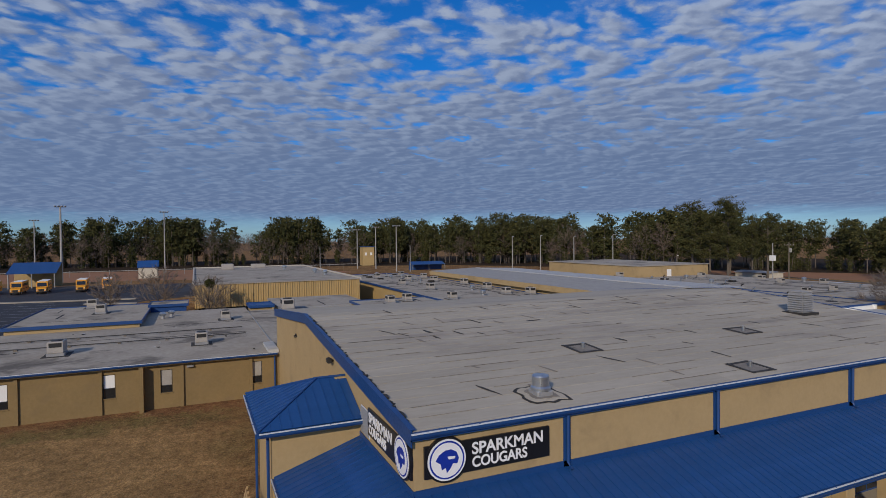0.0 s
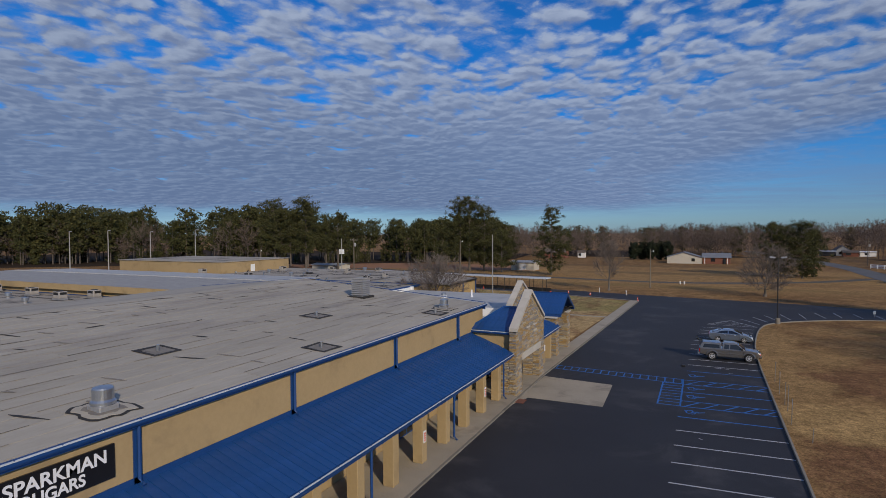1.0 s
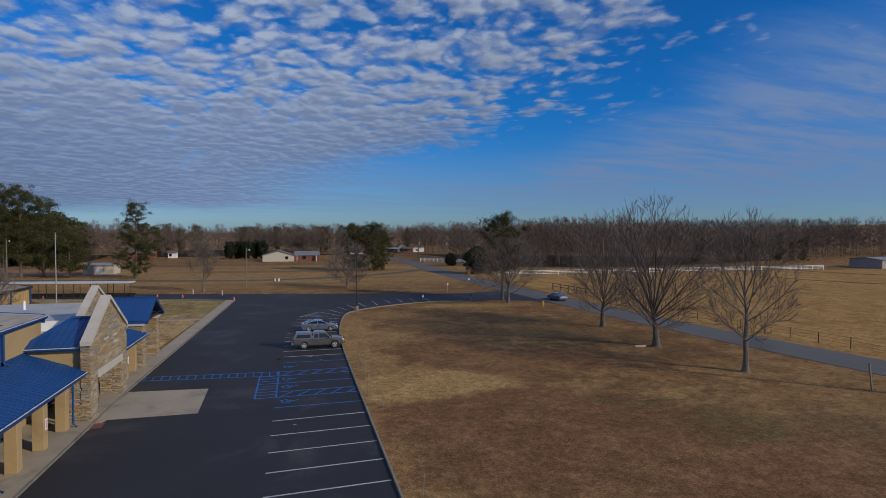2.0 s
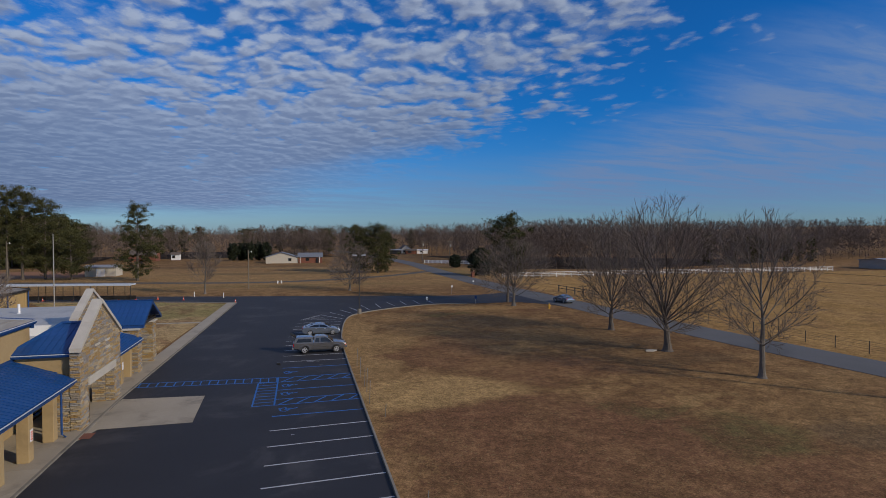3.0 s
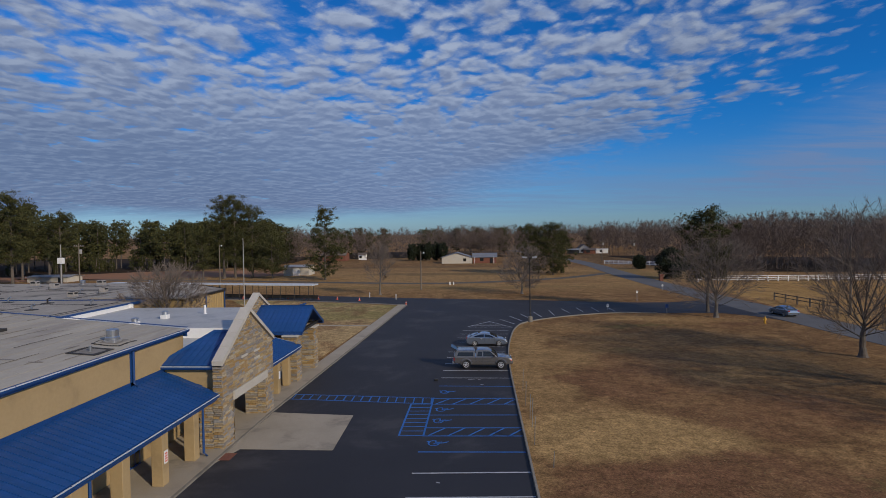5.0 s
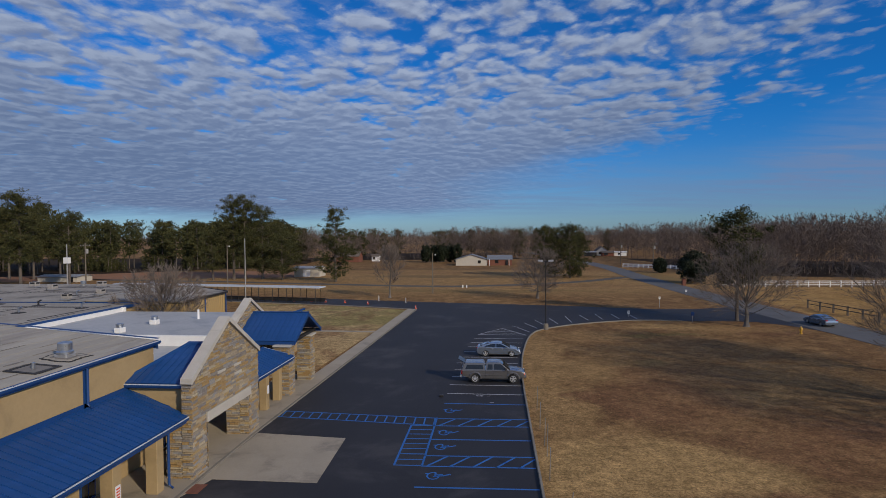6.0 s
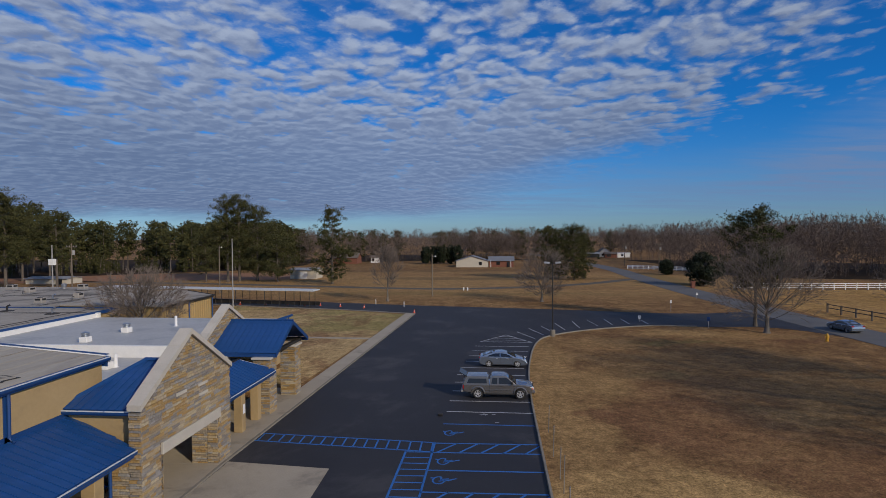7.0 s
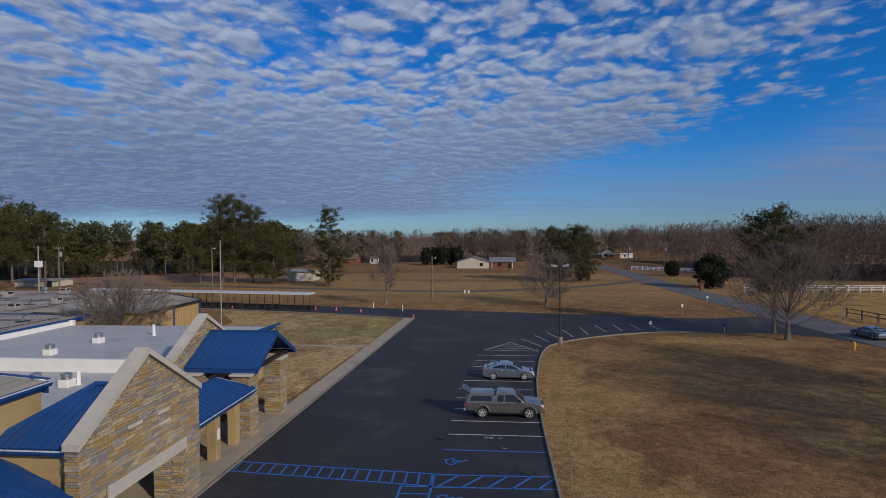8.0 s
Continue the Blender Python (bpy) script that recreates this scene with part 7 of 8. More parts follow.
WEST = [(-170, 112), (-215, 88), (-250, 66), (-300, 32), (-322, -20), (-335, -110), (-352, -270)]
WEST_R = WEST[::-1]
NORTH_W = [(-168, 100), (-132, 118), (-110, 130), (-96, 142), (-94, 160), (-108, 215)]
join_pines("west_pine_wood", scatter(WEST_R, 42, 235), 17, 27, "dark pine wood along the playing fields")
join_pines("west_corner_pines", scatter([(-322, -6), (-300, 36), (-256, 66)], 40, 42, -8), 17, 24, "dark pine wood at the corner of the field")
join_pines("west_wood_understory", scatter(WEST_R, 30, 140, -3), 5, 11, "dark young pines and scrub under the wood", 3, 1.1, 0.02)
join_pines("north_wood_understory", scatter(NORTH_W, 24, 80, -2), 4, 8, "dark young pines and scrub under the wood", 3, 1.1, 0.02)
join_pines("north_pine_wood", scatter(NORTH_W, 45, 125), 14.5, 20, "dark pine wood behind the clay yard")
join_bare("west_bare_trees", scatter(WEST_R, 34, 190, -8), 9, 20, "bare grey trees mixed into the pine wood")
MID = [(-96, 172), (-62, 194), (-40, 206), (10, 214), (45, 262), (90, 262)]
join_bare("north_bare_wood", scatter(MID, 60, 300), 12, 17.5, "bare brown winter wood beyond the field")
join_bare("north_wood_scrub", scatter(MID, 40, 200, -4), 4, 8, "low brown scrub at the wood's edge", limbs=5, kids=(4, 3))
join_pines("north_wood_pines", scatter(MID, 60, 26, 16), 13, 17, "scattered pines in the bare wood", bare=0.15)
EAST = [(58, 226), (64, 170), (56, 128), (62, 94), (82, 82), (120, 78), (172, 84), (230, 118), (300, 120), (420, 90)]
join_bare("east_bare_wood", scatter(EAST, 34, 330), 13, 18.5, "bare brown winter wood beyond the white fence")
join_bare("east_wood_back", scatter(EAST, 60, 480, 24), 14.5, 19.5, "bare brown trees deeper in the winter wood", limbs=7, kids=(4, 3), haze=1, thick=0.055)
join_bare("east_wood_scrub", scatter(EAST, 34, 240, -3), 4.5, 10, "low brown scrub at the wood's edge", limbs=5, kids=(4, 3))
join_pines("east_wood_pines", scatter([(150, 104), (190, 116), (230, 122)], 30, 16, -8), 9, 13, "dark evergreens near the pale barn", bare=0.05)
HILLS = []
for _ in range(2100):
    a, d = radians(R.uniform(-14, 128)), 330 + 900 * R.uniform(0, 1) ** 1.2
    HILLS.append(np.array([-8 + d * math.cos(a), -70 + d * math.sin(a)]))
WEST_FAR = []
for _ in range(900):
    a, d = radians(R.uniform(128, 236)), 390 + 260 * R.uniform(0, 1)
    WEST_FAR.append(np.array([-8 + d * math.cos(a), -70 + d * math.sin(a)]))
join_bare("far_west_wood", WEST_FAR, 13, 19, "bare brown trees deep behind the pine wood", wide=12.0, limbs=5, kids=(3, 2), haze=0, thick=0.22)
join_bare("hill_wood", HILLS, 12, 17, "distant wooded hills in winter brown", wide=12.0, limbs=5, kids=(3, 2), haze=0, thick=0.22)

# grass tufts and leaf litter on the nearer lawns, as stuff
def tufts(name, x0, x1, y0, y1, count, mat, label, high=0.1):
    x, y = R.uniform(x0, x1, count), R.uniform(y0, y1, count)
    a, h, w = R.uniform(0, 6.28, count), R.uniform(0.2, 1.0, count) * high, R.uniform(0.02, 0.05, count)
    P = np.stack([x, y, np.zeros(count)], 1)
    side = np.stack([np.cos(a) * w, np.sin(a) * w, np.zeros(count)], 1)
    tip = np.stack([R.normal(0, 0.11, count), R.normal(0, 0.11, count), h], 1)
    V = np.stack([P - side, P + side, P + tip], 1).reshape(-1, 3)
    tagged(new(name, tri_mesh("blades", V, mat)), label, "grass", kind="stuff")


GRASS = colours("dry grass blades", ((0.31, 0.19, 0.08), (0.27, 0.155, 0.07), (0.38, 0.25, 0.11), (0.23, 0.18, 0.075), (0.28, 0.14, 0.07), (0.34, 0.22, 0.1)), "leaf", rough=1.0, fine=1.0, bump=0)
tufts("lawn_grass", -3.4, 34.0, -86, 4, 30000, GRASS, "tufts of dry winter grass and fallen leaves", 0.03)
tufts("wing_grass", -57, -38.5, -104, -83, 16000, GRASS, "tufts of dry grass beside the classroom wing", 0.05)

# ---- vehicles ----


def loft(sections):
    """A skin through rings of points (lists of equal length), with end caps."""
    bm = bmesh.new()
    rings = [[bm.verts.new(p) for p in s] for s in sections]
    n = len(rings[0])
    for a, b in zip(rings, rings[1:]):
        for j in range(n):
            bm.faces.new((a[j], a[(j + 1) % n], b[(j + 1) % n], b[j]))
    bm.faces.new(rings[0][::-1])
    bm.faces.new(rings[-1])
    return bm


def slab_side(profile, half, tuck=0.0, top=None):
    """A body from a side profile (x, z): the sides bulge a little and tuck in above the belt line top."""
    secs = []
    for y, k in ((-half, 0.0), (-half * 0.97, 1.0), (half * 0.97, 1.0), (half, 0.0)):
        ring = []
        for x, z in profile:
            cx, cz = x * (1 - 0.012 * (1 - k)), z - 0.025 * (1 - k)
            yy = y
            if top is not None and z > top:
                yy = y * (1 - tuck * (z - top))
            ring.append((cx, yy, cz))
        secs.append(ring)
    return loft(secs)


def wheel(parent, x, y, r, w, out, rim_mat=None, spokes=5):
    """A tyre with a dished spoked rim; out is the side that faces away from the car."""
    bm = bmesh.new()
    prof = ((r * 0.62, -w / 2), (r * 0.92, -w / 2), (r, -w * 0.3), (r, w * 0.3), (r * 0.92, w / 2), (r * 0.62, w / 2))
    n = 26
    rings = [[bm.verts.new((x + a * math.cos(t), y + b, r + a * math.sin(t))) for t in (2 * math.pi * j / n for j in range(n))] for a, b in prof]
    for a, b in zip(rings, rings[1:] + rings[:1]):
        for j in range(n):
            bm.faces.new((a[j], a[(j + 1) % n], b[(j + 1) % n], b[j]))
    wh = part("wheel", bm, RUBBER, parent)
    bm = bmesh.new()
    f = y + out * w * 0.5
    ring = [[bm.verts.new((x + a * r * math.cos(t), f + out * d, r + a * r * math.sin(t))) for t in (2 * math.pi * j / n for j in range(n))] for a, d in ((0.66, -0.02), (0.68, 0.006), (0.6, 0.006), (0.57, -0.04))]
    for a, b in zip(ring, ring[1:]):
        for j in range(n):
            bm.faces.new((a[j], a[(j + 1) % n], b[(j + 1) % n], b[j]))
    for k in range(spokes):
        t = 2 * math.pi * (k + 0.25) / spokes
        c, q = math.cos(t), math.sin(t)
        g = lambda u, v, d: (x + r * (u * c - v * q), f + out * d, r + r * (u * q + v * c))
        prism(bm, [g(0.05, -0.13, -0.03), g(0.6, -0.09, -0.015), g(0.6, 0.09, -0.015), g(0.05, 0.13, -0.03)], (0, out * 0.02, 0))
    disc(bm, (x, f - out * 0.03, r), r * 0.16, (0, out, 0), 0.035, 12)
    part("rim", bm, rim_mat or RIM_ALLOY, wh)
    part("brake_disc", disc(bmesh.new(), (x, f - out * 0.1, r), r * 0.56, (0, out, 0), 0.02, 18), DARK_METAL, wh)


def pane(parent, pts, push, name="window", mat=None):
    part(name, prism(bmesh.new(), pts, push), mat or GLASS, parent)


def arched(top, base, arches):
    """A side profile: top runs from the lower rear corner over the car to the lower front corner; the underside is cut by round wheel arches."""
    prof = list(top)
    for x, zc, r in arches:
        h = math.asin(max(-1.0, min(1.0, (base - zc) / r)))
        prof += [(x + r * math.cos(a), zc + r * math.sin(a)) for a in (h + (math.pi - 2 * h) * k / 12 for k in range(13))]
    return prof


def shell(profile, half, belt=None, tuck=0.0, sill=0.0, crown=0.03):
    """A car body from a side profile: rounded shoulders, sides that lean in above the belt and under the sill, a slightly crowned top."""
    secs = []
    cx = sum(p[0] for p in profile) / len(profile)
    for f, drop, shrink in ((-1.0, 0.055, 0.965), (-0.965, 0.014, 0.99), (-0.88, 0.0, 1.0), (-0.5, -crown * 0.6, 1.0), (0.0, -crown, 1.0), (0.5, -crown * 0.6, 1.0), (0.88, 0.0, 1.0), (0.965, 0.014, 0.99), (1.0, 0.055, 0.965)):
        ring = []
        for x, z in profile:
            y = f * half
            if belt is not None and z > belt:
                y *= 1 - tuck * (z - belt)
            if z < sill:
                y *= 1 - 0.12 * (sill - z)
            ring.append((cx + (x - cx) * (shrink if abs(x - cx) > 1.2 else 1.0), y, z - (drop if z > sill else 0.0)))
        secs.append(ring)
    return loft(secs)


def pickup(at, turn):
    """An extended-cab pickup with a bed cap; it faces +x, its middle at the origin."""
    t = thing("pickup_truck", (0, 0, 0), "warm grey pickup truck with bed cap, its rear hatch raised", "truck")
    H = 0.9
    top = [(-2.3, 0.5), (-2.7, 0.56), (-2.72, 0.8), (-2.7, 1.1), (-0.66, 1.1), (1.3, 1.12), (1.5, 1.13), (2.1, 1.08), (2.5, 1.0), (2.66, 0.88), (2.7, 0.6), (2.55, 0.46), (2.2, 0.42)]
    ARCH = ((1.68, 0.42, 0.45), (-1.55, 0.42, 0.45))
    part("body", shell(arched(top, 0.42, ARCH), H, sill=0.6), PAINT_GREY, t)
    part("underbody", box(-2.3, 2.2, -0.62, 0.62, 0.32, 0.95), DARK, t)
    cab = [(-0.64, 1.08), (-0.6, 1.6), (-0.5, 1.7), (-0.3, 1.74), (0.45, 1.74), (0.68, 1.68), (0.8, 1.6), (1.4, 1.1)]
    part("cab", shell(cab, H - 0.03, 1.1, 0.24), PAINT_GREY, t)
    cap = [(-2.68, 1.09), (-2.5, 1.6), (-2.35, 1.68), (-0.85, 1.68), (-0.74, 1.62), (-0.7, 1.09)]
    part("bed_cap", shell(cap, H - 0.04, 1.1, 0.2), PAINT_GREY, t, "grey bed cap with tinted side windows")
    for s in (-1, 1):
        f = lambda x, z, o=0.0: (x, s * ((H - 0.03) * (1 - 0.24 * max(0, z - 1.1)) + 0.002 + o), z)
        g = lambda x, z: (x, s * ((H - 0.04) * (1 - 0.2 * max(0, z - 1.1)) + 0.002), z)
        pane(t, [g(-2.38, 1.18), g(-0.86, 1.18), g(-0.9, 1.52), g(-2.24, 1.52)], (0, s * 0.012, 0), "cap_window")
        pane(t, [f(-0.5, 1.16), f(-0.06, 1.16), f(-0.06, 1.58), f(-0.42, 1.58)], (0, s * 0.012, 0))
        pane(t, [f(0.06, 1.16), f(1.16, 1.16), f(0.74, 1.54), f(0.62, 1.6), f(0.06, 1.6)], (0, s * 0.012, 0))
        part("mirror", box(1.0, 1.14, s * 1.0 - 0.11, s * 1.0 + 0.11, 1.14, 1.34, bevel=0.03), DARK_METAL, t)
        part("door_handle", box(0.14, 0.32, s * 0.905 - 0.02, s * 0.905 + 0.02, 0.98, 1.03), DARK_METAL, t)
        for x in (0.0, 1.22, -0.66):
            part("door_seam", box(x - 0.012, x + 0.012, s * 0.893 - 0.012, s * 0.893 + 0.012, 0.5, 1.1), DARK, t)
        part("side_moulding", box(-1.08, 1.2, s * 0.9 - 0.02, s * 0.9 + 0.022, 0.66, 0.74, bevel=0.01), PAINT_GREY, t)
        part("running_board", box(-1.0, 1.15, s * 0.86 - 0.1, s * 0.86 + 0.06, 0.36, 0.42), DARK_METAL, t)
        for x, zc, r in ARCH:
            bm = bmesh.new()
            ring = [[bm.verts.new((x + q * math.cos(a), s * o, zc + q * math.sin(a))) for a in (-0.05 + (math.pi + 0.1) * k / 14 for k in range(15))] for q, o in ((r, 0.86), (r, 0.955), (r + 0.05, 0.96), (r + 0.11, 0.9), (r + 0.12, 0.86))]
            for a, b in zip(ring, ring[1:]):
                for k in range(14):
                    bm.faces.new((a[k], a[k + 1], b[k + 1], b[k]))
            part("wheel_arch", bm, PAINT_GREY, t)
            wheel(t, x, s * 0.8, 0.385, 0.25, s)
        part("headlight", box(2.42, 2.69, s * 0.7 - 0.16, s * 0.7 + 0.16, 0.76, 0.94, bevel=0.04), LAMP_CLEAR, t)
        part("turn_lamp", box(2.4, 2.66, s * 0.84 - 0.05, s * 0.84 + 0.04, 0.74, 0.88, bevel=0.02), CONE_ORANGE, t)
        part("tail_light", box(-2.73, -2.6, s * 0.82 - 0.07, s * 0.82 + 0.08, 0.72, 1.04, bevel=0.02), LAMP_RED, t)
    pane(t, [(1.385, -0.76, 1.14), (1.385, 0.76, 1.14), (0.83, 0.7, 1.6), (0.83, -0.7, 1.6)], (0.02, 0, 0.025), "windscreen")
    part("hood_bulge", shell([(1.45, 1.1), (1.5, 1.15), (2.2, 1.09), (2.45, 1.0)], 0.5), PAINT_GREY, t)
    part("front_bumper", box(2.5, 2.8, -0.88, 0.88, 0.44, 0.68, bevel=0.07), PAINT_GREY, t)
    part("rear_bumper", box(-2.86, -2.66, -0.85, 0.85, 0.46, 0.64, bevel=0.04), ZINC, t)
    part("grille", box(2.62, 2.71, -0.48, 0.48, 0.72, 0.94, bevel=0.02), DARK, t)
    hatch = part("rear_hatch", prism(bmesh.new(), [(-2.45, -0.68, 1.66), (-2.45, 0.68, 1.66), (-3.0, 0.72, 1.98), (-3.0, -0.72, 1.98)], (0.02, 0, 0.04)), GLASS, t, "raised tinted glass hatch of the bed cap")
    for s in (-1, 1):
        part("gas_strut", tube(bmesh.new(), [(-2.62, s * 0.66, 1.2), (-2.85, s * 0.68, 1.88)], 0.014, 5), DARK_METAL, hatch)
    t.matrix_world = pose(*at, 0, 0, turn)
    return t


def sedan(at, turn, paint, label):
    """A low four-door car with a long sloping rear; it faces +x."""
    t = thing("sedan_car", (0, 0, 0), label, "car")
    H = 0.88
    top = [(-2.0, 0.24), (-2.26, 0.36), (-2.3, 0.62), (-2.26, 0.86), (-2.12, 0.99), (-1.7, 1.02), (-0.6, 0.95), (0.9, 0.93), (1.3, 0.91), (1.85, 0.8), (2.16, 0.66), (2.28, 0.48), (2.24, 0.3), (2.05, 0.2)]
    ARCH = ((1.36, 0.33, 0.37), (-1.34, 0.33, 0.37))
    part("body", shell(arched(top, 0.2, ARCH), H, sill=0.5), paint, t)
    part("underbody", box(-1.9, 2.0, -0.6, 0.6, 0.2, 0.8), DARK, t)
    cab = [(-2.02, 0.98), (-1.5, 1.2), (-0.95, 1.35), (-0.45, 1.41), (0.0, 1.41), (0.35, 1.34), (0.75, 1.16), (1.25, 0.9)]
    part("cabin", shell(cab, H - 0.05, 0.95, 0.46), paint, t)
    for s in (-1, 1):
        f = lambda x, z: (x, s * ((H - 0.05) * (1 - 0.46 * max(0, z - 0.95)) + 0.0), z)
        pane(t, [f(-1.45, 1.02), f(-0.3, 0.99), f(-0.3, 1.3), f(-0.75, 1.28), f(-1.3, 1.12)], (0, s * 0.014, 0))
        pane(t, [f(-0.22, 0.99), f(0.92, 0.97), f(0.62, 1.12), f(0.25, 1.26), f(-0.22, 1.3)], (0, s * 0.014, 0))
        part("mirror", box(0.68, 0.84, s * 0.95 - 0.1, s * 0.95 + 0.08, 0.96, 1.09, bevel=0.04), paint, t)
        for x in (-0.26, 0.88):
            part("door_seam", box(x - 0.01, x + 0.01, s * 0.873 - 0.01, s * 0.873 + 0.012, 0.36, 0.95), DARK, t)
        for x in (-0.6, 0.42):
            part("door_handle", box(x - 0.09, x + 0.09, s * 0.876 - 0.015, s * 0.876 + 0.02, 0.8, 0.83), RIM_ALLOY, t)
        part("sill", box(-0.95, 0.95, s * 0.84 - 0.05, s * 0.84 + 0.05, 0.2, 0.28, bevel=0.02), DARK_METAL, t)
        for x, zc, r in ARCH:
            wheel(t, x, s * 0.765, 0.325, 0.21, s)
        part("headlight", box(1.98, 2.2, s * 0.62 - 0.18, s * 0.62 + 0.16, 0.6, 0.71, bevel=0.04), LAMP_CLEAR, t)
        part("tail_light", box(-2.28, -2.02, s * 0.68 - 0.14, s * 0.68 + 0.165, 0.78, 0.95, bevel=0.03), LAMP_RED, t)
    pane(t, [(1.2, -0.7, 0.94), (1.2, 0.7, 0.94), (0.4, 0.6, 1.33), (0.4, -0.6, 1.33)], (0.02, 0, 0.025), "windscreen")
    pane(t, [(-1.92, -0.66, 1.03), (-1.92, 0.66, 1.03), (-1.0, 0.58, 1.345), (-1.0, -0.58, 1.345)], (-0.015, 0, 0.03), "rear_window")
    part("front_bumper", box(2.06, 2.33, -0.78, 0.78, 0.22, 0.46, bevel=0.08), paint, t)
    part("grille", box(2.2, 2.34, -0.55, 0.55, 0.5, 0.58, bevel=0.02), DARK, t)
    part("roof_aerial", box(-0.95, -0.75, -0.04, 0.04, 1.37, 1.46, bevel=0.02), DARK_METAL, t)
    t.matrix_world = pose(*at, 0, 0, turn)
    return t


pickup((-6.85, -26.3, 0.02), 0)
sedan((-6.35, -16.0, 0.02), 0, PAINT_SILVER, "silver-blue sedan parked at the kerb")
sedan((37.4, 5.6, 0.04), 96, PAINT_SILVER, "silver sedan on the country road")


def school_bus(at, turn):
    t = thing("school_bus", (0, 0, 0), "yellow school bus parked nose out in the lot", "bus", "parked school buses")
    part("body", slab_side([(-9.0, 0.6), (-9.0, 2.9), (-8.8, 3.1), (-0.4, 3.1), (-0.1, 2.9), (0.1, 1.75), (0.1, 0.55)], 1.2), BUS_YELLOW, t)
    part("roof", box(-8.9, -0.5, -1.05, 1.05, 3.06, 3.16, bevel=0.04), WHITE, t, "white roof panel")
    part("hood", slab_side([(0.1, 0.6), (0.1, 1.72), (1.5, 1.5), (1.7, 1.3), (1.75, 0.6)], 1.05), BUS_YELLOW, t)
    pane(t, [(0.06, -1.0, 1.8), (0.06, 1.0, 1.8), (-0.09, 0.98, 2.75), (-0.09, -0.98, 2.75)], (0.05, 0, 0.01), "windscreen")
    part("grille", box(1.74, 1.8, -0.55, 0.55, 0.75, 1.25), DARK, t)
    part("bumper", box(1.75, 1.95, -1.1, 1.1, 0.45, 0.7), DARK_METAL, t)
    for s in (-1, 1):
        part("stripe", box(-8.8, 0.0, s * 1.205 - 0.01, s * 1.205 + 0.01, 1.25, 1.35), DARK, t)
        for k in range(8):
            pane(t, [(-8.4 + k, s * 1.19, 1.95), (-7.65 + k, s * 1.19, 1.95), (-7.65 + k, s * 1.19, 2.6), (-8.4 + k, s * 1.19, 2.6)], (0, s * 0.03, 0))
        for x in (-6.3, 0.7):
            wheel(t, x, s * 0.95, 0.5, 0.3, s, WHITE)
        part("headlight", box(1.7, 1.8, s * 0.85 - 0.12, s * 0.85 + 0.12, 0.95, 1.15), LAMP_CLEAR, t)
    t.matrix_world = pose(*at, 0, 0, turn)
    return t


bus = school_bus((-182, -130.0, 0.02), 4)
for x, y in ((-182, -124.6), (-183, -116.2), (-184, -110.4), (-182, -135.6)):
    copy_thing(bus, pose(x, y, 0.02, 0, 0, 4 + (x * 7) % 3))
for k, (a, b) in enumerate((((-158, -128), (-154, -101)), ((-147, -110), (-143, -100)))):
    a, b = Vector((*a, 0)), Vector((*b, 0))
    s = Vector((1.1, 0, 0))
    tagged(new("kerb_island", mesh_of(prism(bmesh.new(), [a - s, b - s, b + s, a + s], (0, 0, 0.16)), CONCRETE)), "pale concrete kerb island in the bus lot", "kerb", kind="structure")

# ---- poles, lamps, wires ----


def plain_pole(name, x, y, h, r, mat, label, head=None, group=""):
    p = thing(name, (x, y, 0), label, "pole", group)
    part("shaft", tube(bmesh.new(), [(x, y, -0.05), (x, y, h)], [r, r * 0.6], 8), mat, p)
    if head == "sport":
        part("cross_bar", box(x - 0.1, x + 0.1, y - 1.6, y + 1.6, h - 0.4, h - 0.25), DARK_METAL, p)
        for q in (-1.4, -0.5, 0.5, 1.4):
            part("floodlight", lathe(bmesh.new(), (x + 0.2, y + q, h - 0.3), ((0.12, 0), (0.38, 0.25), (0.38, 0.4), (0.1, 0.42)), 10), ZINC, p)
    elif head == "street":
        part("arm", tube(bmesh.new(), [(x, y, h - 0.1), (x + 1.6, y - 0.6, h + 0.1)], 0.06, 5), ZINC, p)
        part("lamp_head", box(x + 1.3, x + 2.2, y - 0.95, y - 0.55, h + 0.02, h + 0.25, bevel=0.04), ZINC, p)
    elif head == "power":
        part("cross_arm", box(x - 1.2, x + 1.2, y - 0.07, y + 0.07, h - 0.75, h - 0.6), POLE_WOOD, p)
        for q in (-1.05, -0.45, 0.45, 1.05):
            part("insulator", lathe(bmesh.new(), (x + q, y, h - 0.6), ((0.05, 0), (0.08, 0.1), (0.04, 0.2)), 8), ZINC, p)
        part("transformer", lathe(bmesh.new(), (x + 0.42, y, h - 2.4), ((0.26, 0), (0.28, 0.05), (0.28, 0.9), (0.2, 1.0)), 12), POLE_GREY, p)
    elif head == "boxed":
        part("cabinet", box(x - 0.6, x + 0.6, y - 0.4, y + 0.4, h * 0.62, h * 0.62 + 1.3, bevel=0.04), WHITE, p)
    elif head == "dusk":
        part("arm", tube(bmesh.new(), [(x, y, h - 0.6), (x + 0.7, y - 0.3, h - 0.2)], 0.04, 5), ZINC, p)
        part("lamp_head", lathe(bmesh.new(), (x + 0.7, y - 0.3, h - 0.5), ((0.11, 0), (0.14, 0.14), (0.05, 0.24)), 10), WHITE, p)
    return p


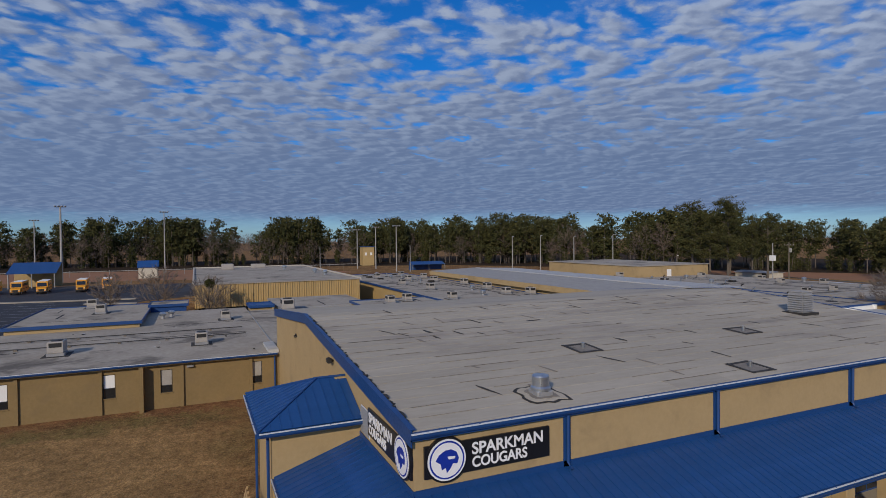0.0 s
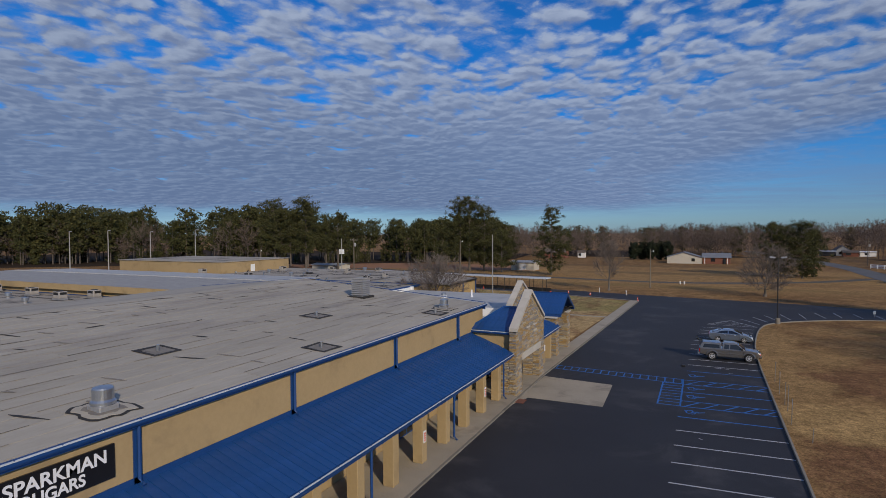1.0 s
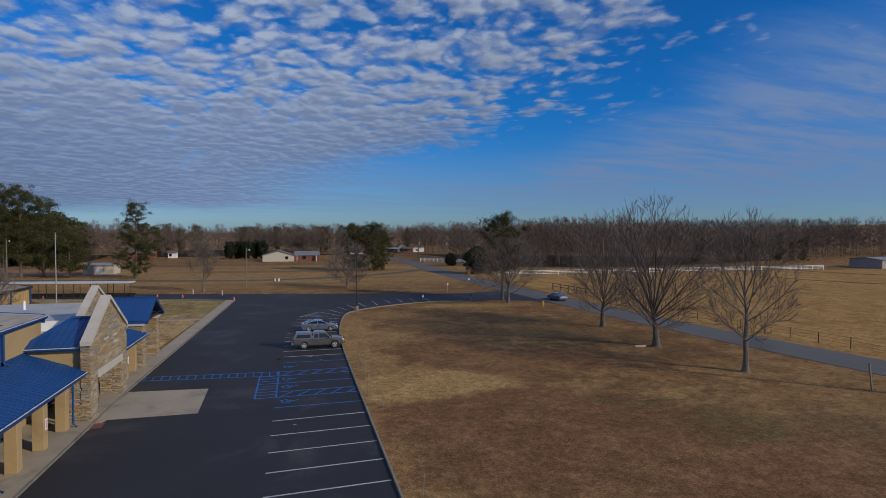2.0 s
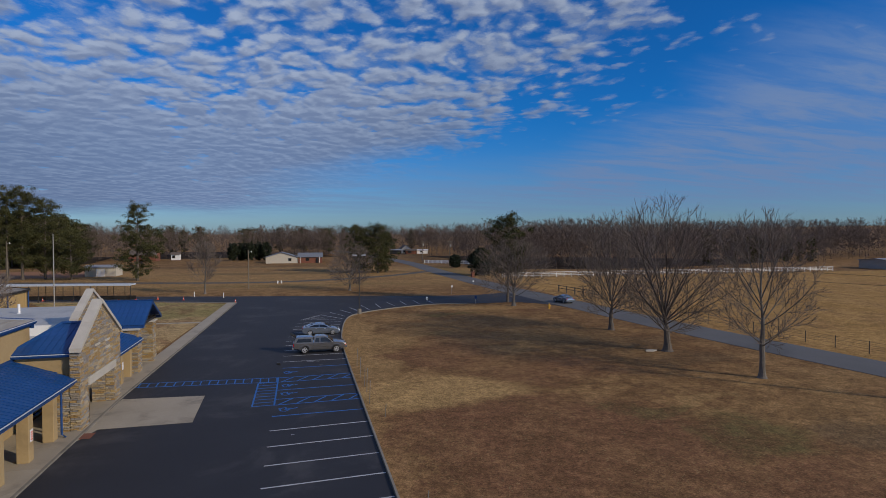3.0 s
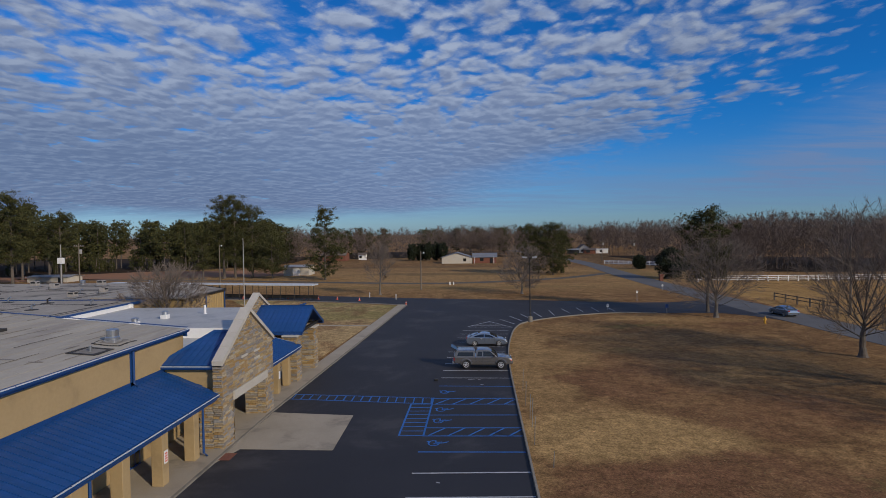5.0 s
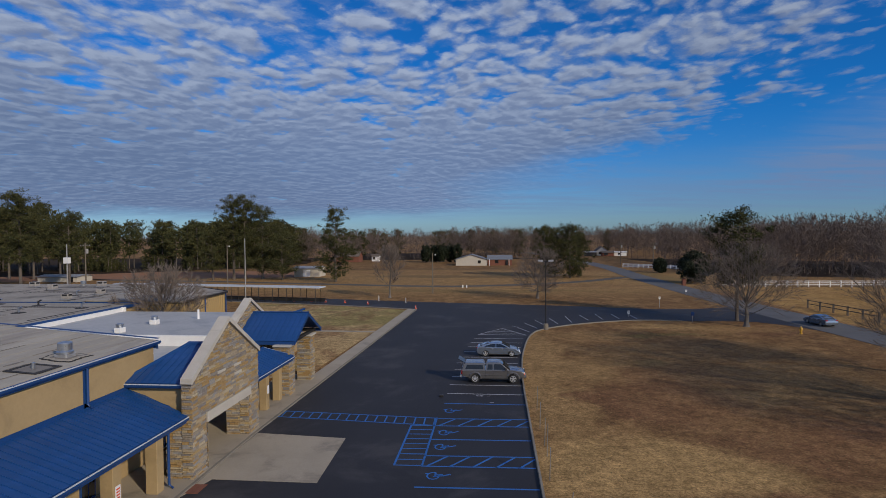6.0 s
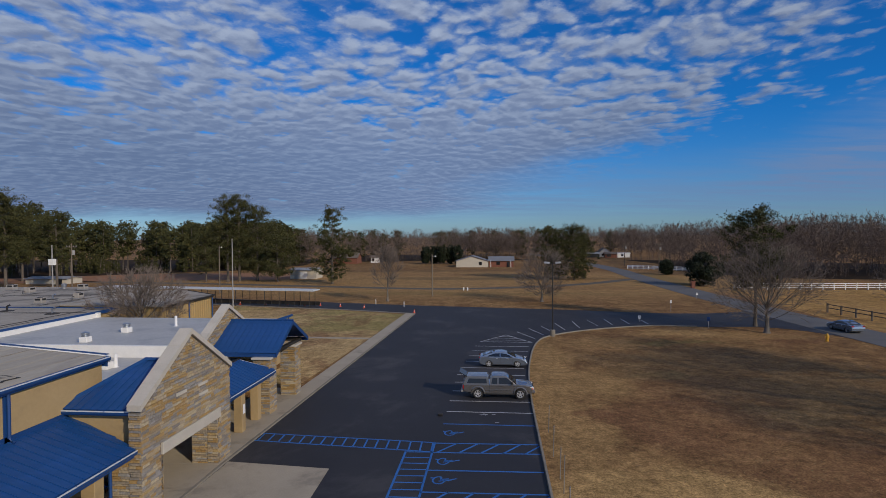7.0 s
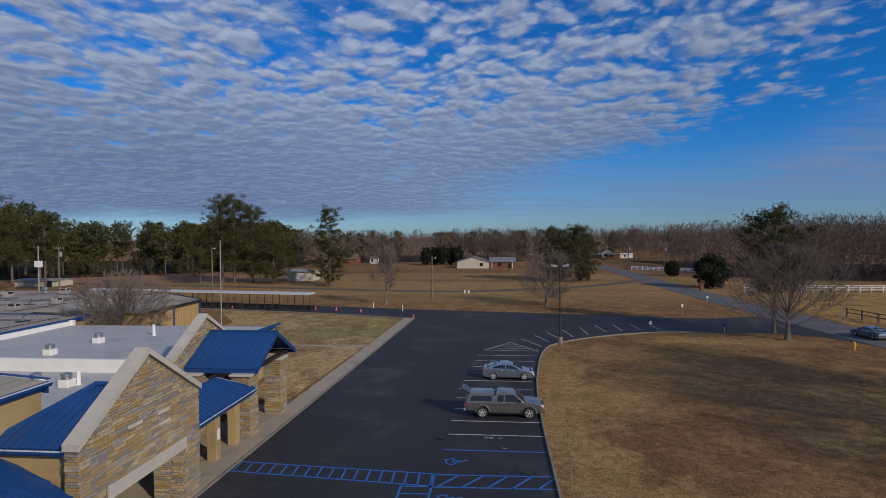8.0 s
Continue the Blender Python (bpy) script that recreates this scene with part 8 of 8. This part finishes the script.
for x, y, h in ((-255, -21.5, 17.6), (-249.6, -14.5, 18.7), (-223.6, -13.8, 18.6), (-287.9, -149, 22.5), (-271.6, -100.2, 25.7)):
    plain_pole("sports_light", x, y, h, 0.28, POLE_GREY, "tall grey sports field light pole", "sport", "sports field lights")
plain_pole("lot_light", -226, -128.4, 25.0, 0.42, POLE_GREY, "tall thick grey lot light mast", "sport")
for x, y, h in ((-220, -9.2, 10.5), (-260.9, -37.1, 10.1), (-128.3, 26.8, 6.5)):
    plain_pole("bare_pole", x, y, h, 0.17, POLE_GREY, "plain pale utility pole", None, "plain poles")
for x, y, h in ((-181.7, 15.5, 13.5), (-175.5, 23.3, 13.8), (-168.4, 32.4, 13.4), (-160.4, 42.7, 13.9)):
    plain_pole("street_lamp", x, y, h, 0.2, POLE_GREY, "tall grey lamp post with a single arm", "street", "lamp posts by the wood")
plain_pole("utility_pole", -99.8, 39.0, 11.2, 0.17, POLE_GREY, "pale pole with a white cabinet", "boxed")
plain_pole("utility_pole", -97.6, 41.7, 11.4, 0.17, POLE_WOOD, "wooden power pole with a cross arm", "power", "wooden power poles")
plain_pole("utility_pole", -120.0, 29.3, 8.4, 0.16, POLE_WOOD, "short wooden pole with a dusk lamp", "dusk")
plain_pole("utility_pole", -68.8, 50.0, 10.7, 0.16, POLE_WOOD, "wooden pole with a dusk lamp before the pines", "dusk")
plain_pole("flagpole", -41.9, 1.4, 12.35, 0.09, POLE_GREY, "slim bare metal flagpole on the grass")
plain_pole("utility_pole", -20.1, 44.8, 8.7, 0.17, POLE_WOOD, "weathered wooden pole with a dusk lamp across the drive", "dusk")
PW = [plain_pole("utility_pole", x, y, h, 0.17, POLE_WOOD, "wooden power pole along the country road", hd, "roadside power poles") for x, y, h, hd in ((45.4, 115.2, 9.8, "power"), (43.7, 155.5, 9.2, "power"), (46.6, 5.3, 11.6, None), (36.2, -55.2, 10.2, None))]
for z0, z1, sag in ((9.3, 10.8, 1.1), (8.6, 10.0, 1.3)):
    a, b = Vector((36.2, -55.2, z0)), Vector((46.6, 5.3, z1))
    w = thing("power_line", a, "dark power line between the roadside poles", "cable", "overhead lines")
    part("wire", tube(bmesh.new(), [a.lerp(b, t) - Vector((0, 0, sag * 4 * t * (1 - t))) for t in (k / 14 for k in range(15))], 0.018, 4), DARK_METAL, w)
    a2, b2 = Vector((46.6, 5.3, z1)), Vector((45.4, 115.2, z0))
    part("wire", tube(bmesh.new(), [a2.lerp(b2, t) - Vector((0, 0, 2.2 * 4 * t * (1 - t))) for t in (k / 14 for k in range(15))], 0.018, 4), DARK_METAL, w)
    b3 = Vector((130, -75, 11))
    part("wire", tube(bmesh.new(), [a.lerp(b3, t) - Vector((0, 0, 1.8 * 4 * t * (1 - t))) for t in (k / 14 for k in range(15))], 0.018, 4), DARK_METAL, w)
guy = thing("guy_marker", (35.3, -54.2, 0), "pale wooden stake beside the power pole", "stake")
part("stake", prism(bmesh.new(), [(35.3, -54.25, 0), (35.42, -54.25, 0), (35.42, -54.15, 0), (35.3, -54.15, 0)], (0.3, 0.5, 2.1)), POLE_WOOD, guy)

lamp = thing("lamp_post", (0, 0, 0), "dark slim twin-headed lamp post on a concrete foot", "lamp")
part("foot", lathe(bmesh.new(), (0, 0, 0), ((0.33, 0), (0.33, 0.75), (0.3, 0.8)), 14), KERB, lamp)
part("shaft", tube(bmesh.new(), [(0, 0, 0.8), (0, 0, 9.1)], [0.08, 0.055], 8), DARK_METAL, lamp)
part("cross_arm", box(-0.75, 0.75, -0.04, 0.04, 8.98, 9.06), DARK_METAL, lamp)
for s in (-1, 1):
    part("lamp_head", prism(bmesh.new(), [(s * 0.35, -0.28, 9.0), (s * 1.0, -0.28, 9.05), (s * 1.0, -0.2, 9.25), (s * 0.35, -0.2, 9.2)], (0, 0.45, 0)), ZINC, lamp)

# ---- fences ----
wf = thing("white_rail_fence", (105, 61, 0), "white three-rail vinyl fence along the hay field", "fence")
FA, FB = Vector((46, 60.0, 0)), Vector((164, 61.6, 0))
nf = 50
for k in range(nf + 1):
    p = FA.lerp(FB, k / nf)
    part("post", box(p.x - 0.075, p.x + 0.075, p.y - 0.075, p.y + 0.075, 0, 1.5), WHITE, wf)
    if k < nf:
        q = FA.lerp(FB, (k + 1) / nf)
        for z in (0.45, 0.9, 1.32):
            part("rail", prism(bmesh.new(), [(p.x, p.y - 0.02, z), (q.x, q.y - 0.02, z), (q.x, q.y - 0.02, z + 0.15), (p.x, p.y - 0.02, z + 0.15)], (0, 0.04, 0)), WHITE, wf)
wf2 = thing("white_picket_fence", (49, 129, 0), "white slatted fence by the far road", "fence")
for k in range(15):
    p = Vector((40.5, 137, 0)).lerp(Vector((62, 120.5, 0)), k / 14)
    q = Vector((40.5, 137, 0)).lerp(Vector((62, 120.5, 0)), (k + 1) / 14)
    part("post", box(p.x - 0.1, p.x + 0.1, p.y - 0.1, p.y + 0.1, 0, 1.5), WHITE, wf2)
    if k < 14:
        for z in (0.3, 0.8, 1.2):
            part("rail", prism(bmesh.new(), [(p.x, p.y, z), (q.x, q.y, z), (q.x, q.y, z + 0.25), (p.x, p.y, z + 0.25)], (0.03, 0.03, 0)), WHITE, wf2)
bf = thing("brown_rail_fence", (46, 16, 0), "dark brown timber rail fence beside the road", "fence")
for k in range(6):
    p = Vector((45.0, 23.0, 0)).lerp(Vector((46.8, 8.5, 0)), k / 5)
    q = Vector((45.0, 23.0, 0)).lerp(Vector((46.8, 8.5, 0)), (k + 1) / 5)
    part("post", box(p.x - 0.1, p.x + 0.1, p.y - 0.1, p.y + 0.1, 0, 1.45), BARK, bf)
    if k < 5:
        for z in (0.7, 1.25):
            part("rail", prism(bmesh.new(), [(p.x, p.y, z), (q.x, q.y, z), (q.x, q.y, z + 0.12), (p.x, p.y, z + 0.12)], (0.05, 0, 0)), BARK, bf)
wire = thing("wire_fence", (50, -30, 0), "thin wire fence on grey posts along the field", "fence")
pts = [(44.6, 6), (45.4, -10), (47.0, -28), (49.5, -45), (53, -65), (58, -90)]
line = catmull(pts, 5)
for p in line[::1]:
    part("post", tube(bmesh.new(), [(p.x, p.y, 0), (p.x, p.y, 1.35)], 0.05, 5), BARK, wire)
for z in (0.5, 0.9, 1.25):
    part("strand", tube(bmesh.new(), [(p.x, p.y, z) for p in line], 0.012, 4), DARK_METAL, wire)
pf = thing("field_fence", (-345, -130, 0), "pale pipe fence round the playing field", "fence")
FP = [Vector((-262, -190, 0)), Vector((-256, -125, 0)), Vector((-254, -60, 0)), Vector((-262, -20, 0))]
for a, b in zip(FP, FP[1:]):
    n = int((b - a).length / 6)
    for k in range(n):
        p = a.lerp(b, k / n)
        part("post", tube(bmesh.new(), [p, p + Vector((0, 0, 2.4))], 0.06, 5), POLE_GREY, pf)
    part("rail", prism(bmesh.new(), [a + Vector((0, 0, 1.9)), b + Vector((0, 0, 1.9)), b + Vector((0, 0, 2.1)), a + Vector((0, 0, 2.1))], (0.1, 0, 0)), POLE_GREY, pf)
for k, (x, y, h) in enumerate(((-3.9, -45.7, 1.75), (-3.75, -41.0, 1.7), (-3.8, -38.1, 1.8), (-3.7, -34.2, 1.75), (-3.2, -48.9, 0.9), (-3.75, -42.6, 1.9), (-3.3, -62.4, 1.0))):
    s = thing("sign_post", (x, y, 0), "slim grey metal sign post on the lawn edge", "sign post", "posts along the kerb")
    part("post", tube(bmesh.new(), [(x, y, 0), (x + 0.05, y, h)], 0.024, 6), TAR_GREY, s)
    if h > 1.6 and k % 2 == 0:
        part("plate", box(x + 0.03, x + 0.05, y - 0.1, y + 0.1, h - 0.42, h - 0.05), ZINC, s)

# ---- small things on the grounds ----
CONE = thing("traffic_cone", (0, 0, 0), "orange traffic cone with a pale band on the drive", "traffic cone", "cones along the drive")
part("base", box(-0.2, 0.2, -0.2, 0.2, 0, 0.04, bevel=0.01), CONE_ORANGE, CONE)
part("body", lathe(bmesh.new(), (0, 0, 0.04), ((0.14, 0), (0.11, 0.16), (0.065, 0.4), (0.03, 0.56)), 14), CONE_ORANGE, CONE)
part("band", lathe(bmesh.new(), (0, 0, 0.3), ((0.094, 0), (0.076, 0.08)), 14), WHITE, CONE)
CONE.matrix_world = pose(-20.2, 19.6, 0.02)
for x, y in ((-29.9, 25.5), (-34.7, 27.4), (-38.7, 28.4), (-41.6, 28.6), (-45.1, 29.2), (-49.6, 29.9), (-54.4, 29.7)):
    copy_thing(CONE, pose(x, y, 0.02, 0, 0, x * 20))
for x, y in ((-23.2, 27.6), (-29.0, 31.0)):
    b = thing("bollard", (x, y, 0), "short white marker post by the drive", "marker post", "white markers")
    part("post", tube(bmesh.new(), [(x, y, 0), (x, y, 1.0)], 0.06, 8), WHITE, b)


def board_sign(name, x, y, h, w, hgt, mat, label, bars=0):
    s = thing(name, (x, y, 0), label, "sign")
    part("post", tube(bmesh.new(), [(x, y, 0), (x, y, h)], 0.04, 6), POLE_GREY, s)
    part("plate", box(x - w / 2, x + w / 2, y - 0.06, y - 0.04, h - hgt, h + 0.05), mat, s)
    for k in range(bars):
        part("text_bar", box(x - w * 0.35, x + w * 0.35, y - 0.066, y - 0.061, h - hgt * (0.3 + 0.25 * k), h - hgt * (0.18 + 0.25 * k)), DARK, s)


board_sign("blue_sign", 21.3, 7.5, 1.4, 0.44, 0.5, BLUE_TRIM, "blue notice board sign at the lawn edge")
board_sign("exit_sign", 21.2, 23.2, 1.8, 0.3, 0.36, WHITE, "small white road sign facing the drive", 2)
board_sign("island_sign", 13.5, 12.2, 0.85, 0.32, 0.4, WHITE, "low white parking sign by the bays", 2)
board_sign("road_sign", 31.4, 41.0, 1.2, 0.34, 0.34, WHITE, "small white sign at the roadside", 1)
for x in (-14.3, -13.4):
    u = thing("utility_box", (x, 57.0, 0), "small white utility marker on the grass", "utility marker", "utility markers")
    part("body", box(x - 0.16, x + 0.16, 56.85, 57.15, 0, 0.7, bevel=0.04), WHITE, u)
hy = thing("fire_hydrant", (31.2, -1.6, 0), "yellow fire hydrant on the grass by the road", "fire hydrant")
part("barrel", lathe(bmesh.new(), (31.2, -1.6, 0), ((0.2, 0), (0.2, 0.06), (0.14, 0.08), (0.14, 0.6), (0.19, 0.62), (0.19, 0.68), (0.15, 0.78), (0.06, 0.88), (0.05, 0.95)), 14), HYDRANT, hy)
part("nozzle", tube(bmesh.new(), [(30.96, -1.6, 0.5), (31.44, -1.6, 0.5)], 0.075, 8), HYDRANT, hy)
mb = thing("brick_mailbox", (38.4, 63.7, 0), "red brick mailbox pillar by the road", "mailbox")
part("pillar", box(38.0, 38.8, 63.3, 64.1, 0, 1.5), BRICK_RED, mb)
part("cap", box(37.9, 38.9, 63.2, 64.2, 1.5, 1.62), BRICK_RED, mb)
rock = thing("flat_stone", (27.4, -34.6, 0), "flat pale stone beside the shade tree", "stone")
part("slab", prism(bmesh.new(), [(26.8, -34.8, 0), (27.6, -35.0, 0), (28.2, -34.7, 0), (27.6, -34.4, 0), (27.0, -34.4, 0)], (0, 0, 0.12)), CAST, rock)
debris = thing("fallen_block", (-10.9, -31.4, 0.02), "small dark wheel stop lying by a parking line", "wheel stop")
part("block", box(-11.05, -10.7, -31.55, -31.3, 0.02, 0.2, bevel=0.05), DARK_METAL, debris)
mast = thing("radio_mast", (820, 420, 0), "thin far radio mast on the ridge", "mast")
part("shaft", tube(bmesh.new(), [(820, 420, hill(820, 420) - 2), (820, 420, hill(820, 420) + 46)], [1.0, 0.6], 6), POLE_GREY, mast)
